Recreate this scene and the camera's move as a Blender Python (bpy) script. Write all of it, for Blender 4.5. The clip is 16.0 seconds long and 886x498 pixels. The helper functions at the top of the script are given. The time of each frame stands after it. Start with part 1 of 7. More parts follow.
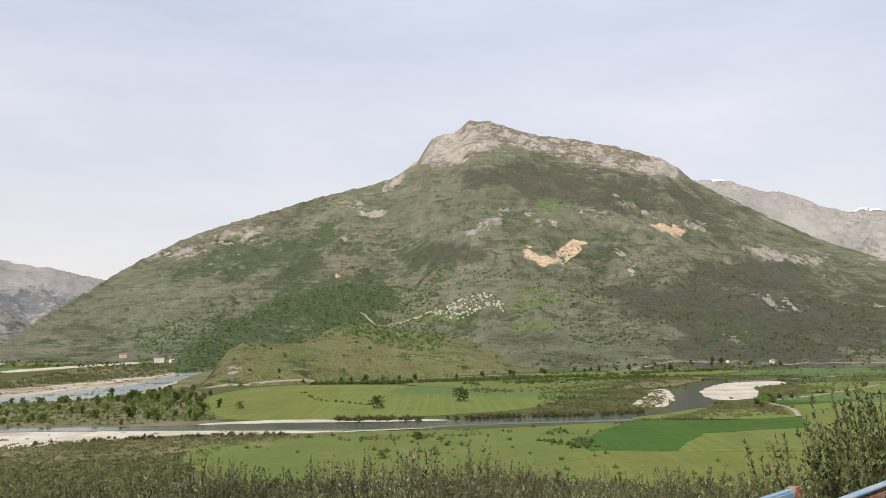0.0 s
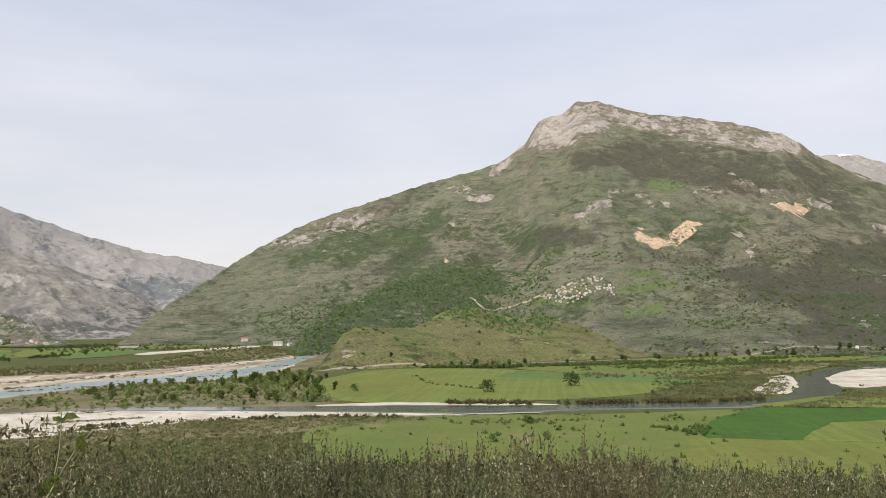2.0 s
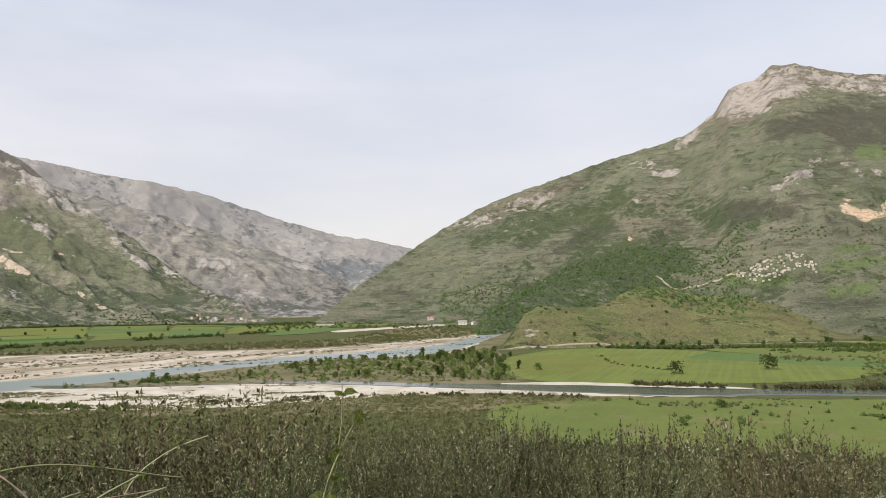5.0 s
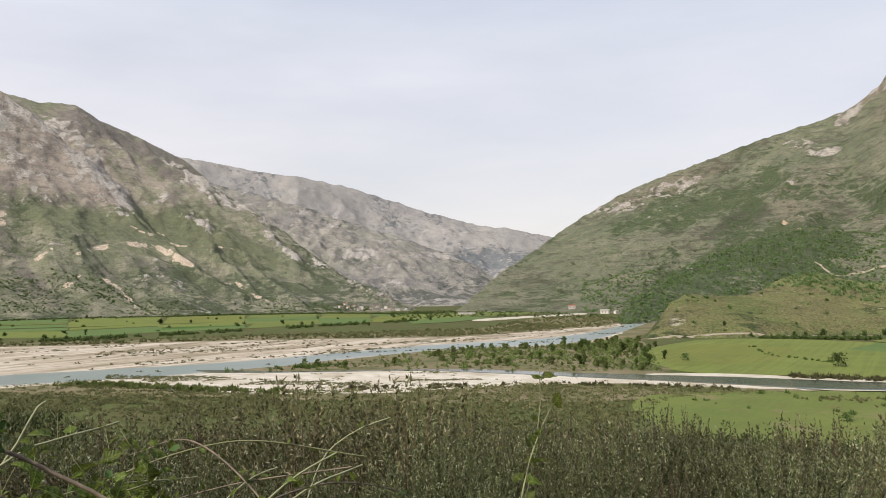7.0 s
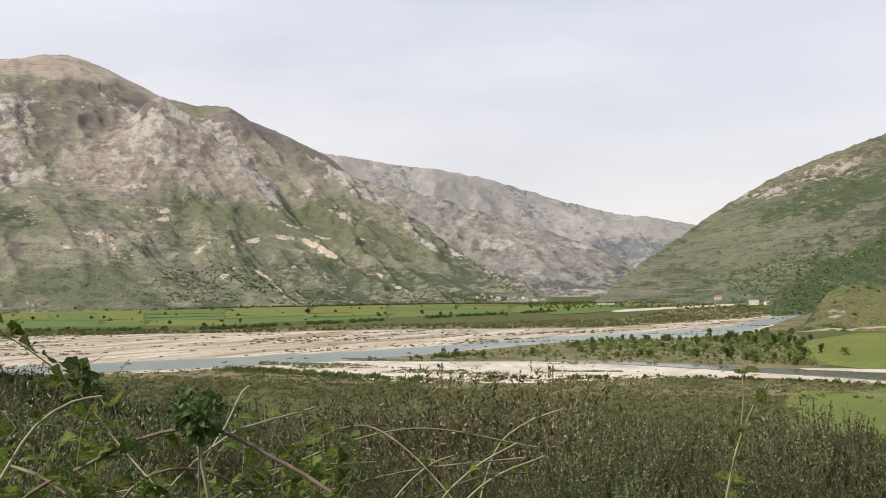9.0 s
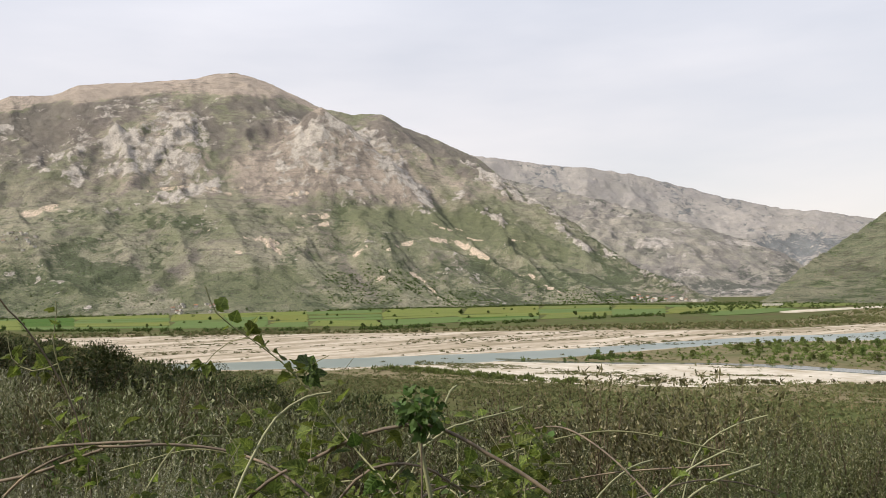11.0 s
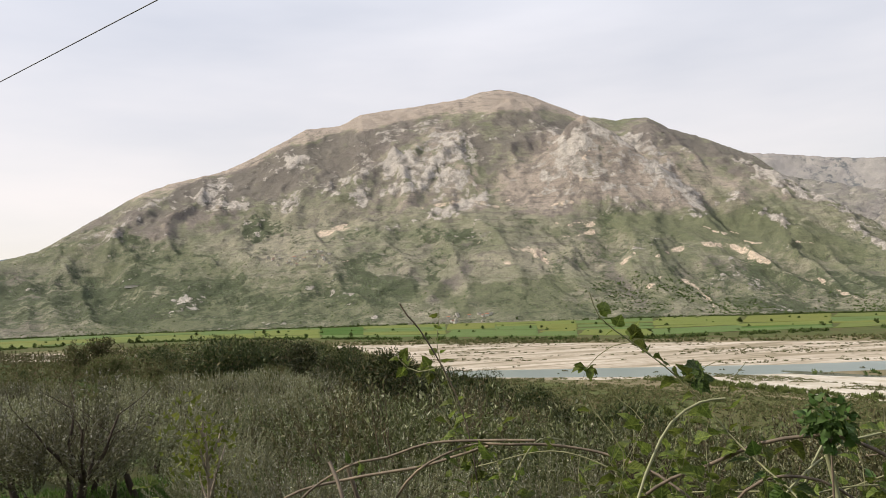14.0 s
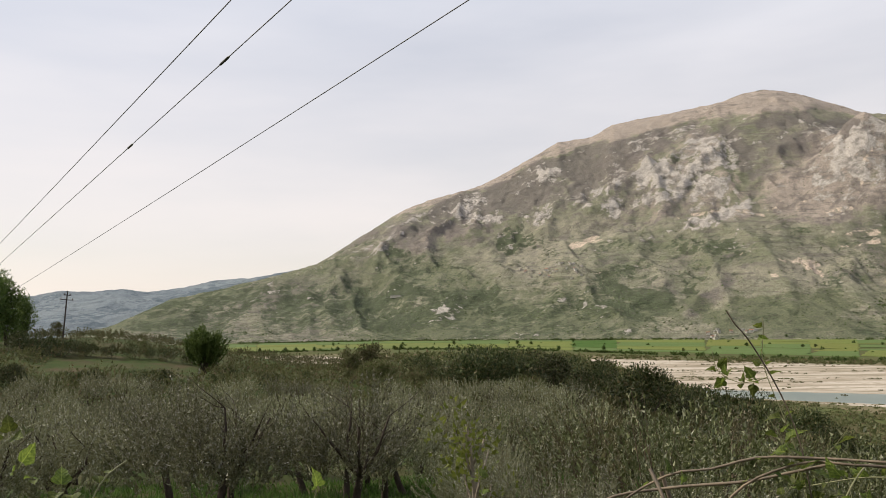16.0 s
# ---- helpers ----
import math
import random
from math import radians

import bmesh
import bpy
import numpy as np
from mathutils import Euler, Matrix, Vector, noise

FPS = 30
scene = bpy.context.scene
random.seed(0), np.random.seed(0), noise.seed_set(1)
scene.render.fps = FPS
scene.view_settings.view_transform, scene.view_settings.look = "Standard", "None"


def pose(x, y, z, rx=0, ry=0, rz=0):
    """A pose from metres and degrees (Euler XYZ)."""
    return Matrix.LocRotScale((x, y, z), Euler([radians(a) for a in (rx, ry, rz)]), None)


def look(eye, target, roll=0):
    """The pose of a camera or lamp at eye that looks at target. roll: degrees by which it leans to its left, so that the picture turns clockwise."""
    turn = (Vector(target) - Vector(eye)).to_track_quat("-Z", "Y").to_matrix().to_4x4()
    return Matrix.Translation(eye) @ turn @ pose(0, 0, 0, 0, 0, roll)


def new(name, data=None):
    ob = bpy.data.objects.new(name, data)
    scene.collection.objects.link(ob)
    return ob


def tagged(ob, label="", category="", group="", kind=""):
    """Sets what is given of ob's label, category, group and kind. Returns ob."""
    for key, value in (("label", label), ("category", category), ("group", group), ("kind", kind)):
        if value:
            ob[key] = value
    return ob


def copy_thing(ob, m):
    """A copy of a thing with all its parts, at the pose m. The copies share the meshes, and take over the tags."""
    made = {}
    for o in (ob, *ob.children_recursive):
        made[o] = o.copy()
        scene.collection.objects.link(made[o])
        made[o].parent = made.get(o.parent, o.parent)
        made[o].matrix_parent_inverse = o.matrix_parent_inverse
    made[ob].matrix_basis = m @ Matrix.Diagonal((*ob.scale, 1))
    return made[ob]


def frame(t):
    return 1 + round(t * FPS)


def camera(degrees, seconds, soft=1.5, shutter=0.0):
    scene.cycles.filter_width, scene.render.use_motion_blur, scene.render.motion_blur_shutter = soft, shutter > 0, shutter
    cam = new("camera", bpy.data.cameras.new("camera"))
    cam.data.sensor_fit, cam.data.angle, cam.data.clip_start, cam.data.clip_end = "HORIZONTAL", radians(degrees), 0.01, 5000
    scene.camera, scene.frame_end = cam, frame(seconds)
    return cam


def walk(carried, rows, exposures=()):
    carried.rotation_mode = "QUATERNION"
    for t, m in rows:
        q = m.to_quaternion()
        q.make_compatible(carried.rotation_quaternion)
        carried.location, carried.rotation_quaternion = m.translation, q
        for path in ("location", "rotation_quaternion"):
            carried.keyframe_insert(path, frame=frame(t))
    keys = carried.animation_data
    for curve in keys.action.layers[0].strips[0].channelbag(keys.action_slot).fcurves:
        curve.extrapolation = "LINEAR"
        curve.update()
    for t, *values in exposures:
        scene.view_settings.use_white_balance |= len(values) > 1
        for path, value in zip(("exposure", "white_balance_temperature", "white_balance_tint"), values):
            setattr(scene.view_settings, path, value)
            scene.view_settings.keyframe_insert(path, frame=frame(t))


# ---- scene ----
# ---- camera: a slow turn to the left, the phone held at arm's length ----
cam = camera(58.16, 16.0, soft=0.85)
EXPO = [(0.0, 0.0, 6500, 10), (8.5, 0.06, 6640, 10), (11.0, 0.10, 6760, 10), (14.0, 0.07, 6800, 10), (16.0, -0.05, 6860, 10)]
PATH = [
    (0.0, (-0.002, 0.000, 1.598), -0.000, 6.000, -0.000),
    (0.5, (-0.015, 0.000, 1.597), 1.707, 5.687, -0.047),
    (1.0, (-0.039, -0.001, 1.597), 3.710, 5.398, -0.093),
    (1.5, (-0.059, -0.001, 1.601), 5.614, 5.148, -0.039),
    (2.0, (-0.077, -0.002, 1.603), 7.799, 4.888, -0.094),
    (2.5, (-0.103, -0.006, 1.604), 10.423, 4.351, -0.157),
    (3.0, (-0.125, -0.011, 1.604), 12.849, 3.811, -0.263),
    (3.5, (-0.141, -0.014, 1.605), 14.584, 3.545, -0.185),
    (6.0, (-0.245, -0.051, 1.607), 26.037, 3.250, -0.282),
    (6.5, (-0.265, -0.061, 1.601), 28.682, 2.937, -0.342),
    (7.0, (-0.287, -0.075, 1.599), 30.849, 2.700, -0.460),
    (7.5, (-0.303, -0.085, 1.601), 33.282, 2.683, -0.665),
    (8.0, (-0.323, -0.097, 1.599), 35.769, 2.500, -0.663),
    (8.5, (-0.346, -0.111, 1.600), 38.283, 2.270, -0.635),
    (11.0, (-0.437, -0.199, 1.602), 51.551, 2.331, -1.065),
    (11.5, (-0.460, -0.232, 1.604), 54.974, 2.631, -1.349),
    (12.0, (-0.469, -0.249, 1.604), 57.300, 2.858, -1.486),
    (12.5, (-0.484, -0.280, 1.603), 59.876, 2.991, -1.376),
    (13.0, (-0.503, -0.314, 1.601), 63.203, 2.904, -1.633),
    (13.5, (-0.515, -0.344, 1.600), 66.536, 2.974, -1.914),
    (14.0, (-0.522, -0.381, 1.600), 70.538, 3.461, -1.927),
    (14.5, (-0.524, -0.422, 1.597), 74.835, 3.838, -2.124),
    (15.0, (-0.523, -0.459, 1.594), 79.343, 3.956, -2.014),
    (15.5, (-0.516, -0.500, 1.591), 84.587, 4.356, -1.475),
    (16.0, (-0.512, -0.525, 1.591), 88.522, 4.771, -0.907),
]
walk(cam, [(t, pose(*p, 90 + pitch, 0, yaw) @ pose(0, 0, 0, 0, 0, lean)) for t, p, yaw, pitch, lean in PATH],
     exposures=EXPO)

# ---- sky and sun: hazy spring afternoon, thin veil of cloud ----
SUN_AZ, SUN_EL = 160.0, 40.0
world = bpy.data.worlds.new("sky")
scene.world = world
world.use_nodes = True
wn, wl = world.node_tree.nodes, world.node_tree.links
wn.clear()
w_out = wn.new("ShaderNodeOutputWorld")
w_bg = wn.new("ShaderNodeBackground")
sky = wn.new("ShaderNodeTexSky")
sky.sky_type, sky.sun_disc = "NISHITA", False
sky.sun_elevation, sky.sun_rotation = radians(SUN_EL), radians(-SUN_AZ)
sky.air_density, sky.dust_density, sky.ozone_density, sky.altitude = 1.0, 1.6, 1.5, 200
w_coord = wn.new("ShaderNodeTexCoord")
w_map = wn.new("ShaderNodeMapping")
w_map.inputs["Scale"].default_value = (1.2, 1.2, 5.5)
w_map.inputs["Rotation"].default_value = (0.15, -0.1, 0.6)
w_noise = wn.new("ShaderNodeTexNoise")
w_noise.inputs["Scale"].default_value, w_noise.inputs["Detail"].default_value, w_noise.inputs["Roughness"].default_value = 1.3, 5, 0.5
w_ramp = wn.new("ShaderNodeMapRange")
w_ramp.inputs["From Min"].default_value, w_ramp.inputs["From Max"].default_value = 0.36, 0.70
w_ramp.inputs["To Min"].default_value, w_ramp.inputs["To Max"].default_value = 0.66, 0.94
w_mix = wn.new("ShaderNodeMix")
w_mix.data_type = "RGBA"
# the veil: warmer towards the horizon, bluer overhead
w_sep = wn.new("ShaderNodeSeparateXYZ")
w_up = wn.new("ShaderNodeMapRange")
w_up.inputs["From Min"].default_value, w_up.inputs["From Max"].default_value = 0.0, 0.42
w_veil = wn.new("ShaderNodeMix")
w_veil.data_type = "RGBA"
w_veil.inputs["A"].default_value = (8.9, 8.42, 8.30, 1)
w_veil.inputs["B"].default_value = (7.0, 7.6, 8.95, 1)
wl.new(w_coord.outputs["Generated"], w_sep.inputs[0])
wl.new(w_sep.outputs["Z"], w_up.inputs["Value"])
wl.new(w_up.outputs[0], w_veil.inputs["Factor"])
w_dot = wn.new("ShaderNodeVectorMath")
w_dot.operation = "DOT_PRODUCT"
w_dot.inputs[1].default_value = (-math.sin(radians(SUN_AZ)), math.cos(radians(SUN_AZ)), 0)
w_near = wn.new("ShaderNodeMapRange")
w_near.inputs["From Min"].default_value, w_near.inputs["From Max"].default_value = -1.0, 0.75
w_near.inputs["To Min"].default_value, w_near.inputs["To Max"].default_value = 0.0, 1.0
w_glow = wn.new("ShaderNodeMix")
w_glow.data_type, w_glow.blend_type = "RGBA", "MULTIPLY"
w_glow.inputs["Factor"].default_value = 1.0
w_tone = wn.new("ShaderNodeMix")
w_tone.data_type = "RGBA"
w_tone.inputs["A"].default_value = (1.01, 1.0, 0.99, 1)
w_tone.inputs["B"].default_value = (1.11, 1.075, 1.05, 1)
wl.new(w_coord.outputs["Generated"], w_dot.inputs[0])
wl.new(w_dot.outputs["Value"], w_near.inputs["Value"])
wl.new(w_near.outputs[0], w_tone.inputs["Factor"])
wl.new(w_veil.outputs["Result"], w_glow.inputs["A"])
wl.new(w_tone.outputs["Result"], w_glow.inputs["B"])
wl.new(w_glow.outputs["Result"], w_mix.inputs["B"])
wl.new(w_coord.outputs["Generated"], w_map.inputs["Vector"])
wl.new(w_map.outputs[0], w_noise.inputs["Vector"])
wl.new(w_noise.outputs["Fac"], w_ramp.inputs["Value"])
wl.new(w_ramp.outputs[0], w_mix.inputs["Factor"])
wl.new(sky.outputs[0], w_mix.inputs["A"])
wl.new(w_mix.outputs["Result"], w_bg.inputs["Color"])
w_bg.inputs["Strength"].default_value = 0.108
wl.new(w_bg.outputs[0], w_out.inputs["Surface"])

sun = new("sun", bpy.data.lights.new("sun", "SUN"))
sun.data.energy, sun.data.angle, sun.data.color = 4.7, radians(0.8), (1.0, 0.94, 0.84)
_sa, _se = radians(SUN_AZ), radians(SUN_EL)
sun.matrix_world = look((-math.sin(_sa) * math.cos(_se) * 50, math.cos(_sa) * math.cos(_se) * 50, math.sin(_se) * 50), (0, 0, 0))

# ---- materials ----
def nodes_of(name):
    m = bpy.data.materials.new(name)
    m.use_nodes = True
    nt = m.node_tree
    return m, nt.nodes, nt.links, nt.nodes["Principled BSDF"]


def noise_node(n, l, scale, detail=6, rough=0.6, vec=None, dist=0.0):
    t = n.new("ShaderNodeTexNoise")
    t.inputs["Scale"].default_value, t.inputs["Detail"].default_value = scale, detail
    t.inputs["Roughness"].default_value, t.inputs["Distortion"].default_value = rough, dist
    if vec is not None:
        l.new(vec, t.inputs["Vector"])
    return t.outputs["Fac"]


def span(n, l, value, a, b, lo=0.0, hi=1.0):
    r = n.new("ShaderNodeMapRange")
    for key, val in (("From Min", a), ("From Max", b), ("To Min", lo), ("To Max", hi)):
        r.inputs[key].default_value = val
    l.new(value, r.inputs["Value"])
    return r.outputs[0]


def mixc(n, l, fac, a, b, blend="MIX"):
    m = n.new("ShaderNodeMix")
    m.data_type, m.blend_type = "RGBA", blend
    for key, val in (("Factor", fac), ("A", a), ("B", b)):
        if isinstance(val, tuple):
            m.inputs[key].default_value = (*val, 1) if len(val) == 3 else val
        elif isinstance(val, (int, float)):
            m.inputs[key].default_value = val
        else:
            l.new(val, m.inputs[key])
    return m.outputs["Result"]


def math_node(n, l, op, a, b):
    m = n.new("ShaderNodeMath")
    m.operation = op
    for i, val in enumerate((a, b)):
        if isinstance(val, (int, float)):
            m.inputs[i].default_value = val
        else:
            l.new(val, m.inputs[i])
    return m.outputs[0]


def attr(n, name):
    a = n.new("ShaderNodeAttribute")
    a.attribute_name = name
    return a.outputs["Fac"]


def obj_coord(n):
    return n.new("ShaderNodeTexCoord").outputs["Object"]


def bump(n, l, bsdf, height, strength, distance):
    b = n.new("ShaderNodeBump")
    b.inputs["Strength"].default_value, b.inputs["Distance"].default_value = strength, distance
    l.new(height, b.inputs["Height"])
    l.new(b.outputs[0], bsdf.inputs["Normal"])


def simple(name, c1, c2, scale, rough=0.85, bump_d=0.0, metal=0.0, c3=None, scale2=None, per_object=0.0):
    """A surface of two colours mottled at one scale, a third at another, and fine relief."""
    m, n, l, b = nodes_of(name)
    v = obj_coord(n)
    f = noise_node(n, l, scale, 6, 0.65, v)
    col = mixc(n, l, span(n, l, f, 0.35, 0.65), c1, c2)
    if c3:
        g = noise_node(n, l, scale2 or scale * 0.2, 4, 0.6, v)
        col = mixc(n, l, span(n, l, g, 0.45, 0.7), col, c3)
    if per_object:
        info = n.new("ShaderNodeObjectInfo")
        hsv = n.new("ShaderNodeHueSaturation")
        l.new(span(n, l, info.outputs["Random"], 0, 1, 1 - per_object, 1 + per_object), hsv.inputs["Value"])
        l.new(span(n, l, info.outputs["Random"], 0, 1, 0.5 - per_object * 0.06, 0.5 + per_object * 0.06), hsv.inputs["Hue"])
        l.new(col, hsv.inputs["Color"])
        col = hsv.outputs[0]
    l.new(col, b.inputs["Base Color"])
    b.inputs["Roughness"].default_value, b.inputs["Metallic"].default_value = rough, metal
    if rough > 0.84:
        b.inputs["Specular IOR Level"].default_value = 0.08
    if bump_d:
        bump(n, l, b, f, 0.6, bump_d)
    return m


def slope_mat(name, grass_a, grass_b, wood, rock_a, rock_b, bare, dark, dry, speck=1.0, relief=11.0, lush=None):
    """Mountain side: grass and dry scrub, woods, limestone, bare earth, by the sheet's own attributes and noise."""
    m, n, l, b = nodes_of(name)
    v = obj_coord(n)
    def dim(c, k):
        return tuple(min(1.0, q * k) for q in c)

    big = noise_node(n, l, 0.0035, 5, 0.6, v)
    mid = noise_node(n, l, 0.018, 6, 0.7, v)
    fine = noise_node(n, l, 0.085, 5, 0.8, v)
    tiny = noise_node(n, l, 0.26, 3, 0.8, v)

    def crisp_at(off, scale):
        mp = n.new("ShaderNodeMapping")
        mp.inputs["Location"].default_value = (off, -off, off * 0.3)
        l.new(v, mp.inputs["Vector"])
        return noise_node(n, l, scale, 9, 0.74, mp.outputs[0])

    crisp = crisp_at(0.0, 0.03)
    crisp_b, crisp_c = crisp_at(4100.0, 0.022), crisp_at(8300.0, 0.035)
    col = mixc(n, l, span(n, l, math_node(n, l, "ADD", big, math_node(n, l, "MULTIPLY", mid, 0.7)), 0.70, 1.0), dim(grass_a, 1.12), dim(grass_b, 0.9))
    def share(key, noise, k, cut, edge=0.025):
        """A cover's share of the ground, with ragged crisp outlines."""
        return span(n, l, math_node(n, l, "ADD", noise, math_node(n, l, "MULTIPLY", attr(n, key), k)), cut - edge, cut + edge)

    ledge_map = n.new("ShaderNodeMapping")
    ledge_map.inputs["Scale"].default_value = (0.16, 0.16, 1.5)
    l.new(v, ledge_map.inputs["Vector"])
    ledge = noise_node(n, l, 0.055, 7, 0.72, ledge_map.outputs[0], 0.5)
    col = mixc(n, l, share("dry", crisp_b, 0.30, 0.54, 0.07), col, dry)
    col = mixc(n, l, span(n, l, ledge, 0.56, 0.64, 0, 0.26 * speck), col, dim(dry, 1.1))
    col = mixc(n, l, span(n, l, ledge, 0.46, 0.38, 0, 0.6 * speck), col, dim(dark, 0.85))
    col = mixc(n, l, span(n, l, crisp_c, 0.42, 0.34, 0, 0.32 * speck), col, dim(dry, 1.15))
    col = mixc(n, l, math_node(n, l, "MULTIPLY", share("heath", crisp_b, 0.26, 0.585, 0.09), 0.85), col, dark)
    if lush:
        col = mixc(n, l, math_node(n, l, "MULTIPLY", share("lush", crisp_b, 0.30, 0.56, 0.08), 0.9), col, mixc(n, l, span(n, l, fine, 0.38, 0.62), lush, dim(lush, 0.75)))
    wood_c = mixc(n, l, span(n, l, tiny, 0.42, 0.58), dim(wood, 1.15), dim(wood, 0.45))
    wood_c = mixc(n, l, span(n, l, mid, 0.40, 0.62), wood_c, dim(wood, 0.65))
    col = mixc(n, l, math_node(n, l, "MULTIPLY", share("wood", crisp_c, 0.26, 0.615, 0.04), 0.88), col, wood_c)
    col = mixc(n, l, math_node(n, l, "MULTIPLY", span(n, l, math_node(n, l, "ADD", tiny, math_node(n, l, "MULTIPLY", crisp_c, 0.6)), 0.88, 0.94), 0.75 * speck), col, dim(dark, 0.55))
    bare_c = mixc(n, l, span(n, l, fine, 0.4, 0.6), bare, dim(bare, 1.4))
    bare_c = mixc(n, l, span(n, l, tiny, 0.52, 0.60), bare_c, dim(bare, 0.62))
    col = mixc(n, l, share("bare", crisp_c, 0.30, 0.66), col, bare_c)
    rock_c = mixc(n, l, span(n, l, tiny, 0.42, 0.56), dim(rock_a, 1.12), rock_b)
    rock_c = mixc(n, l, span(n, l, crisp_b, 0.50, 0.57, 0, 0.7), rock_c, dim(rock_b, 0.5))
    rock_m = share("rock", crisp, 0.30, 0.605, 0.02)
    col = mixc(n, l, rock_m, col, rock_c)
    grain = n.new("ShaderNodeHueSaturation")
    l.new(span(n, l, noise_node(n, l, 0.34, 3, 0.8, v), 0.36, 0.64, 1.0 - 0.36 * speck, 1.0 + 0.42 * speck), grain.inputs["Value"])
    l.new(col, grain.inputs["Color"])
    col = grain.outputs[0]
    l.new(col, b.inputs["Base Color"])
    b.inputs["Roughness"].default_value = 0.95
    b.inputs["Specular IOR Level"].default_value = 0.1
    h = math_node(n, l, "ADD", math_node(n, l, "ADD", math_node(n, l, "MULTIPLY", ledge, 0.8), math_node(n, l, "MULTIPLY", mid, 0.6)), math_node(n, l, "ADD", math_node(n, l, "MULTIPLY", crisp, 1.3), math_node(n, l, "MULTIPLY", tiny, 0.3)))
    h = math_node(n, l, "ADD", h, math_node(n, l, "MULTIPLY", rock_m, 0.12))
    bump(n, l, b, h, 1.0, relief)
    return m


# Grass and dry tones of these two are paled to include some haze.
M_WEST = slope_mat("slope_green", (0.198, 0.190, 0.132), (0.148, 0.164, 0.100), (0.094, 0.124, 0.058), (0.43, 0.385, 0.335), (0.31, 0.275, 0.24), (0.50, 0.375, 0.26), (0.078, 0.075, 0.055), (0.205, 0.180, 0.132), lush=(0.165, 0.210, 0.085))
M_NORTH = slope_mat("slope_dry_hazed", (0.275, 0.256, 0.190), (0.204, 0.215, 0.136), (0.108, 0.132, 0.074), (0.52, 0.475, 0.425), (0.37, 0.335, 0.295), (0.50, 0.41, 0.32), (0.172, 0.152, 0.136), (0.385, 0.325, 0.272), lush=(0.164, 0.178, 0.104))
# Limestone with haze in its colours: pale, close in tone, bluish in the woods.
M_FAR = slope_mat("slope_hazed_limestone", (0.312, 0.290, 0.268), (0.282, 0.268, 0.252), (0.172, 0.186, 0.196), (0.352, 0.327, 0.298), (0.308, 0.285, 0.264), (0.40, 0.362, 0.335), (0.268, 0.252, 0.246), (0.335, 0.308, 0.284), 0.4, 6.0)
M_GORGE = slope_mat("gorge_limestone", (0.30, 0.276, 0.238), (0.245, 0.238, 0.20), (0.130, 0.138, 0.120), (0.39, 0.36, 0.328), (0.315, 0.292, 0.270), (0.43, 0.365, 0.30), (0.20, 0.186, 0.178), (0.345, 0.308, 0.264), 0.8, 8.0)
# Wooded hills; the blue of distance haze is mixed into every colour here.
M_HAZE = slope_mat("slope_hazed_wood", (0.21, 0.24, 0.25), (0.19, 0.225, 0.25), (0.155, 0.195, 0.225), (0.33, 0.33, 0.34), (0.27, 0.28, 0.30), (0.38, 0.35, 0.32), (0.19, 0.22, 0.25), (0.26, 0.28, 0.28), 0.6)
M_KNOLL = slope_mat("slope_meadow", (0.195, 0.195, 0.080), (0.145, 0.170, 0.062), (0.075, 0.105, 0.038), (0.48, 0.43, 0.32), (0.36, 0.32, 0.23), (0.36, 0.27, 0.16), (0.110, 0.115, 0.052), (0.215, 0.190, 0.092), 0.9)
M_HILLSIDE = simple("orchard_grass", (0.034, 0.058, 0.013), (0.050, 0.060, 0.020), 0.9, 0.95, 0.08, c3=(0.075, 0.056, 0.032), scale2=0.22)
M_PLAIN = simple("rough_pasture", (0.090, 0.100, 0.036), (0.058, 0.074, 0.024), 0.06, 0.95, 0.3, c3=(0.085, 0.072, 0.034), scale2=0.02)
M_GRAVEL = simple("white_gravel", (0.55, 0.505, 0.435), (0.43, 0.385, 0.315), 0.12, 0.9, 0.2, c3=(0.31, 0.265, 0.19), scale2=0.035)


def gravel_bed_mat():
    """Broad gravel with bars and dry channels drawn out along the flow."""
    m, n, l, b = nodes_of("river_gravel")
    v = obj_coord(n)
    mp = n.new("ShaderNodeMapping")
    mp.inputs["Rotation"].default_value = (0, 0, radians(-52))
    mp.inputs["Scale"].default_value = (1, 0.16, 1)
    l.new(v, mp.inputs["Vector"])
    flow = noise_node(n, l, 0.035, 6, 0.65, mp.outputs[0], 0.4)
    spot = noise_node(n, l, 0.10, 5, 0.7, v)
    col = mixc(n, l, span(n, l, flow, 0.42, 0.56), (0.48, 0.42, 0.345), (0.31, 0.26, 0.195))
    col = mixc(n, l, span(n, l, flow, 0.56, 0.60, 0, 0.9), col, (0.22, 0.185, 0.125))
    line = noise_node(n, l, 0.09, 5, 0.6, mp.outputs[0], 0.6)
    col = mixc(n, l, span(n, l, line, 0.57, 0.61, 0, 0.75), col, (0.20, 0.17, 0.11))
    col = mixc(n, l, span(n, l, spot, 0.52, 0.66, 0, 0.8), col, (0.25, 0.215, 0.15))
    l.new(col, b.inputs["Base Color"])
    b.inputs["Roughness"].default_value = 0.92
    b.inputs["Specular IOR Level"].default_value = 0.1
    bump(n, l, b, spot, 0.5, 0.25)
    return m


M_BED = gravel_bed_mat()
M_SNOW = simple("old_snow", (0.80, 0.80, 0.82), (0.70, 0.71, 0.74), 0.05, 0.6)
M_SILT = simple("scrubby_silt", (0.20, 0.165, 0.105), (0.13, 0.115, 0.060), 0.05, 0.95, 0.2, c3=(0.075, 0.085, 0.032), scale2=0.018)
M_DIRT = simple("dirt_track", (0.34, 0.295, 0.225), (0.25, 0.21, 0.155), 0.3, 0.95, 0.05)


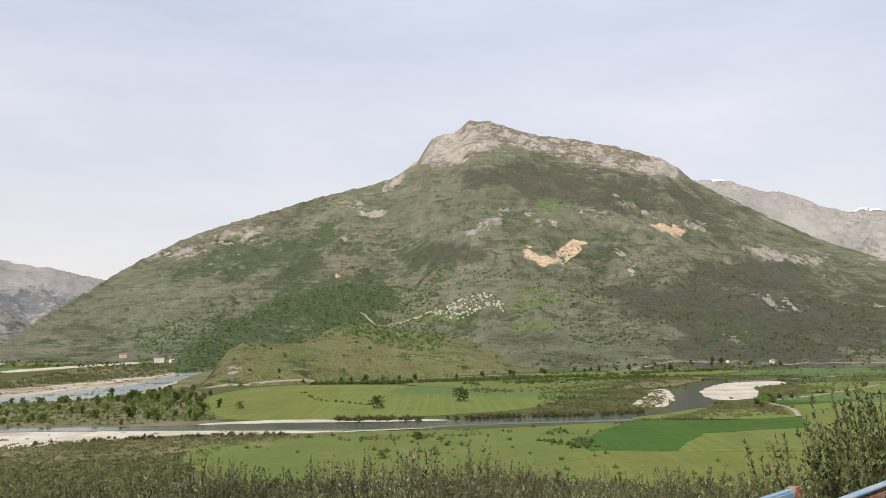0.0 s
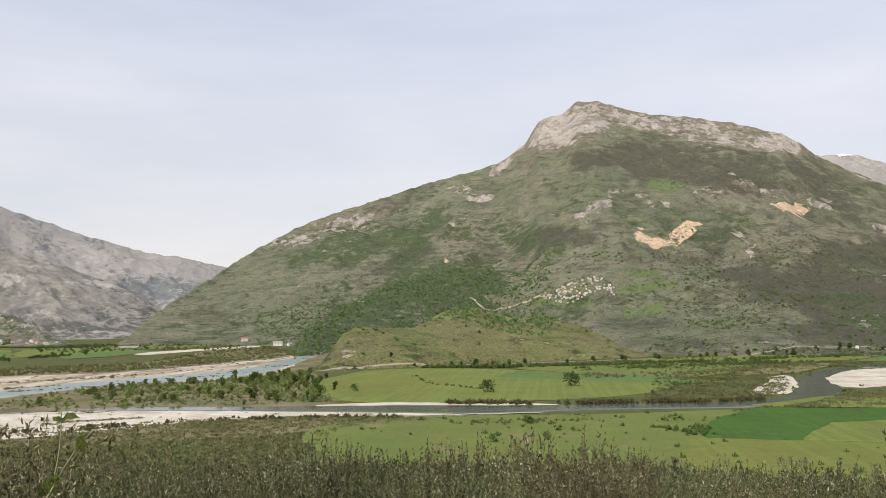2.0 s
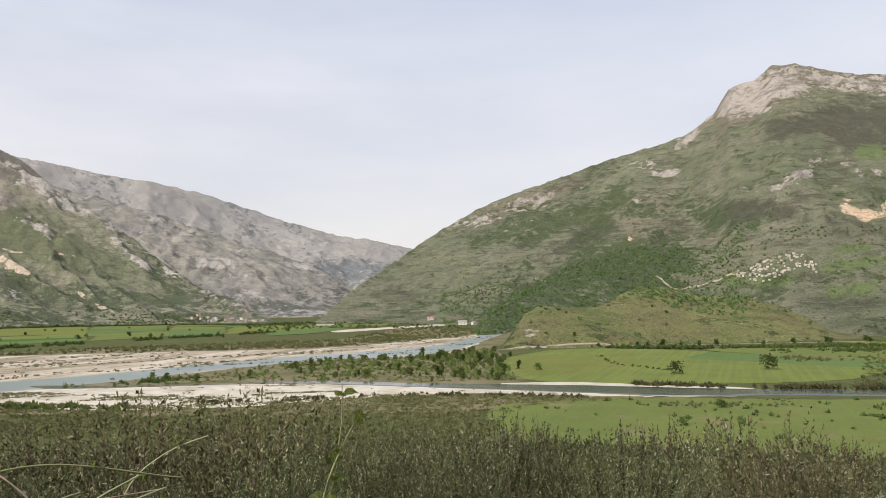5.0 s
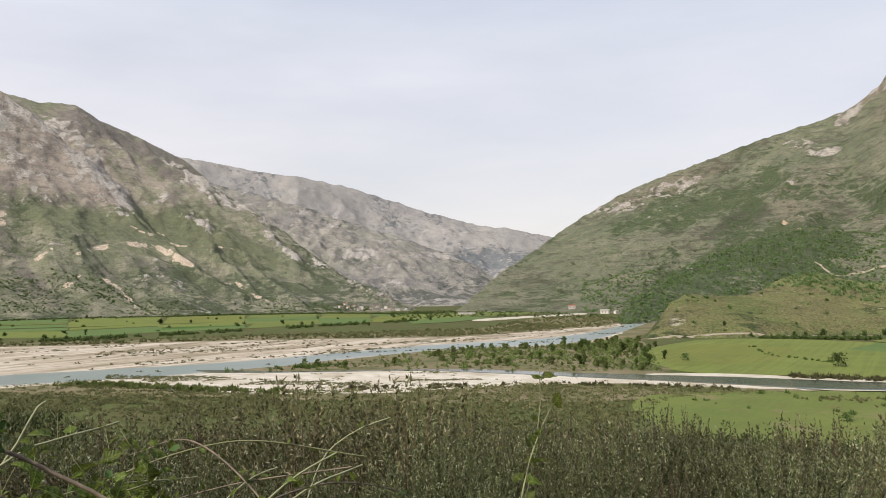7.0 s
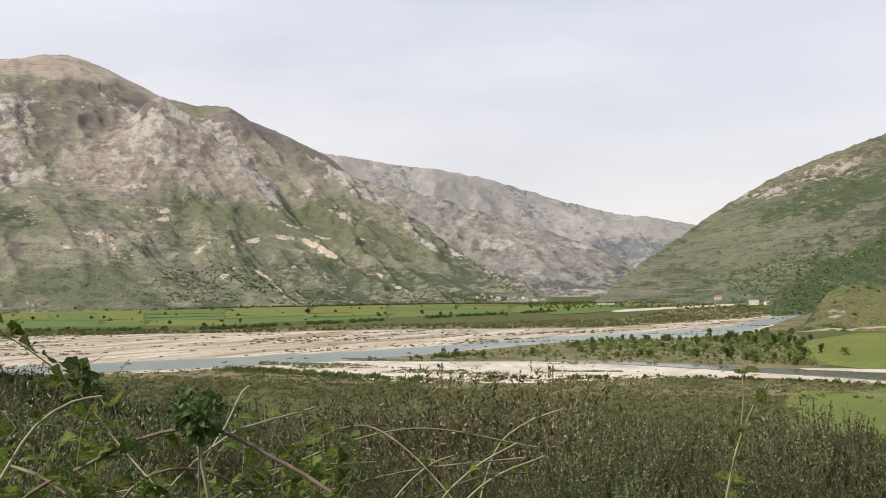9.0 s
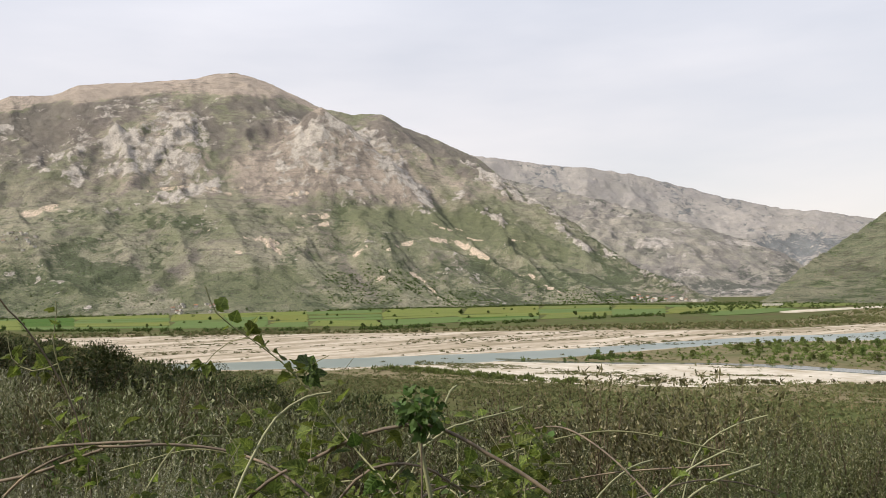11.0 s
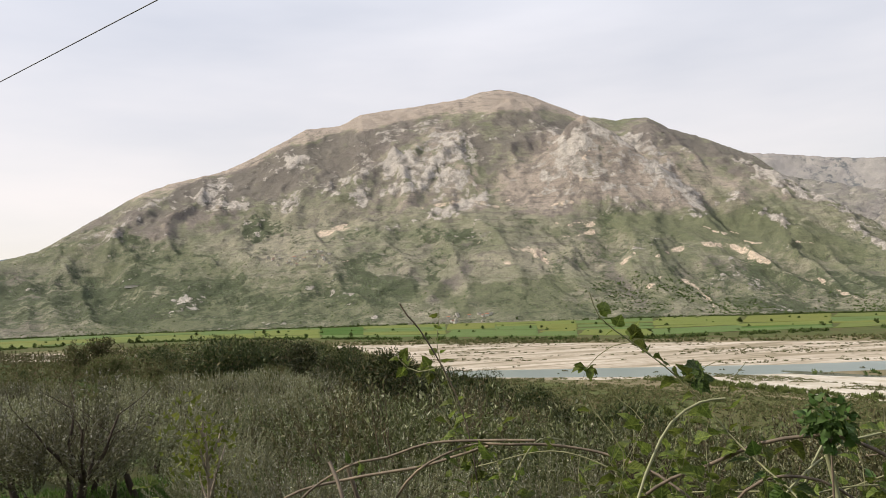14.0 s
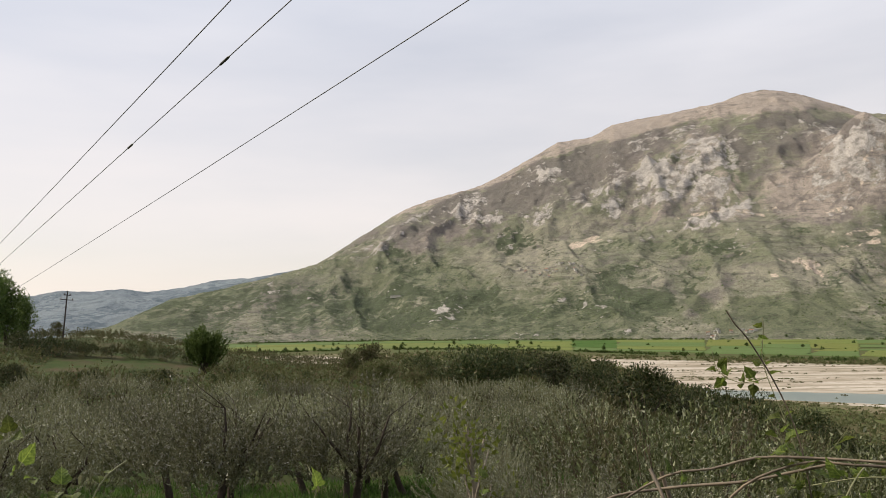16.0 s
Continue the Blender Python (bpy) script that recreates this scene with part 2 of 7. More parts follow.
def water_mat(name, c1, c2, rough):
    m, n, l, b = nodes_of(name)
    v = obj_coord(n)
    f = noise_node(n, l, 0.02, 4, 0.5, v)
    l.new(mixc(n, l, span(n, l, f, 0.4, 0.65), c1, c2), b.inputs["Base Color"])
    b.inputs["Roughness"].default_value = rough
    w = noise_node(n, l, 0.9, 3, 0.6, v)
    bump(n, l, b, w, 0.2, 0.08)
    return m


M_WATER = water_mat("river_water", (0.165, 0.205, 0.190), (0.20, 0.235, 0.215), 0.30)
M_WATER_DARK = water_mat("side_channel_water", (0.055, 0.068, 0.062), (0.085, 0.095, 0.080), 0.1)


def field_mat(name, c1, c2, stripe=0.0, angle=0.0, worn=0.25):
    """Sown field: colour in broad patches and faint drill rows."""
    m, n, l, b = nodes_of(name)
    v = obj_coord(n)
    f = noise_node(n, l, 0.018, 5, 0.6, v)
    g = noise_node(n, l, 0.4, 4, 0.7, v)
    k = noise_node(n, l, 0.06, 5, 0.7, v)
    col = mixc(n, l, span(n, l, f, 0.35, 0.65), c1, c2)
    col = mixc(n, l, span(n, l, k, 0.48, 0.66, 0, 0.55), col, (c1[0] * 0.95, c1[1] * 0.72, c1[2] * 0.95))
    col = mixc(n, l, span(n, l, g, 0.35, 0.7, 0, 0.4), col, tuple(c * 0.5 for c in c1))
    bald = noise_node(n, l, 0.032, 7, 0.72, v)
    col = mixc(n, l, span(n, l, bald, 0.56, 0.66, 0, worn), col, (0.17, 0.145, 0.07))
    mp = n.new("ShaderNodeMapping")
    mp.inputs["Rotation"].default_value = (0, 0, radians(angle))
    mp.inputs["Scale"].default_value = (1, 0.02, 1)
    l.new(v, mp.inputs["Vector"])
    s = noise_node(n, l, 0.22, 2, 0.5, mp.outputs[0])
    col = mixc(n, l, span(n, l, s, 0.45, 0.6, 0, stripe), col, tuple(c * 1.35 for c in c2))
    l.new(col, b.inputs["Base Color"])
    b.inputs["Roughness"].default_value = 0.95
    b.inputs["Specular IOR Level"].default_value = 0.15
    bump(n, l, b, g, 0.5, 0.3)
    return m


M_FIELD = {
    "wheat": field_mat("young_wheat", (0.042, 0.094, 0.013), (0.054, 0.110, 0.017), 0.15, 25),
    "light": field_mat("meadow_grass", (0.118, 0.150, 0.034), (0.142, 0.168, 0.040), 0.25, 60),
    "yellow": field_mat("flowering_meadow", (0.125, 0.148, 0.032), (0.145, 0.158, 0.038), 0.2, 10),
    "olive": field_mat("grazed_pasture", (0.132, 0.160, 0.040), (0.104, 0.136, 0.033), 0.1, 40, 0.8),
    "bright": field_mat("bright_green_crop", (0.100, 0.150, 0.044), (0.086, 0.136, 0.038), 0.15, 80),
    "fallow": field_mat("fallow_field", (0.17, 0.15, 0.075), (0.135, 0.132, 0.055), 0.25, 30),
}
# ---- the land: one sheet, built of ridges that rise from the river plain ----
EYE_Z = 1.6
PLAIN_Z = -60.4


def hash_grid(ix, iy, seed):
    h = (ix.astype(np.int64) * 374761393 + iy.astype(np.int64) * 668265263 + seed * 982451653) & 0xFFFFFFFF
    h = ((h ^ (h >> 13)) * 1274126177) & 0xFFFFFFFF
    return ((h ^ (h >> 16)) & 0xFFFF) / 65535.0


def vnoise(x, y, seed=0):
    ix, iy = np.floor(x), np.floor(y)
    fx, fy = x - ix, y - iy
    fx, fy = fx * fx * fx * (fx * (fx * 6 - 15) + 10), fy * fy * fy * (fy * (fy * 6 - 15) + 10)
    a, b = hash_grid(ix, iy, seed), hash_grid(ix + 1, iy, seed)
    c, d = hash_grid(ix, iy + 1, seed), hash_grid(ix + 1, iy + 1, seed)
    return (a + (b - a) * fx) * (1 - fy) + (c + (d - c) * fx) * fy


def fbm(x, y, octaves=5, seed=0, gain=0.5):
    s, amp, tot = 0, 1.0, 0.0
    for o in range(octaves):
        s = s + amp * (vnoise(x, y, seed + o) - 0.5)
        tot += amp
        x, y, amp = x * 2.03 + 17.3, y * 2.03 - 9.1, amp * gain
    return s / tot


def ridged(x, y, octaves=5, seed=0):
    s, amp, tot = 0, 1.0, 0.0
    for o in range(octaves):
        s = s + amp * (1 - np.abs(2 * vnoise(x, y, seed + o) - 1)) ** 2
        tot += amp
        x, y, amp = x * 2.1 + 5.7, y * 2.1 + 3.3, amp * 0.5
    return s / tot


def smooth(a, b, x):
    t = np.clip((x - a) / (b - a), 0, 1)
    return t * t * (3 - 2 * t)


def blob(az, el, a0, e0, wa, we):
    """1 in the middle of an oval patch, 0 outside, by bearing and height angle over the plain's viewpoint."""
    return np.exp(-(((az - a0) / wa) ** 2 + ((el - e0) / we) ** 2))


# Where things lie on the two mountains, as lines of (bearing, height angle), each with its half width.
N_DOME = ((92.3, 7.1), (89.1, 8.1), (83.9, 9.6), (81, 11), (77.6, 11.8), (73.2, 12.6), (70.4, 13.1), (66.8, 13.3), (64.7, 13.4), (62.3, 12.8), (60.2, 11.9))  # lower edge of the bare dome
# dark heath
N_HEATH = [
    (0.9, (88.8, 7.4), (83.9, 8.6), (81, 10.2), (77.6, 11.1), (72.9, 11.8)),
    (0.8, (91.4, 5.8), (87.4, 6.6)),
    (0.7, (68.6, 12.5), (67.8, 10.7), (66.8, 9.3)),
    (0.75, (66.2, 12.5), (63.5, 12.1), (61.3, 11.7)),
    (0.8, (65.6, 11.1), (63.5, 11)),
    (0.8, (55.8, 11.3), (51.1, 9.1), (49.2, 8)),
    (0.6, (50.6, 0.9), (47.6, 0.1), (45.4, -0.8)),
    (0.6, (52.1, 1.8), (49.9, 0.9)),
    (0.6, (81, 10.4), (77.2, 9.9), (78.4, 8.7)),
    (0.5, (69.1, 1.9), (70.7, 0.7), (71.3, -0.1)),
    (0.5, (60.9, 4.9), (58.5, 1.6), (56.6, -0.9)),
]
# crags
N_ROCK = [
    (0.45, (83.7, 9.6), (82.5, 10.1), (81, 9.9)),
    (0.35, (87.3, 7.4), (85.9, 8.1)),
    (0.35, (82.1, 6.3), (80.8, 7)),
    (0.3, (86.4, 6.7), (84.3, 6.7)),
    (0.4, (78.6, 7.9), (76.5, 8.8), (75.7, 9.9)),
    (0.6, (75, 8.8), (73.7, 9.6), (72.1, 9.4), (70.5, 9.2)),
    (0.6, (69.9, 10.9), (70.5, 9.2), (68.9, 8.5)),
    (0.4, (68.5, 6.9), (67.3, 7.1)),
    (0.5, (76.5, 7.6), (72.1, 8.4)),
    (0.25, (71, 5.8), (70, 5.9)),
    (0.35, (74.2, 5.4), (73, 5.6)),
]
# cliffs of the spur and of the shoulder
N_CLIFF = [
    (0.45, (60.2, 12.3), (57, 10.4), (54.3, 8.3), (52, 5.7)),
    (0.35, (49.9, 8.6), (47.3, 7.1), (44.8, 5.4)),
    (0.45, (47.3, 6.7), (44.4, 5.2), (42, 3.9), (39.6, 2.6)),
    (0.35, (43.4, 3.8), (40.3, 1.9), (38, 0.5), (34.5, -0.9)),
    (0.3, (48.9, 5.2), (47.4, 4.3)),
    (0.3, (62.3, 11), (60.3, 8.5)),
    (0.4, (60.2, 11.9), (61.1, 10.2), (62.8, 8.6)),
]
# scree and bare earth
N_SCREE = [
    (0.22, (71.6, 6.4), (69.8, 6.7), (67.9, 6.9), (66.5, 6.5)),
    (0.2, (66.5, 6.5), (64.1, 7.1), (62.4, 6.8)),
    (0.2, (62.9, 6.3), (60, 6.5)),
    (0.35, (79.4, 4.8), (77.3, 5.4)),
    (0.3, (62.3, 5.2), (59.6, 4.8)),
    (0.2, (62.1, 4.3), (59.9, 4.1)),
    (0.4, (52.3, 2.9), (50.5, 2.9), (48.5, 1.8)),
    (0.2, (45.9, 0.4), (44.3, -0.2), (42.9, -1.2)),
    (0.18, (53.8, 0.6), (52.6, -0.4), (51.7, -1.4)),
    (0.2, (57.7, 2), (56.9, 2.5)),
    (0.2, (55.3, 2.5), (53.7, 3)),
    (0.3, (66, 3.4), (63.8, 3.2), (63, 2.3)),
    (0.25, (67.4, 2.6), (65.8, 2.4)),
    (0.15, (52.1, 4.2), (49.4, 3.2), (45.6, 2.7)),
    (0.2, (56.2, 0.3), (55.1, 1.1)),
    (0.2, (59.9, 10.9), (60.3, 8.9), (60.4, 7.3)),
]
# terraces round the hillside village
N_VILL = [
    (0.6, (82.9, 2.9), (80.3, 2.7), (77.3, 3.1)),
    (0.4, (82.2, 2.2), (80, 1.9)),
    (0.25, (78.8, 4.7), (82.2, 4.1)),
    (0.25, (72.2, 7.6), (69.8, 7.1)),
]
# woods
N_WOOD = [
    (0.8, (77.3, 2.1), (75.4, 1.2), (73.3, 0.6)),
    (0.7, (92.3, 3.4), (89.1, 3.7), (86.8, 3)),
    (0.6, (91.4, 1.9), (88.1, 1.1), (85, 1.8)),
    (0.7, (49.1, 1.3), (45.4, -0), (40.4, -0.9), (38.1, -1.7)),
    (0.5, (54.7, -2.5), (48.9, -2.9), (43.3, -2.4)),
    (0.5, (72.2, 4.4), (68.6, 4.5)),
    (0.5, (84, 4.8), (81.1, 5)),
    (0.5, (70.8, -2.9), (66.8, -3.2)),
    (0.5, (85.8, -0), (81.1, 0.2)),
    (0.5, (77.4, 0.5), (73.9, -0.8)),
    (0.5, (61, -1.4), (56.2, -2.1)),
    (0.6, (92.3, 4.8), (90.4, 4.3)),
    (0.35, (66.7, 0.6), (64.3, -0.1)),
    (0.5, (50.7, -1.1), (46.9, -1.7)),
]
# smooth pasture
N_MEADOW = [
    (0.9, (58.4, 5.4), (54.4, 4.7), (50.5, 4.3), (44.9, 2.3)),
    (0.8, (68.7, 0.7), (64.3, -0.3), (62.6, 0.5)),
    (0.6, (53.5, 8.6), (51.2, 6.5), (48.6, 4.4)),
    (0.6, (71.1, 0.7), (69.1, -0.9)),
    (0.5, (74.7, 0.2), (72.3, -0)),
    (0.5, (48.6, 4), (43.1, 1.8)),
]
# dry face of the spur
N_SPUR = [
    (2.2, (60.7, 10.1), (62.4, 8.2)),
    (1.5, (58.3, 7.7), (55.1, 6.7)),
    (1.2, (64.9, 7.9), (60.8, 7.7)),
]
W_CAP = ((3, 11.1), (1.6, 12.1), (-0.2, 11.7), (-1.5, 12.6), (-4.4, 13.4), (-7.2, 12.9), (-9.5, 11.9), (-13, 11), (-16.7, 10.7))  # lower edge of the summit cliffs
# dark heath
W_HEATH = [
    (1.2, (-1.9, 11.4), (-7.1, 11.5), (-11.1, 10.7), (-14.8, 9.4)),
    (0.9, (-5.9, 10.2), (-12.2, 9.5)),
    (1, (-16.6, 9.3), (-19.4, 7.2)),
    (0.9, (-11.3, 5.2), (-12.1, 6)),
    (1.6, (-13.8, 2.1), (-19.8, 1.2), (-25, -0.2)),
    (1, (-18.2, 3.9), (-23.3, 3.7)),
    (0.9, (-16.3, -1), (-23.1, -1)),
    (0.7, (0.6, 5.8), (-2.6, 5.4)),
    (0.6, (12.8, 3.4), (9.2, 5)),
]
# outcrops
W_ROCK = [
    (0.35, (-1.6, 7), (-3.5, 8), (-4.7, 8.8)),
    (0.3, (-6.3, 8.3), (-7.1, 7.7)),
    (0.25, (-8.2, 7.7), (-10.2, 8.4), (-12.9, 8.7)),
    (0.35, (-12.5, 9.3), (-14.8, 8.2), (-16.6, 7.5)),
    (0.35, (-19.5, 9.4), (-21.5, 8.2), (-24.4, 7.1)),
    (0.35, (0.8, 13.1), (-0.7, 13.7), (-1.3, 12.5)),
    (0.5, (17.9, 6.6), (15.2, 6.9), (11.2, 7.2)),
    (0.5, (19.8, 5.2), (16.7, 5.7)),
    (0.3, (7.2, 9.3), (4.7, 8.5)),
    (0.25, (-13, 5.2), (-13.5, 4.2)),
    (0.3, (-21.6, 2.3), (-24.4, 1.4)),
    (0.25, (-16.9, 7.7), (-18.3, 7.3)),
    (0.25, (3.5, 10.9), (4.3, 10.3)),
    (0.25, (-14.5, 11.7), (-16.3, 11.4)),
    (0.25, (-21, 5.6), (-25.2, 4.7)),
]
# quarries and tracks
W_SCREE = [
    (0.12, (-12.5, 2.7), (-13.1, 3), (-13.7, 3.4)),
    (0.15, (-11.6, 1.1), (-12.7, 1.7)),
    (0.15, (-8.9, 0.7), (-10, 0.3)),
    (0.15, (0.6, 7.5), (-2.2, 6.6)),
    (0.15, (-3.1, 9.6), (-3.9, 11.4)),
    (0.12, (-5.8, 2.7), (-7.4, 3.1), (-7.2, 2.3)),
    (0.2, (9.2, 5.2), (6.3, 3.4)),
]
W_QUARRY = [
    (0.55, (-6.1, 5.6), (-7.4, 5.2), (-8.6, 5.2)),
    (0.34, (-8.4, 5.6), (-9.2, 6.1), (-10.4, 6.5)),
    (0.30, (-8.8, 5.0), (-9.8, 5.9)),
    (0.42, (-15.1, 7.4), (-16.9, 6.8)),
]
W_QUARRY_SCRUB = [
    (0.28, (-7.6, 6.2), (-8.3, 5.7)),
    (0.28, (-10.0, 5.0), (-10.4, 5.8)),
    (0.20, (-15.9, 6.7), (-16.3, 6.6)),
]
# woods
W_GREEN = [
    (0.9, (11.2, 3), (6.3, 3.4), (3.9, 2.2)),
    (1.1, (12.7, 1.4), (8.7, 1.4)),
    (0.9, (15.8, 0.6), (13.5, -0.2)),
    (0.8, (18.2, 4.1), (12.8, 5.4), (8, 7)),
    (0.9, (7.1, 5.8), (1.4, 5.4)),
    (0.6, (11.2, 5.8), (8.8, 5.4)),
    (0.7, (0.2, 9.5), (-3.5, 9.8)),
]
# pasture and terraces
W_PASTURE = [
    (0.45, (-7.1, 9.1), (-8.7, 8.9)),
    (0.3, (-5, 1.9), (-8.5, 2.3)),
    (0.25, (1, 1.2), (-2.6, 1)),
    (0.25, (-5.8, 3), (-7.4, 3)),
    (0.5, (-5.3, 0.1), (-7.3, 0.5)),
]
# dry turf
W_DRY = [
    (1, (28.8, -1.3), (25.4, -0.2), (22.6, 0.6)),
    (0.8, (7.1, 4.2), (1.8, 4.4)),
    (0.7, (-6.5, 1.3), (-11.9, -1)),
    (0.8, (-15.3, 1.3), (-17.4, 1.1)),
    (0.7, (17.9, 5.7), (11.2, 7.8)),
    (0.6, (-11, 8), (-16.6, 8.5)),
]


def wider(rows, k):
    return [(k * w, *pts) for w, *pts in rows]


W_ROCK_WIDE, N_ROCK_WIDE, N_CLIFF_WIDE = wider(W_ROCK, 1.7), wider(N_ROCK, 1.7), wider(N_CLIFF, 1.6)


def lines(az, el, rows):
    """1 along the lines, 0 away from them."""
    best = np.zeros(az.shape)
    for w, *pts in rows:
        gap = np.full(az.shape, 99.0)
        for (a0, e0), (a1, e1) in zip(pts[:-1], pts[1:]):
            da, de = a1 - a0, e1 - e0
            t = np.clip(((az - a0) * da + (el - e0) * de) / (da * da + de * de + 1e-9), 0, 1)
            gap = np.minimum(gap, np.hypot(az - a0 - t * da, el - e0 - t * de))
        best = np.maximum(best, np.exp(-(gap / w) ** 2))
    return best


def above(az, el, rim, soft):
    """1 above a rim of (bearing, height angle) points, within its span."""
    p = np.array(sorted(rim))
    return smooth(-soft, soft, el - np.interp(az, p[:, 0], p[:, 1])) * smooth(p[0, 0] - 0.8, p[0, 0] + 0.2, az) * (1 - smooth(p[-1, 0] - 0.2, p[-1, 0] + 0.8, az))


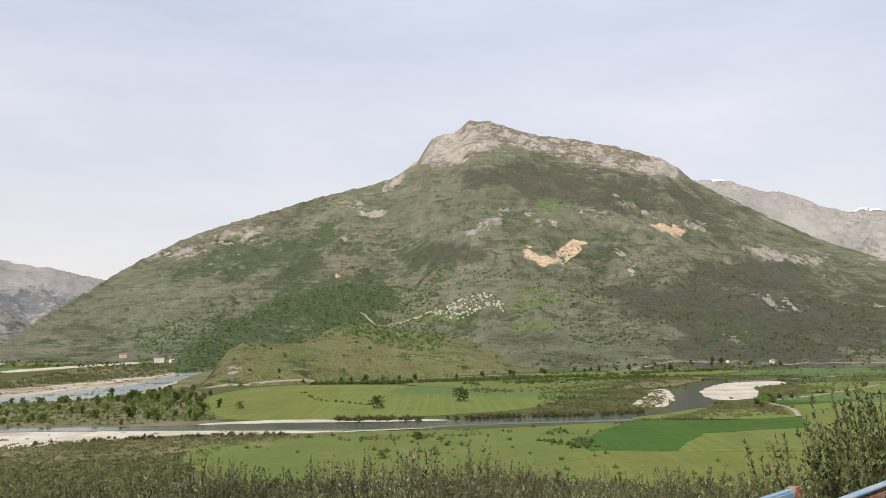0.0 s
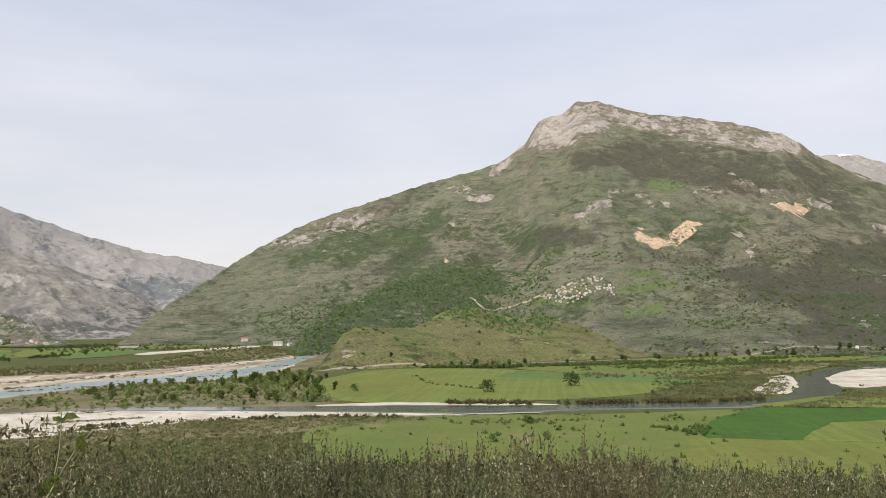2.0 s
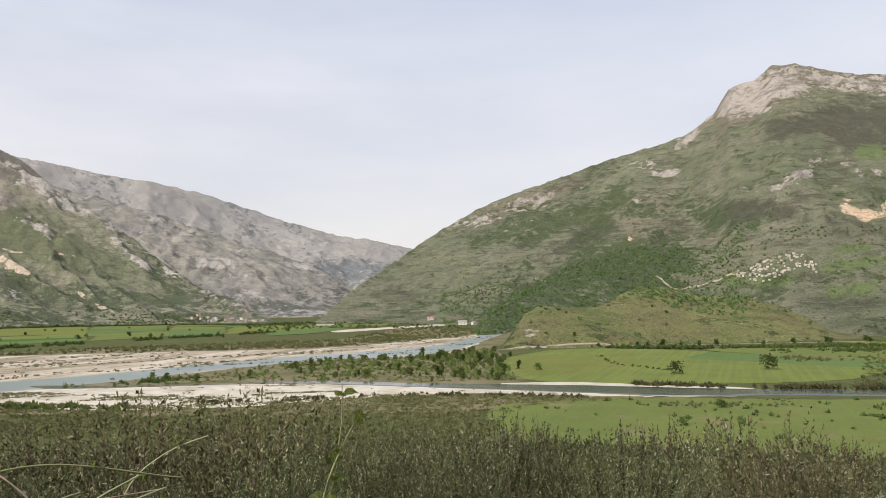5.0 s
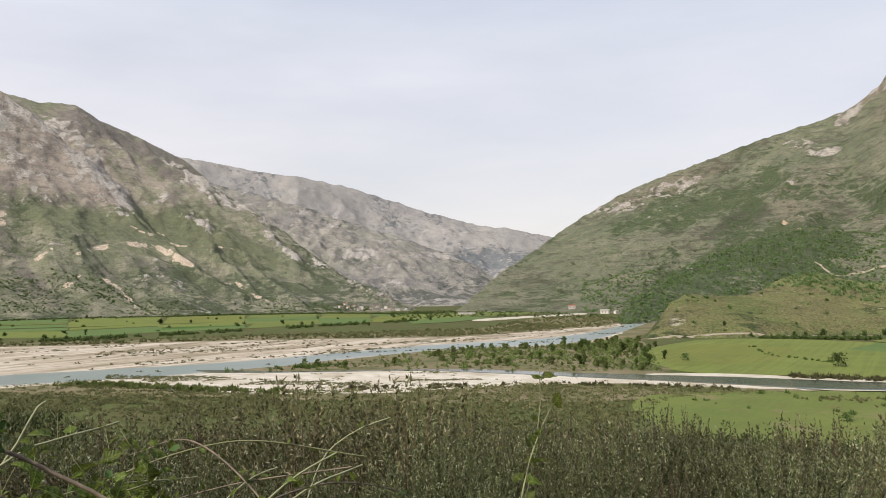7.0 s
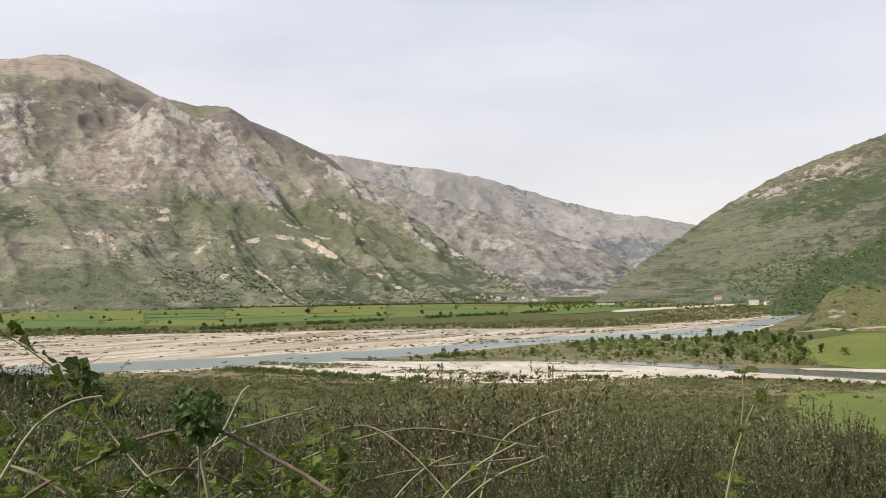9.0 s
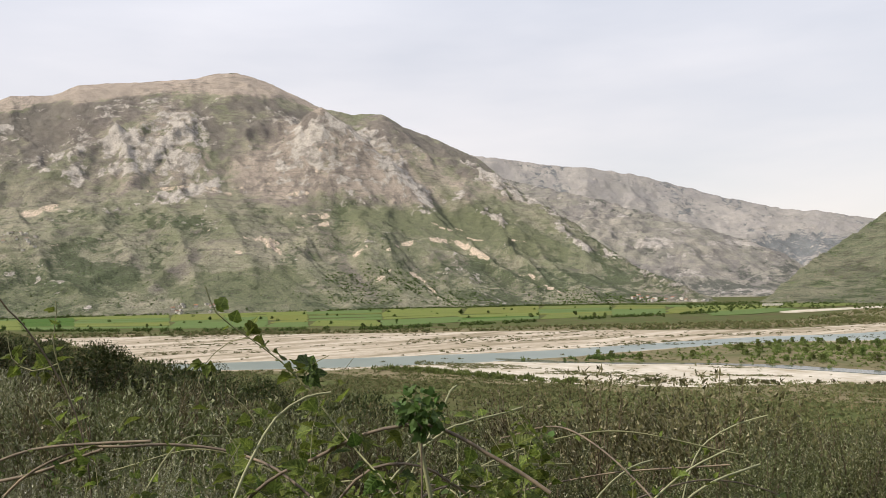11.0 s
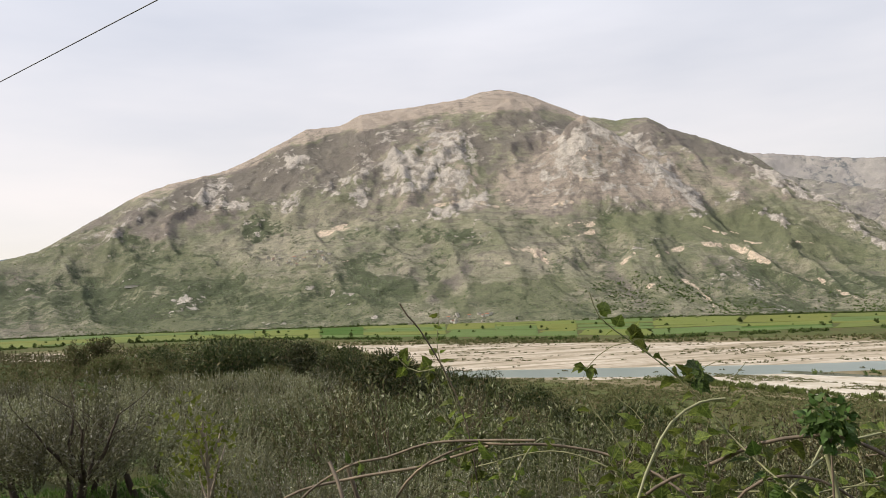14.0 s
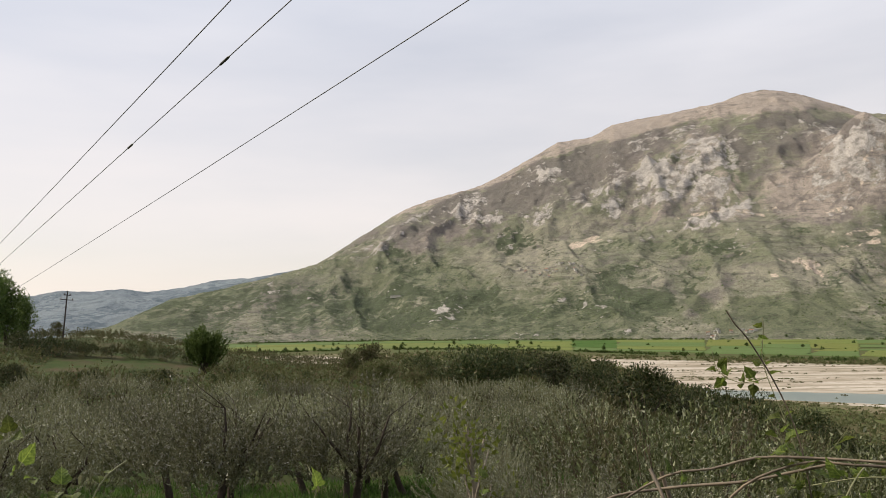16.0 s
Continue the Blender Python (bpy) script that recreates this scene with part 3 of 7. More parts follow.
# Each ridge: bearing (degrees to the left of north), height angle of its crest, distance of crest, distance of foot.
RIDGES = {
    "mountain_west": dict(rows=[
        (-75, 1.0, 3200, 1500), (-50, 2.0, 3500, 1500), (-36, 3.2, 3600, 1530), (-29.2, 4.6, 3700, 1540), (-25.4, 6.1, 3750, 1500), (-21.4, 8.3, 3800, 1440),
        (-17.6, 10.5, 3850, 1400), (-16.7, 11.3, 3830, 1390), (-15.6, 12.05, 3800, 1380), (-12.5, 13.05, 3780, 1370), (-9.7, 13.65, 3760, 1380),
        (-7.1, 14.0, 3740, 1400), (-4.8, 14.65, 3720, 1420), (-3.2, 15.15, 3700, 1440), (-1.9, 15.15, 3700, 1470), (-0.9, 14.4, 3700, 1490), (0.8, 13.95, 3690, 1520),
        (1.8, 12.35, 3680, 1540), (3.9, 10.95, 3650, 1580), (9.1, 9.55, 3550, 1650), (15.4, 7.5, 3400, 1720), (18, 6.5, 3300, 1760),
        (21.2, 4.7, 3100, 1800), (22.9, 3.5, 2950, 1830), (25.8, 1.6, 2600, 1880), (27.4, 0.5, 2350, 1900), (29.6, -1.5, 2050, 1950), (31, -2.2, 2000, 1960)],
        form=([0, 0.12, 0.3, 0.45, 0.6, 0.75, 0.92, 1], [0, 0.07, 0.22, 0.38, 0.54, 0.70, 0.87, 1]), rough=66, scale=520, edge=9, seed=11, peak=-3, crag=(0.55, 0.9), crags=W_ROCK),
    "mountain_north": dict(rows=[
        (32, -2.0, 2100, 1950), (33.6, -1.2, 2200, 2000), (35.6, -0.16, 2350, 2020), (37.7, 0.68, 2500, 2030), (40.1, 2.33, 2700, 2020), (42.1, 3.97, 2850, 2000), (45.7, 6.2, 3050, 1960),
        (49.1, 8.9, 3300, 1920), (52.5, 10.45, 3400, 1880), (54.3, 11.1, 3430, 1860), (55.7, 11.98, 3450, 1850), (57.8, 11.95, 3480, 1840), (60.2, 12.4, 3520, 1830), (63.5, 13.95, 3600, 1820),
        (65.3, 14.5, 3630, 1820), (66.4, 14.62, 3650, 1820), (67.5, 14.48, 3650, 1825), (68.7, 14.1, 3650, 1830), (71.1, 13.8, 3650, 1840), (76.2, 13.15, 3640, 1880), (77.7, 12.4, 3620, 1900), (80.1, 12.15, 3600, 1930), (84, 10.1, 3550, 1980),
        (86.2, 9.1, 3500, 2000), (89.3, 8.35, 3450, 2020), (91.2, 7.68, 3400, 2030), (93.6, 6.26, 3300, 2030), (95.6, 5.0, 3200, 2030), (97.6, 3.74, 3100, 2040), (103.8, 2.14, 2950, 2060)],
        tail=[(107.5, 1.39, 2800, 2080), (111, -0.26, 2600, 2100), (114.4, -1.1, 2500, 2120), (119, -1.6, 2450, 2150)],
        form=([0, 0.15, 0.3, 0.45, 0.52, 0.62, 0.75, 0.9, 1], [0, 0.10, 0.23, 0.36, 0.40, 0.58, 0.75, 0.93, 1]), rough=84, scale=460, edge=5, seed=23, shear=-0.2, peak=66, crag=(0.42, 0.60), crags=N_ROCK + N_CLIFF),
    "rock_spur": dict(rows=[
        (47, -1.6, 2100, 2000), (49, -0.8, 2350, 2050), (50.6, 2.6, 2550, 2100), (52, 5.0, 2700, 2150), (54, 7.3, 2800, 2200), (56, 9.3, 2880, 2250), (58.2, 11.2, 2930, 2280), (60.2, 12.5, 2960, 2300), (61.2, 11.9, 2960, 2300),
        (62.5, 10.6, 2950, 2280), (64.5, 8.6, 2900, 2250), (66.5, 7.0, 2820, 2220), (68.5, 5.0, 2700, 2180), (71, 1.0, 2450, 2100), (73, -1.6, 2300, 2050)],
        curve=1.05, rough=60, scale=260, edge=8, seed=31, back=0.10, peak=60, crag=(0.1, 0.4), crags=N_CLIFF),
    "gorge_wall": dict(rows=[
        (23.5, -2.2, 2900, 2700), (25.5, -0.6, 3000, 2680), (27.2, 0.6, 3100, 2650), (28.4, 1.5, 3150, 2600), (31.2, 2.6, 3250, 2520), (35.2, 3.95, 3350, 2480), (38.5, 5.0, 3400, 2450), (42, 6.0, 3450, 2500), (46, 7.0, 3600, 2600), (50, 7.8, 3700, 2700)],
        curve=1.05, rough=95, scale=240, edge=12, seed=47),
    "far_ridge": dict(rows=[
        (10, 2.0, 4450, 3700), (18, 3.0, 4450, 3700), (23.1, 3.5, 4450, 3650), (26, 4.15, 4450, 3600), (28.3, 4.4, 4450, 3600), (29.5, 4.73, 4430, 3600), (32.6, 5.55, 4400, 3600), (37.4, 7.1, 4350, 3550),
        (41.2, 7.9, 4300, 3500), (44.6, 8.3, 4300, 3500), (48.1, 8.85, 4300, 3500), (52, 9.4, 4300, 3500), (58, 8.0, 4300, 3600)],
        curve=0.95, rough=66, scale=420, edge=8, seed=53),
    "back_mountain": dict(rows=[
        (-80, 4.0, 4500, 3300), (-50, 5.5, 4550, 3300), (-36, 6.9, 4600, 3300), (-29.3, 7.76, 4600, 3300), (-28.5, 7.93, 4600, 3300), (-27.2, 7.8, 4600, 3300), (-25.5, 8.3, 4580, 3300), (-23.9, 9.12, 4560, 3300),
        (-21.8, 9.55, 4540, 3300), (-19.7, 10.4, 4530, 3300), (-17.6, 10.5, 4520, 3300), (-14, 10.6, 4500, 3300), (-8, 9.5, 4500, 3400)],
        curve=1.0, rough=120, scale=300, edge=14, seed=61),
    "distant_hills": dict(rows=[
        (92, 3.0, 4500, 2900), (97.6, 3.6, 4500, 2900), (102.1, 2.85, 4480, 2800), (104.3, 2.7, 4480, 2800), (107.1, 2.1, 4450, 2800), (108.9, 1.9, 4450, 2800), (110.5, 2.1, 4450, 2800),
        (112.4, 1.92, 4450, 2800), (114.1, 2.0, 4450, 2800), (116.2, 1.62, 4450, 2800), (125, 1.5, 4450, 2800), (145, 3.0, 4400, 2600)],
        curve=1.1, rough=70, scale=520, edge=5, seed=71),
    "green_spur": dict(rows=[
        (-6, -1.0, 1900, 1600), (-2, 1.6, 2100, 1700), (2.7, 3.2, 2200, 1720), (5.9, 3.7, 2200, 1650), (9.1, 3.1, 2100, 1550), (11.9, 2.1, 1950, 1450), (14.8, 0.72, 1750, 1380), (17.2, -0.9, 1500, 1300), (18.4, -2.3, 1420, 1280), (19.5, -3, 1400, 1300)],
        curve=1.0, rough=26, scale=220, edge=6, seed=83),
    "meadow_knoll": dict(rows=[
        (-8, -2.8, 1330, 1280), (-5.1, -2.2, 1350, 1250), (-1.8, -0.5, 1420, 1190), (0.1, -0.1, 1430, 1150), (3.5, 0.1, 1420, 1100), (5.5, 0.7, 1400, 1080), (7.5, 0.5, 1360, 1050), (9.9, -0.68, 1200, 1010), (11.8, -0.75, 1170, 990),
        (13.9, -0.56, 1150, 975), (15, -1.25, 1110, 960), (16.2, -2.9, 1040, 950), (17.2, -3.7, 980, 945)],
        curve=0.72, rough=26, scale=95, edge=3, seed=97),
}


def ridge_height(name, az, d, x, y):
    r = RIDGES[name]
    rows = np.array(r["rows"] + r.get("tail", []), dtype=float)
    el, dist, foot = (np.interp(az, rows[:, 0], rows[:, i]) for i in (1, 2, 3))
    crest = EYE_Z + dist * np.tan(np.radians(el))
    inside = smooth(rows[0, 0] - 0.5, rows[0, 0] + 1.0, az) * (1 - smooth(rows[-1, 0] - 1.0, rows[-1, 0] + 0.5, az))
    s = np.clip((d - foot) / (dist - foot), 0, 1)
    relief = crest - PLAIN_Z
    form = np.interp(s, *r["form"]) if "form" in r else s ** r["curve"]
    h = PLAIN_Z - 2.5 * (1 - smooth(-0.1, 0.02, (d - foot) / (dist - foot))) + relief * form
    back = np.clip(d - dist, 0, None)
    h = h - back * r.get("back", 0.42)
    sc = r["scale"]
    wx = x + 150 * fbm(x / 380, y / 380, 3, r["seed"] + 5)
    wy = y + 150 * fbm(x / 380 + 9, y / 380 - 4, 3, r["seed"] + 6)
    arc = np.radians(az) * 2600 + 380 * fbm(x / 700, y / 700, 3, r["seed"] + 7) + r.get("shear", 0.25) * d
    ribs = ridged(arc / (sc * 0.62), (d + wx * 0.3) / (sc * 1.5), 3, r["seed"]) - 0.55
    knobs = ridged(wx / (sc * 0.42), wy / (sc * 0.42), 4, r["seed"] + 1) - 0.55
    crags = ridged(wx / 62, wy / 62, 4, r["seed"] + 4) - 0.55
    side = np.clip((az - r.get("peak", 0)) / 6, -1, 1)
    beds = ridged((d * 0.42 + 0.36 * side * np.radians(az - r.get("peak", 0)) * 2600 + 0.12 * wx) / 85, arc / 420, 3, r["seed"] + 9) - 0.55
    steep = smooth(*r.get("crag", (0.3, 0.6)), s)
    cav = 0.72 * ribs + 0.34 * knobs * (0.5 + 0.5 * steep) + 0.22 * crags * (0.15 + 0.8 * steep) + 0.30 * beds * (1 - 0.4 * steep)
    amp = np.clip(relief / 420, 0.1, 1) * r["rough"]
    body = np.sin(np.pi * np.clip(s, 0, 1)) ** 0.65
    h = h + amp * (cav * body * 1.3 + 0.25 * fbm(x / 48, y / 48, 5, r["seed"] + 3, 0.65) * (0.15 + body) * smooth(0.0, 0.12, s)) + r["edge"] * 2.0 * fbm(x / 45, y / 45, 4, r["seed"] + 8, 0.65) * (s > 0.4) * smooth(0.2, 0.9, s)
    if "crags" in r:
        # broken rock: steps and towers that stand out of the slope
        el_h = np.degrees(np.arctan2(h - EYE_Z, d))
        zone = lines(az + 1.6 * fbm(x / 170, y / 170, 5, 211, 0.6), el_h + 1.0 * fbm(x / 150 + 7, y / 150, 5, 213, 0.6), wider(r["crags"], 1.5))
        tower = ridged(wx / 34, wy / 34, 3, r["seed"] + 12) - 0.38
        zone = zone * smooth(0.02, 0.1, s) * (1 - smooth(0.93, 1.0, s))
        h = h + zone * 24 * tower
        cav = cav + 1.1 * zone * tower
    h = np.where(relief > 2, h, PLAIN_Z - 3)
    return h * inside + (PLAIN_Z - 3) * (1 - inside), s, cav


def near_ground(az, d, x, y):
    """The hillside below the road: flat at the verge, terraced olive slope, a bench to the north-west, then down to the plain."""
    flat_az = smooth(52, 84, az) * (1 - smooth(215, 250, az))
    down = np.interp(d, [0, 1.6, 6, 10, 24, 50, 100, 330, 500], [0, 0, -2.8, -3.5, -6.0, -10.2, -20, -61, -62])
    bench = np.interp(d, [0, 1.6, 6, 15, 30, 60, 85, 110, 150, 200, 260, 420, 600], [0, 0, -2.2, -3.3, -5.2, -7.8, -7.6, -7.0, -7.0, -10, -17, -43, -61])
    lift = smooth(96, 114, az) * np.interp(d, [0, 60, 85, 110, 150, 220, 400], [0, 0.6, 1.6, 2.8, 5.9, 8.0, 0])
    h = down * (1 - flat_az) + (bench + lift) * flat_az
    road = smooth(-62, -100, az) + smooth(150, 190, az)
    h = h * np.clip(1 - road, 0, 1)
    up = np.clip(road, 0, 1) * np.clip(d - 9, 0, None) * 0.35
    h = h + np.minimum(up, 260)
    return h + 0.5 * fbm(x / 7, y / 7, 4, 5) * smooth(2.5, 12, d)


def land(x, y):
    """Height and owner of the land at plan points."""
    d = np.maximum(np.hypot(x, y), 0.01)
    az = np.degrees(np.arctan2(-x, y))
    az = np.where(az < -105, az + 360, az)
    plain = PLAIN_Z + 0.5 * fbm(x / 60, y / 60, 3, 2)
    near = near_ground(az, d, x, y)
    k = np.clip(0.5 + 0.5 * (near - plain) / 6.0, 0, 1)
    h = plain * (1 - k) + near * k + 6.0 * k * (1 - k) * 0.3
    owner = np.zeros(x.shape, int)
    crest_s, cav = np.zeros(x.shape), np.zeros(x.shape)
    for i, name in enumerate(RIDGES):
        rh, s, cv = ridge_height(name, az, d, x, y)
        take = rh > h
        owner = np.where(take & (rh > plain + 1.0), i + 1, owner)
        crest_s, cav = np.where(take, s, crest_s), np.where(take, cv, cav)
        k = {"rock_spur": 100.0, "gorge_wall": 25.0}.get(name, 8.0)
        t = np.clip(0.5 + 0.5 * (rh - h) / k, 0, 1) * (rh > plain + 2)
        h = np.where(rh > plain + 2, h * (1 - t) + rh * t + k * t * (1 - t) * 0.6, np.maximum(h, rh))
    return h, owner, cav, az, d


def land_z(x, y):
    return float(land(np.array([float(x)]), np.array([float(y)]))[0][0])


# what covers the land: woods, rock, bare earth, dark heath, dry turf; ribs are stony, hollows are overgrown
def surface_masks(h, owner, cav, az, d, x, y):
    el = np.degrees(np.arctan2(h - EYE_Z, d))
    names = ["ground"] + list(RIDGES)
    out = {k: np.zeros(h.shape) for k in ("wood", "rock", "bare", "heath", "dry", "lush")}
    n2 = 2.0 * fbm(x / 420, y / 420, 3, 103)
    n1 = 1.7 * fbm(x / 150, y / 150, 6, 101, 0.7) + 0.6 * (ridged((x + 0.3 * h) / 130, (y - 0.5 * h) / 130, 4, 105) - 0.6)
    n3 = 2.0 * fbm(x / 110 + 31, y / 110, 6, 107, 0.7)
    strata = 0.5 * np.sin(h / 9.0 + 6 * fbm(x / 200, y / 200, 3, 109))
    wa = az + 1.6 * fbm(x / 170, y / 170, 6, 211, 0.6)
    we = el + 1.0 * fbm(x / 150 + 7, y / 150, 6, 213, 0.6)
    for i, name in enumerate(names):
        m = owner == i
        heath, dry, lush = -0.3 + n3, -0.4 + 0 * n1, -0.5 + 0.6 * n1
        if name == "mountain_west":
            cap = above(az, we, W_CAP, 0.35)
            w = -0.02 + 0.55 * lines(wa, we, W_GREEN) + 0.30 * blob(az, el, 10, 4.5, 9, 3.0) + 0.35 * blob(az, el, -19, 0.6, 11, 1.8) + 1.0 * n1 - 0.7 * cav - 0.5 * cap - 0.4 * smooth(9.0, 10.2, el) * (az < 0)
            rk = -0.26 + 0.90 * cap + 0.75 * lines(wa, we, W_ROCK_WIDE) + 1.0 * n1 + 0.8 * cav + 0.15 * strata
            br = -0.6 + 1.0 * lines(wa, we, W_SCREE) + 1.5 * lines(wa, we, W_QUARRY) + 0.95 * blob(az, el, -16.0, 7.1, 1.0, 0.45) + 0.8 * blob(az, el, -8.0, 5.9, 1.3, 0.38) - 0.9 * lines(wa, we, W_QUARRY_SCRUB) + 1.3 * n1 + 0.3 * strata
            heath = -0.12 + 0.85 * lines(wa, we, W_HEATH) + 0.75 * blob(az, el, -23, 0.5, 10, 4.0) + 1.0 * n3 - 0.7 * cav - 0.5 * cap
            dry = -0.26 + 0.6 * lines(wa, we, W_DRY) + 1.1 * cap + 0.8 * n2 + 0.5 * cav
            lush = -0.25 + 1.1 * lines(az + 0.4 * (wa - az), el + 0.4 * (we - el), W_PASTURE) + 0.5 * n1
        elif name == "green_spur":
            w = -0.25 + 1.15 * smooth(0, 5, az) + 0.9 * n1 - 0.5 * cav
            lush = -0.15 + 0.9 * lines(az + 0.4 * (wa - az), el + 0.4 * (we - el), W_PASTURE) + 0.5 * n1
            dry = -0.2 + 0.7 * lines(wa, we, W_DRY) + n3
            rk, br = -0.35 + n1, -0.3 + 0.9 * blob(az, el, 1.0, 1.2, 2.5, 0.3)
        elif name == "meadow_knoll":
            w = -0.05 + 1.2 * n1 + 0.6 * blob(az, el, 16.5, -2.5, 1.2, 1) - 0.6 * cav
            rk, br = -0.12 + 0.35 * blob(az, el, 14.6, -2.3, 0.8, 0.8) + 0.6 * n1, -0.25 + 0.5 * n1 + 0.5 * blob(az, el, 2, -1.2, 5, 0.6)
            dry = -0.1 + 0.9 * n3
        elif name in ("mountain_north", "rock_spur"):
            spur = name == "rock_spur"
            high = smooth(5.0, 7.4, el + 2.0 * n2 + 1.2 * n3)
            dome = above(az, we, N_DOME, 0.3)
            low = (1 - smooth(1.5, 4.5, el)) * smooth(66, 76, az)
            w = -0.06 + 0.30 * low + 0.62 * lines(wa, we, N_WOOD) + 0.5 * blob(az, el, 97, 0.8, 9, 1.5) + 0.45 * blob(az, el, 41, 0.3, 5, 2.2) + 1.1 * n1 - 0.9 * cav - 0.5 * high
            rk = -0.20 + (0.30 if spur else 0.0) + 0.55 * np.maximum(lines(wa, we, N_ROCK_WIDE), lines(wa, we, N_CLIFF_WIDE)) + 0.30 * high - 1.2 * dome + 1.0 * n1 + 0.9 * cav + 0.15 * strata
            br = -0.5 + 1.3 * lines(wa, we, N_SCREE) + 0.55 * lines(az, el, N_VILL) + 1.3 * n1 + 0.4 * cav + 0.3 * strata
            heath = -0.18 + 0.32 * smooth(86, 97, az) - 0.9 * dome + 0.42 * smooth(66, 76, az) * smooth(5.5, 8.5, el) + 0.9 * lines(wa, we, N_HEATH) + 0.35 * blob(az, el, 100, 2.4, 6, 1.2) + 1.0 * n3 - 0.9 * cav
            dry = -0.55 - 0.35 * low + 0.6 * high - 0.25 * smooth(68, 78, az) * (1 - dome) + 0.9 * dome + 0.8 * lines(wa, we, N_SPUR) + 0.35 * blob(az, el, 79, 5.5, 8, 1.2) + 0.7 * n2 + 0.5 * n3 + 0.5 * cav
            lush = -0.15 + 0.3 * low + 0.7 * lines(wa, we, N_MEADOW) + 0.3 * blob(az, el, 75, -1.0, 20, 1.2) + 0.28 * (1 - smooth(3.5, 6.5, el)) * (1 - smooth(62, 70, az)) * smooth(43, 50, az) + 0.6 * n2 - 0.6 * high
        elif name == "gorge_wall":
            w, rk, br = -0.1 + 0.6 * (1 - smooth(-1.0, 1.6, el)) + n1 - cav, 0.15 + n1 + 0.8 * cav + 0.6 * strata, -0.3 + 0.5 * n1
            heath = 0.1 + n3 - cav
        elif name == "far_ridge":
            # The bluish wood tone low down also holds the valley's haze and shade.
            w, rk, br = 0.9 * (1 - smooth(1.2, 3.4, el)) + n1 - 0.1 - cav, 0.05 + 0.7 * n1 + 0.6 * cav + 0.6 * strata, -0.3 + 0.6 * n1
            heath = 0.1 + n3 + 0.4 * blob(az, el, 36, 5.6, 9, 0.4)
        elif name == "back_mountain":
            w, rk, br = -0.2 + n1, 0.2 + n1 + 0.8 * cav, -0.3 + n1 * 0.5
        else:
            w, rk, br = 0.25 + n1 - 0.6 * cav, -0.3 + n1 * 0.5, -0.4 + 0.0 * n1
        for key, val in (("wood", w), ("rock", rk), ("bare", br), ("heath", heath), ("dry", dry), ("lush", lush)):
            out[key] = np.where(m, val, out[key])
    return out


def mesh_from(name, co, quads, smooth_faces=True):
    me = bpy.data.meshes.new(name)
    me.vertices.add(len(co))
    me.vertices.foreach_set("co", np.ascontiguousarray(co, dtype=np.float32).ravel())
    k = quads.shape[1]
    me.loops.add(quads.size)
    me.loops.foreach_set("vertex_index", np.ascontiguousarray(quads, dtype=np.int32).ravel())
    me.polygons.add(len(quads))
    me.polygons.foreach_set("loop_start", np.arange(0, quads.size, k, dtype=np.int32))
    me.polygons.foreach_set("use_smooth", np.full(len(quads), smooth_faces))
    me.update(calc_edges=True)
    return me


def land_grid(cols, rows):
    """Points, four-sided faces and owners of one polar part of the sheet."""
    A, D = np.meshgrid(np.radians(cols), rows)
    x, y = (-np.sin(A) * D).ravel(), (np.cos(A) * D).ravel()
    h, owner, cav, az, d = land(x, y)
    masks = surface_masks(h, owner, cav, az, d, x, y)
    nr, nc = A.shape
    i = (np.arange(nr - 1)[:, None] * nc + np.arange(nc - 1)[None, :]).ravel()
    quads = np.stack([i, i + nc, i + nc + 1, i + 1], 1)
    q_owner = owner[quads].max(1)
    q_owner = np.where((q_owner == 0) & (d[quads].max(1) < 330), 99, q_owner)
    return np.stack([x, y, h], 1), quads, q_owner, masks


def build_land():
    around = np.arange(122, 324.01, 2.0)
    near = land_grid(np.concatenate([np.arange(-36, 122, 0.5), around]), np.concatenate([[0.0, 0.8], np.geomspace(1.6, 58, 90), np.geomspace(60, 400, 34), np.arange(409, 940, 9), [940.0]]))
    far = land_grid(np.concatenate([np.arange(-36, 122, 0.15), around]), np.concatenate([np.arange(940, 1500, 9.0), np.arange(1500, 3800, 10.5), np.arange(3800, 4960, 15.0)]))
    co = np.concatenate([near[0], far[0]])
    quads = np.concatenate([near[1], far[1] + len(near[0])])
    q_owner = np.concatenate([near[2], far[2]])
    cover = {k: np.concatenate([near[3][k], far[3][k]]) for k in near[3]}
    made = {}
    for k, name in [(99, "hillside"), *enumerate(["ground"] + list(RIDGES))]:
        q = quads[q_owner == k]
        used, inv = np.unique(q, return_inverse=True)
        me = mesh_from(name, co[used], inv.reshape(-1, 4))
        for key, arr in cover.items():
            a = me.attributes.new(key, "FLOAT", "POINT")
            a.data.foreach_set("value", arr[used].astype(np.float32))
        made[name] = new(name, me)
    return made


LAND = build_land()
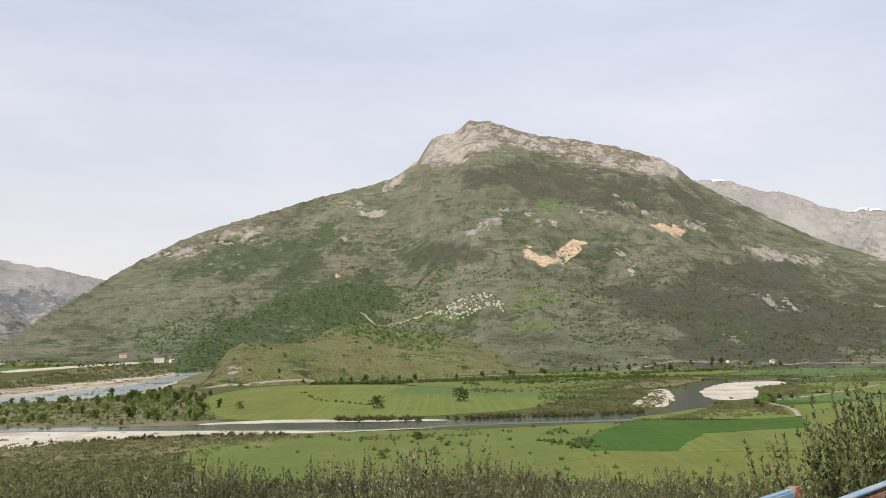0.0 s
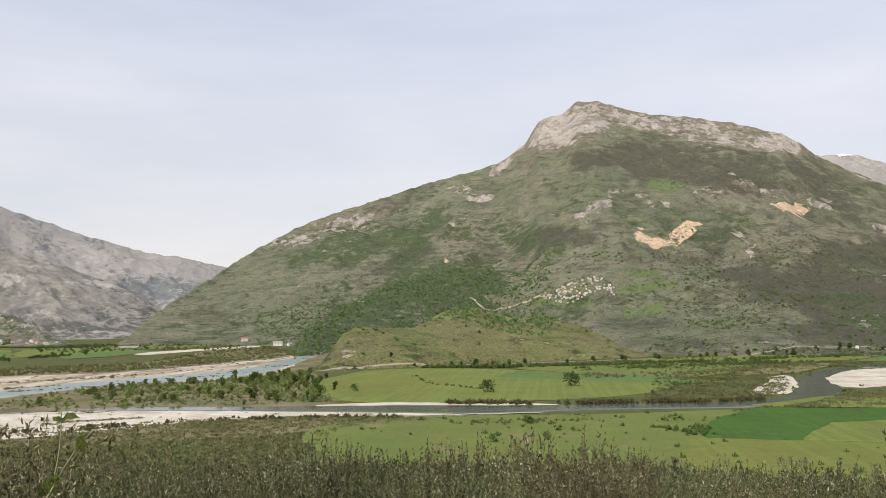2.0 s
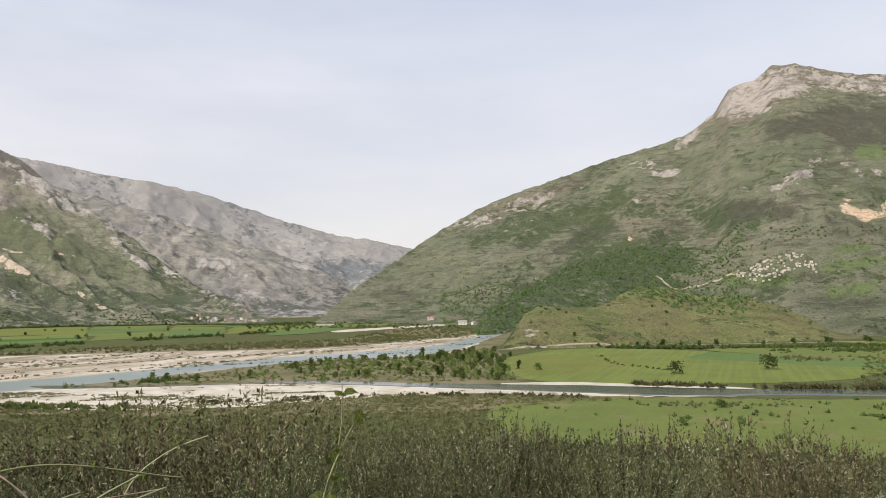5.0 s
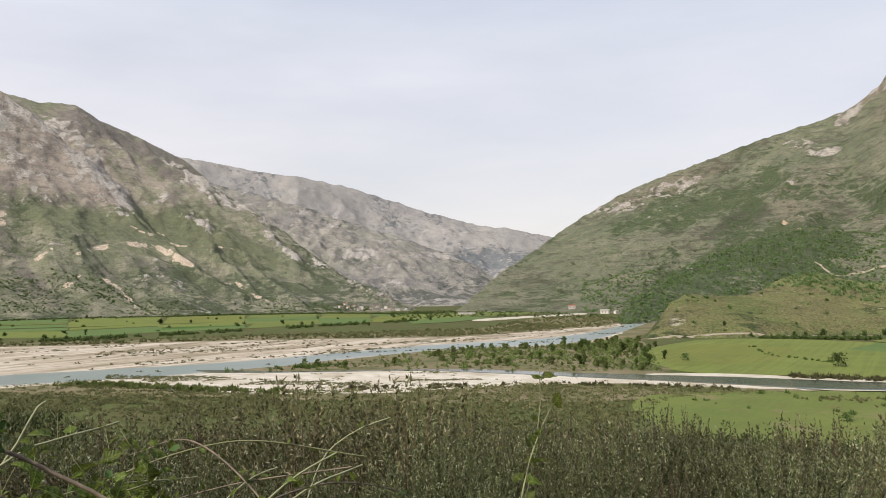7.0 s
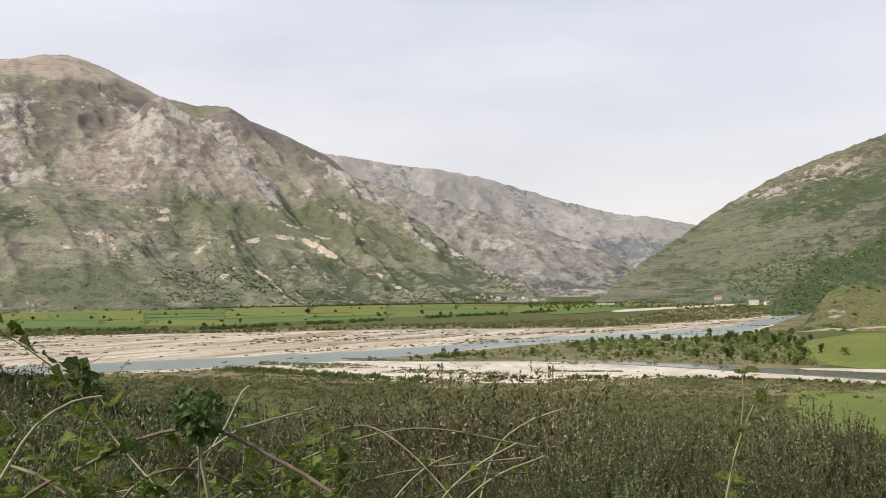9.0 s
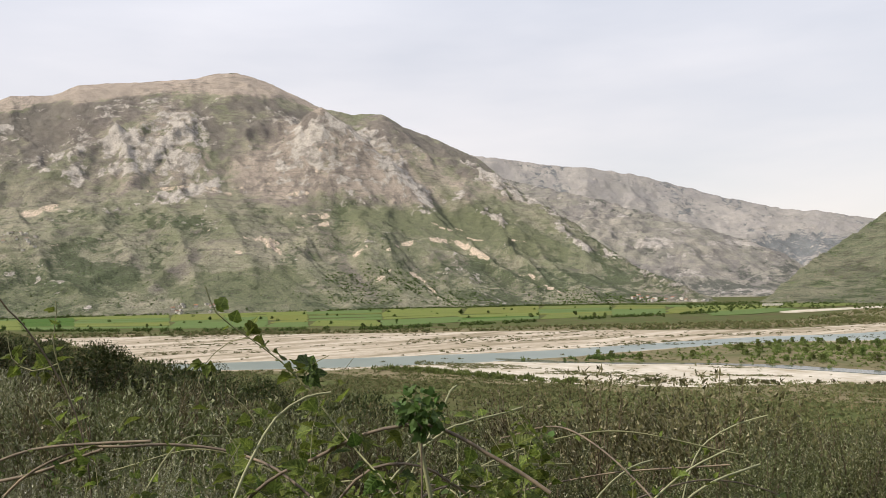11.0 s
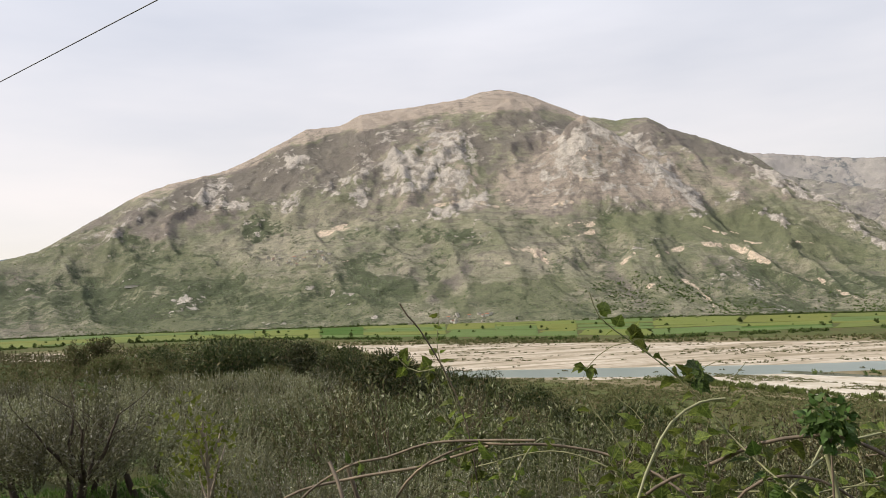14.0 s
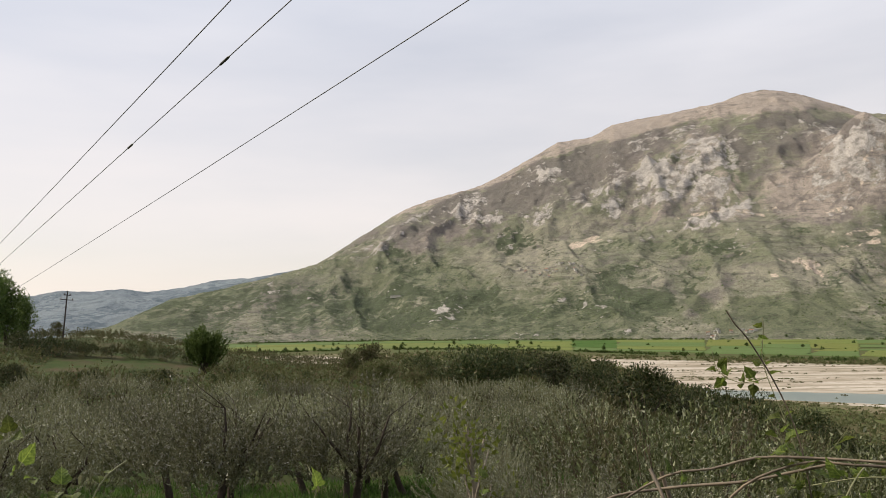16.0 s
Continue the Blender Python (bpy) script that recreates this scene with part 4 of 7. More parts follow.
LOOK = {
    "ground": (M_PLAIN, "rough green and brown pasture of the river plain", "ground"),
    "hillside": (M_HILLSIDE, "grassy hillside with bare earth between the olives", "ground"),
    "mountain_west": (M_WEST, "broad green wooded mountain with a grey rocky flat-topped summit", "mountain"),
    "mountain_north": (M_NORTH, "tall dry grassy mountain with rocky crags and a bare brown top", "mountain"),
    "rock_spur": (M_NORTH, "steep grey limestone spur on the face of the mountain", "mountain spur"),
    "gorge_wall": (M_GORGE, "grey limestone wall of the river gorge", "cliff"),
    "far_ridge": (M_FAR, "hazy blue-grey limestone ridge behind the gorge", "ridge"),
    "back_mountain": (M_FAR, "grey mountain range paled by painted haze, with patches of snow", "mountain"),
    "distant_hills": (M_HAZE, "low wooded hills at the end of the valley, tinted blue for haze", "hills"),
    "green_spur": (M_WEST, "dark green wooded spur below the mountain", "foothill"),
    "meadow_knoll": (M_KNOLL, "grassy yellow-green foothill with scattered shrubs", "foothill"),
}
for _name, (_mat, _label, _cat) in LOOK.items():
    LAND[_name].data.materials.append(_mat)
    tagged(LAND[_name], _label, _cat, kind="structure")

# ---- helpers for things ----
def part(name, me, mat, parent, label=""):
    """One mesh object under a thing or under a part."""
    ob = new(name, me)
    if not me.materials:
        me.materials.append(mat)
    ob.parent = parent
    if label:
        ob["label"] = label
    return ob


def bm_mesh(name, bm, mat=None, smooth_faces=False):
    me = bpy.data.meshes.new(name)
    bm.to_mesh(me)
    bm.free()
    if smooth_faces:
        me.polygons.foreach_set("use_smooth", np.full(len(me.polygons), True))
    if mat:
        me.materials.append(mat)
    return me


def rounded(points, step, closed=True):
    """A Catmull-Rom line through plan points, sampled every step metres."""
    p = np.array(points, float)
    n = len(p)
    out = []
    for i in range(n if closed else n - 1):
        if closed:
            a, b, c, d = p[(i - 1) % n], p[i], p[(i + 1) % n], p[(i + 2) % n]
        else:
            a, b, c, d = p[max(i - 1, 0)], p[i], p[i + 1], p[min(i + 2, n - 1)]
        k = max(2, int(np.linalg.norm(c - b) / step))
        for t in np.arange(k) / k:
            out.append(0.5 * (2 * b + (c - a) * t + (2 * a - 5 * b + 4 * c - d) * t * t + (3 * b - a - 3 * c + d) * t ** 3))
    if not closed:
        out.append(p[-1])
    return np.array(out)


def patch(name, points, lift, mat, label, category, ragged=3.0, step=7.0, skirt=0.6, kind="structure", sharp=False):
    """A piece of the plain's surface with an uneven edge and a low bank round it."""
    line = np.array(points, float)
    if sharp:
        line = np.concatenate([np.linspace(line[i], line[(i + 1) % len(line)], max(2, int(np.linalg.norm(line[(i + 1) % len(line)] - line[i]) / step)), endpoint=False) for i in range(len(line))])
    else:
        line = rounded(points, step)
    nx = fbm(line[:, 0] / 14, line[:, 1] / 14, 4, len(name)) * 2 * ragged
    ny = fbm(line[:, 0] / 14 + 50, line[:, 1] / 14, 4, len(name) + 3) * 2 * ragged
    line = line + np.stack([nx, ny], 1)
    z = PLAIN_Z + lift
    bm = bmesh.new()
    top = [bm.verts.new((x, y, z)) for x, y in line]
    out = np.stack([np.roll(line[:, 1], -1) - np.roll(line[:, 1], 1), np.roll(line[:, 0], 1) - np.roll(line[:, 0], -1)], 1)
    out /= np.linalg.norm(out, axis=1)[:, None] + 1e-9
    if np.sum(line[:, 0] * np.roll(line[:, 1], -1) - np.roll(line[:, 0], -1) * line[:, 1]) < 0:
        out = -out
    low = [bm.verts.new((x, y, z - skirt)) for x, y in line + out * 4.0 * skirt]
    f = bm.faces.new(top)
    f.normal_update()
    if f.normal.z < 0:
        f.normal_flip()
    for i in range(len(top)):
        bm.faces.new((top[i - 1], top[i], low[i], low[i - 1]))
    bmesh.ops.triangulate(bm, faces=[f])
    ob = new(name, bm_mesh(name, bm, mat))
    return tagged(ob, label, category, kind=kind)


def inside(poly, x, y):
    poly = np.array(poly, float)
    r = np.zeros(np.shape(x), bool)
    for (x0, y0), (x1, y1) in zip(poly, np.roll(poly, -1, 0)):
        c = (y0 > y) != (y1 > y)
        with np.errstate(divide="ignore", invalid="ignore"):
            r ^= c & (x < (x1 - x0) * (y - y0) / (y1 - y0 + 1e-12) + x0)
    return r


def scatter_in(poly, count, rng, density=None):
    p = np.array(poly, float)
    lo, hi = p.min(0), p.max(0)
    out = []
    while len(out) < count:
        q = rng.uniform(lo, hi, (count * 2, 2))
        q = q[inside(p, q[:, 0], q[:, 1])]
        if density is not None:
            q = q[rng.uniform(0, 1, len(q)) < density(q[:, 0], q[:, 1])]
        if len(q) == 0:
            break
        out.extend(q.tolist())
    return np.array(out[:count])


def bearing(az, d):
    a = radians(az)
    return (-math.sin(a) * d, math.cos(a) * d)


# ---- the river, its gravel and the islands ----
GRAVEL_BED = [(-1304, -245), (-1188, -44), (-1127, 139), (-1048, 276), (-953, 396), (-779, 575), (-696, 677), (-587, 770), (-485, 860), (-437, 1060), (-412, 1170), (-420, 1290), (-385, 1280),
              (-350, 1080), (-310, 880), (-326, 765), (-397, 690), (-425, 554), (-440, 468), (-458, 391), (-480, 330), (-513, 270), (-571, 220), (-650, 120), (-760, 0), (-900, -180), (-1100, -340)]
ISLAND = [(-470, 400), (-432, 480), (-418, 560), (-388, 680), (-325, 756), (-300, 850), (-285, 905), (-225, 760), (-160, 575), (-240, 530), (-300, 515), (-345, 500), (-420, 440)]
WHITE_BAR = [(-505, 372), (-440, 425), (-380, 452), (-327, 492), (-273, 505), (-139, 512), (-47, 512), (-5, 530), (-30, 522), (-97, 500), (-162, 490), (-210, 458), (-236, 432), (-262, 394), (-303, 364), (-343, 347), (-401, 338), (-470, 341)]
patch("silt_bank", [(-1350, -200), (-1200, 190), (-1090, 330), (-990, 450), (-820, 640), (-720, 780), (-620, 900), (-560, 1060), (-620, 1350), (-640, 1480), (-430, 1500), (-330, 1240), (-285, 900), (-160, 575), (-60, 500), (-200, 380), (-420, 290), (-700, 30), (-1100, -380)],
      0.30, M_SILT, "brown silt with scrub beside the river", "river bank", 6.0)
patch("gravel_bed", GRAVEL_BED, 0.40, M_BED, "wide bed of pale river gravel", "gravel bar", 5.0)
patch("gravel_bar", WHITE_BAR, 0.42, M_GRAVEL, "bright white gravel bar along the near channel", "gravel bar", 4.0)
patch("gravel_bar", [(-165, 548), (-140, 566), (-100, 578), (-60, 576), (-10, 580), (0, 572), (-60, 562), (-110, 554)], 0.44, M_GRAVEL, "thin sandy bar along the field edge", "gravel bar", 1.5)
BEND_BAR = [(280, 870), (254, 775), (272, 752), (310, 800), (360, 925), (420, 985), (418, 1030), (345, 985)]
BEND_BAR_WEST = [(158, 676), (184, 684), (206, 730), (228, 800), (242, 885), (218, 860), (203, 800), (178, 735)]
patch("gravel_bar", BEND_BAR, 0.60, M_GRAVEL, "white gravel bar inside the river bend", "gravel bar", 4.0)
patch("gravel_bar", BEND_BAR_WEST, 0.60, M_GRAVEL, "white gravel bar beside the river bend", "gravel bar", 4.0)
patch("gravel_bar", [bearing(28.6, 1500), bearing(27, 1560), bearing(23, 1720), bearing(21, 1820), bearing(21, 1730), bearing(24, 1600), bearing(28, 1440)], 0.40, M_GRAVEL, "pale gravel bar near the mouth of the gorge", "gravel bar", 4.0)
patch("river", [(-730, 130), (-638, 218), (-592, 290), (-548, 378), (-505, 458), (-486, 520), (-470, 600), (-448, 700), (-428, 760), (-384, 850), (-372, 996), (-396, 1220), (-420, 1330), (-440, 1420),
                (-400, 1420), (-372, 1220), (-335, 996), (-322, 860), (-336, 775), (-372, 726), (-402, 672), (-428, 554), (-438, 468), (-457, 400), (-489, 335), (-532, 268), (-590, 196), (-680, 90)],
      0.50, M_WATER, "turquoise-grey shallow river in the gravel", "river", 3.0)
patch("river", [(-470, 425), (-410, 447), (-380, 462), (-327, 503), (-281, 524), (-244, 528), (-157, 545), (-102, 557), (-52, 562), (-1, 571), (47, 586), (111, 602), (152, 622), (184, 660), (200, 708), (228, 800), (268, 900), (330, 1010), (400, 1068), (520, 1130),
                (560, 1150), (430, 1060), (370, 1030), (330, 965), (292, 890), (262, 800), (236, 708), (180, 610), (126, 576), (44, 556), (2, 541), (-47, 520), (-139, 518), (-273, 506), (-327, 491), (-385, 450), (-440, 418)],
      0.54, M_WATER_DARK, "narrow grey-green side channel of the river", "river", 1.6)
patch("river_island", ISLAND, 0.47, M_SILT, "scrubby river island with young trees", "river island", 4.0)

# ---- fields on the plain ----
FIELDS = [
    ("light", [(-222, 730), (-200, 925), (-60, 950), (98, 806), (79, 684), (6, 616), (-59, 596), (-150, 584)], "large light green meadow beside the river"),
    ("yellow", [(-205, 735), (-195, 840), (-120, 850), (-95, 720), (-130, 640), (-165, 620)], "meadow with yellow flowers"),
    ("bright", [(-60, 830), (-40, 930), (110, 860), (160, 790), (100, 770)], "strip of bright green crop"),
    ("olive", [(-130, 440), (-57, 502), (42, 526), (120, 555), (92, 500), (76, 432), (90, 380), (40, 325), (-60, 320), (-110, 370)], "grazed green pasture with scattered shrubs"),
    ("wheat", [(79, 431), (97, 508), (138, 574), (190, 574), (160, 500), (122, 428)], "dark green field of young wheat"),
    ("wheat", [(163, 505), (193, 574), (222, 578), (262, 596), (248, 535)], "dark green field of young wheat"),
    ("light", [(124, 428), (162, 498), (245, 530), (228, 470), (190, 428)], "lighter green strip of grass"),
    ("yellow", [(74, 424), (120, 423), (190, 424), (226, 460), (232, 440), (190, 398), (70, 400)], "yellow-green flowering margin of a field"),
    ("yellow", [(62, 330), (70, 396), (190, 394), (236, 436), (330, 440), (280, 330), (150, 290)], "yellow-green meadow at the foot of the slope"),
    ("light", [(266, 600), (300, 690), (420, 712), (420, 560), (330, 446), (240, 446), (252, 530)], "light green pasture beyond the wheat"),
    ("wheat", [(276, 706), (315, 800), (400, 815), (350, 712)], "small dark green field beside the bend"),
    ("light", [(140, 584), (165, 612), (214, 662), (262, 668), (266, 606), (222, 586)], "pale green field beside the track"),
    ("bright", [(300, 742), (335, 800), (430, 840), (440, 740), (370, 720)], "small bright green field"),
    ("light", [(380, 860), (440, 980), (560, 1020), (600, 880), (480, 830)], "light green meadow"),
    ("yellow", [(120, 1180), (210, 1240), (330, 1330), (480, 1330), (400, 1200), (220, 1130)], "pale green meadow below the road"),
    ("bright", [(420, 1190), (520, 1340), (760, 1380), (760, 1250), (560, 1150)], "long bright green field at the foot of the mountain"),
    ("olive", [(-40, 960), (20, 1040), (160, 1120), (240, 1040), (160, 880), (110, 860)], "rough olive-green pasture"),
    ("bright", [bearing(33, 1330), bearing(33.5, 1480), bearing(29, 1640), bearing(27.5, 1560), bearing(30.5, 1380)], "green field near the mouth of the gorge"),
    ("light", [bearing(33, 1500), bearing(33.5, 1760), bearing(29.5, 1800), bearing(29, 1660)], "pale green field near the mouth of the gorge"),
    ("olive", [bearing(28.6, 1670), bearing(29, 1900), bearing(24.5, 1850), bearing(25, 1740)], "rough pasture at the mouth of the gorge"),
    ("fallow", [(190, 880), (260, 1040), (360, 1120), (330, 1040), (262, 930)], "brown fallow ground beside the bend"),
]
for k_, (kind_, pts, lab) in enumerate(FIELDS):
    patch("field", pts, 0.58 + 0.02 * k_, M_FIELD[kind_], lab, "field", 2.5, 6.0, 0.5, sharp=kind_ in ("wheat", "bright", "fallow") or "strip" in lab)

FIELD_INNER = ([30, 36, 45, 55, 65, 75, 85, 92, 104], [1500, 1350, 1180, 1060, 1090, 1230, 1420, 1490, 1470])
FIELD_OUTER = ([30, 40, 60, 80, 90, 104], [1760, 1900, 1830, 1870, 1990, 2040])
_rng = np.random.default_rng(7)
_az = 31.0
while _az < 103:
    _w = _rng.uniform(2.6, 6.5)
    _cuts = np.sort(np.concatenate([[0.12, 1.0], _rng.uniform(0.2, 0.95, _rng.integers(3, 7))]))
    for c0, c1 in zip(_cuts[:-1], _cuts[1:]):
        if c1 - c0 < 0.05:
            continue
        ring = []
        for a, c in ((_az + 0.1, c0), (_az + _w - 0.1, c0), (_az + _w - 0.1 + _rng.uniform(-0.6, 0.6), c1 - 0.012), (_az + 0.1, c1 - 0.012)):
            i_, o_ = np.interp(a, *FIELD_INNER), np.interp(a, *FIELD_OUTER)
            ring.append(bearing(a, i_ + (o_ - i_) * (c + _rng.uniform(-0.035, 0.035))))
        k_ = _rng.choice(["bright", "bright", "light", "wheat", "olive", "bright", "bright", "light", "yellow", "bright"])
        lab = {"bright": "bright green crop field across the river", "light": "light green meadow across the river", "wheat": "dark green wheat field across the river",
               "olive": "grazed pasture across the river", "fallow": "brown fallow field across the river", "yellow": "yellow-green meadow across the river"}[str(k_)]
        patch("field", ring, 0.55 + 0.02 * (len(ring) + int(c0 * 40) % 7), M_FIELD[str(k_)], lab, "field", 3.0, 18.0, 0.5, sharp=True)
    _az += _w


def ribbon(name, points, width, mat, label, category, lift=0.5, step=8.0, ground=None):
    """A track laid on the land."""
    line = rounded(points, step, closed=False)
    t = np.gradient(line, axis=0)
    t /= np.linalg.norm(t, axis=1)[:, None] + 1e-9
    nrm = np.stack([-t[:, 1], t[:, 0]], 1)
    w = width * (0.34 + 0.25 * fbm(line[:, 0] / 20, line[:, 1] / 20, 3, 4))
    a, b = line + nrm * w[:, None], line - nrm * w[:, None]
    za, zb = ((land(q[:, 0].copy(), q[:, 1].copy())[0] if ground is None else np.full(len(q), ground)) + lift for q in (a, b))
    n = len(line)
    co = np.concatenate([np.c_[a, za], np.c_[b, zb], np.c_[a, za - 1.5], np.c_[b, zb - 1.5]])
    i = np.arange(n - 1)
    q = np.concatenate([np.stack([i, i + 1, n + i + 1, n + i], 1), np.stack([i, i + 1, 2 * n + i + 1, 2 * n + i], 1), np.stack([n + i, n + i + 1, 3 * n + i + 1, 3 * n + i], 1)])
    ob = new(name, mesh_from(name, co, q, False))
    ob.data.materials.append(mat)
    return tagged(ob, label, category, kind="structure")


ribbon("road", [(-290, 880), (-240, 940), (-133, 1035), (-63, 1073), (12, 1127), (100, 1190), (190, 1253), (327, 1348), (520, 1420), (800, 1440)], 4.6, M_DIRT, "pale road along the foot of the hill", "road")
ribbon("track", [(262, 596), (284, 660), (290, 720), (330, 760), (420, 850), (520, 960)], 6, M_DIRT, "pale dirt track between the fields", "track", 0.9, ground=PLAIN_Z)

# ---- plants: leaves are real blades, stems are tapered tubes ----
def leaf_mat(name, c1, c2, back=0.35, rough=0.6, dry=None, gloss=0.15, veins=False):
    m, n, l, b = nodes_of(name)
    geo = n.new("ShaderNodeNewGeometry")
    info = n.new("ShaderNodeObjectInfo")
    col = mixc(n, l, geo.outputs["Random Per Island"], c1, c2)
    if dry:
        col = mixc(n, l, span(n, l, geo.outputs["Random Per Island"], 0.86, 0.88), col, dry)
    if veins:
        v = obj_coord(n)
        sep = n.new("ShaderNodeSeparateXYZ")
        l.new(v, sep.inputs[0])
        off = math_node(n, l, "ABSOLUTE", sep.outputs["Y"], 0)
        rib = math_node(n, l, "SINE", math_node(n, l, "MULTIPLY", math_node(n, l, "SUBTRACT", sep.outputs["X"], math_node(n, l, "MULTIPLY", off, 0.8)), 34.0), 0)
        blotch = noise_node(n, l, 5.0, 4, 0.6, v)
        col = mixc(n, l, span(n, l, blotch, 0.42, 0.64, 0, 0.75), col, tuple(q * 0.45 for q in c1))
        pale = tuple(min(1.0, q * 1.5) for q in c2)
        col = mixc(n, l, span(n, l, rib, 0.8, 1.0, 0, 0.35), col, pale)
        col = mixc(n, l, span(n, l, off, 0.012, 0.035, 0.6, 0), col, pale)
        bump(n, l, b, rib, 0.25, 0.02)
    hsv = n.new("ShaderNodeHueSaturation")
    l.new(span(n, l, info.outputs["Random"], 0, 1, 0.66, 1.34), hsv.inputs["Value"])
    l.new(span(n, l, info.outputs["Random"], 0, 1, 0.485, 0.51), hsv.inputs["Hue"])
    l.new(col, hsv.inputs["Color"])
    l.new(hsv.outputs[0], b.inputs["Base Color"])
    b.inputs["Roughness"].default_value = rough
    b.inputs["Specular IOR Level"].default_value = gloss
    tr = n.new("ShaderNodeBsdfTranslucent")
    l.new(hsv.outputs[0], tr.inputs["Color"])
    mx = n.new("ShaderNodeMixShader")
    mx.inputs[0].default_value = back
    l.new(b.outputs[0], mx.inputs[1])
    l.new(tr.outputs[0], mx.inputs[2])
    out = [q for q in n if q.bl_idname == "ShaderNodeOutputMaterial"][0]
    l.new(mx.outputs[0], out.inputs["Surface"])
    return m


M_OLIVE = leaf_mat("olive_leaf", (0.048, 0.058, 0.019), (0.152, 0.165, 0.070), 0.2, 0.45, (0.275, 0.28, 0.17), 0.25)
M_OLIVE_DARK = leaf_mat("dark_olive_leaf", (0.032, 0.042, 0.014), (0.115, 0.125, 0.052), 0.12, 0.5, (0.14, 0.11, 0.06))
M_OLIVE_DRY = leaf_mat("dry_olive_leaf", (0.055, 0.052, 0.022), (0.150, 0.135, 0.066), 0.2, 0.5, (0.25, 0.225, 0.14), 0.2)
M_OLIVE_GREY = leaf_mat("olive_leaf_silver", (0.098, 0.103, 0.048), (0.272, 0.270, 0.150), 0.22, 0.45, (0.40, 0.39, 0.31), 0.3)
M_DARKLEAF = leaf_mat("evergreen_leaf", (0.022, 0.032, 0.011), (0.080, 0.094, 0.032), 0.1, 0.55, (0.12, 0.10, 0.05))
M_TREELEAF = leaf_mat("broad_leaf", (0.055, 0.085, 0.024), (0.11, 0.15, 0.04), 0.3, 0.6)
M_POPLAR = leaf_mat("poplar_leaf", (0.060, 0.095, 0.026), (0.12, 0.165, 0.045), 0.35, 0.55)
M_WOODS = leaf_mat("woodland_leaf", (0.085, 0.125, 0.045), (0.125, 0.175, 0.065), 0.3, 0.7)
M_WILLOW = leaf_mat("willow_leaf", (0.105, 0.142, 0.042), (0.195, 0.232, 0.076), 0.38, 0.6)
M_SCRUB = leaf_mat("scrub_leaf", (0.076, 0.088, 0.033), (0.150, 0.146, 0.066), 0.25, 0.7, (0.16, 0.122, 0.070))
M_GREENSCRUB = leaf_mat("green_shrub_leaf", (0.045, 0.075, 0.020), (0.095, 0.125, 0.035), 0.25, 0.7)
M_GRASS = leaf_mat("grass_blade", (0.045, 0.10, 0.020), (0.095, 0.155, 0.035), 0.35, 0.6)
M_BARK = simple("olive_bark", (0.085, 0.066, 0.05), (0.045, 0.036, 0.03), 9, 0.95, 0.02)
M_TWIG = simple("brown_twigs", (0.135, 0.105, 0.070), (0.085, 0.065, 0.045), 12, 0.9)


def unit(v):
    return v / (np.linalg.norm(v, axis=-1, keepdims=True) + 1e-9)


def blades(pos, way, side, length, width, fold=0.0):
    """Pointed blades, one small face each."""
    length, width = np.broadcast_to(length, len(pos))[:, None], np.broadcast_to(width, len(pos))[:, None]
    up = np.cross(way, side)
    low = pos + way * length * 0.15
    co = np.stack([low + side * width * 0.5 + up * width * fold, pos + way * length, low - side * width * 0.5], 1).reshape(-1, 3)
    return co, np.arange(len(pos) * 3).reshape(-1, 3)


def tube(line, radii, sides=5, seed=0):
    """A tapered tube along a line of 3D points; returns points and quads."""
    line = np.array(line, float)
    t = unit(np.gradient(line, axis=0))
    ref = np.where(np.abs(t[:, 2:3]) > 0.9, np.array([[1.0, 0, 0]]), np.array([[0, 0, 1.0]]))
    u = unit(np.cross(t, ref))
    v = np.cross(t, u)
    a = np.arange(sides) * 2 * np.pi / sides
    r = np.broadcast_to(radii, len(line))[:, None, None]
    co = line[:, None, :] + r * (np.cos(a)[None, :, None] * u[:, None, :] + np.sin(a)[None, :, None] * v[:, None, :])
    n = len(line)
    q = []
    for i in range(n - 1):
        for k in range(sides):
            q.append((i * sides + k, i * sides + (k + 1) % sides, (i + 1) * sides + (k + 1) % sides, (i + 1) * sides + k))
    return co.reshape(-1, 3), np.array(q)


def join(pieces):
    co, qs, off = [], [], 0
    for c, q in pieces:
        co.append(c)
        qs.append(q + off)
        off += len(c)
    return np.concatenate(co), np.concatenate(qs)


def rand_dirs(rng, n, up=0.0):
    v = rng.normal(0, 1, (n, 3))
    v[:, 2] += up
    return unit(v)


def bent(start, way, length, rng, n=5, wander=0.25, lift=0.15):
    pts, p, w = [np.array(start, float)], np.array(start, float), unit(np.array(way, float))
    for _ in range(n - 1):
        w = unit(w + rng.normal(0, wander, 3) + np.array([0, 0, lift]))
        p = p + w * length / (n - 1)
        pts.append(p)
    return np.array(pts)


def leaves_on(line, rng, n, length, width, start=0.2, spread=0.7):
    """Leaves that stand off a shoot, pointing along it."""
    t = rng.uniform(start, 1.0, n) * (len(line) - 1)
    i = np.minimum(t.astype(int), len(line) - 2)
    f = (t - i)[:, None]
    pos = line[i] * (1 - f) + line[i + 1] * f
    way = unit(unit(line[i + 1] - line[i]) + spread * rng.normal(0, 0.75, (n, 3)))
    side = unit(np.cross(way, rng.normal(0, 1, (n, 3))))
    return blades(pos, way, side, length * rng.uniform(0.6, 1.25, n), width * rng.uniform(0.7, 1.3, n), 0.15)


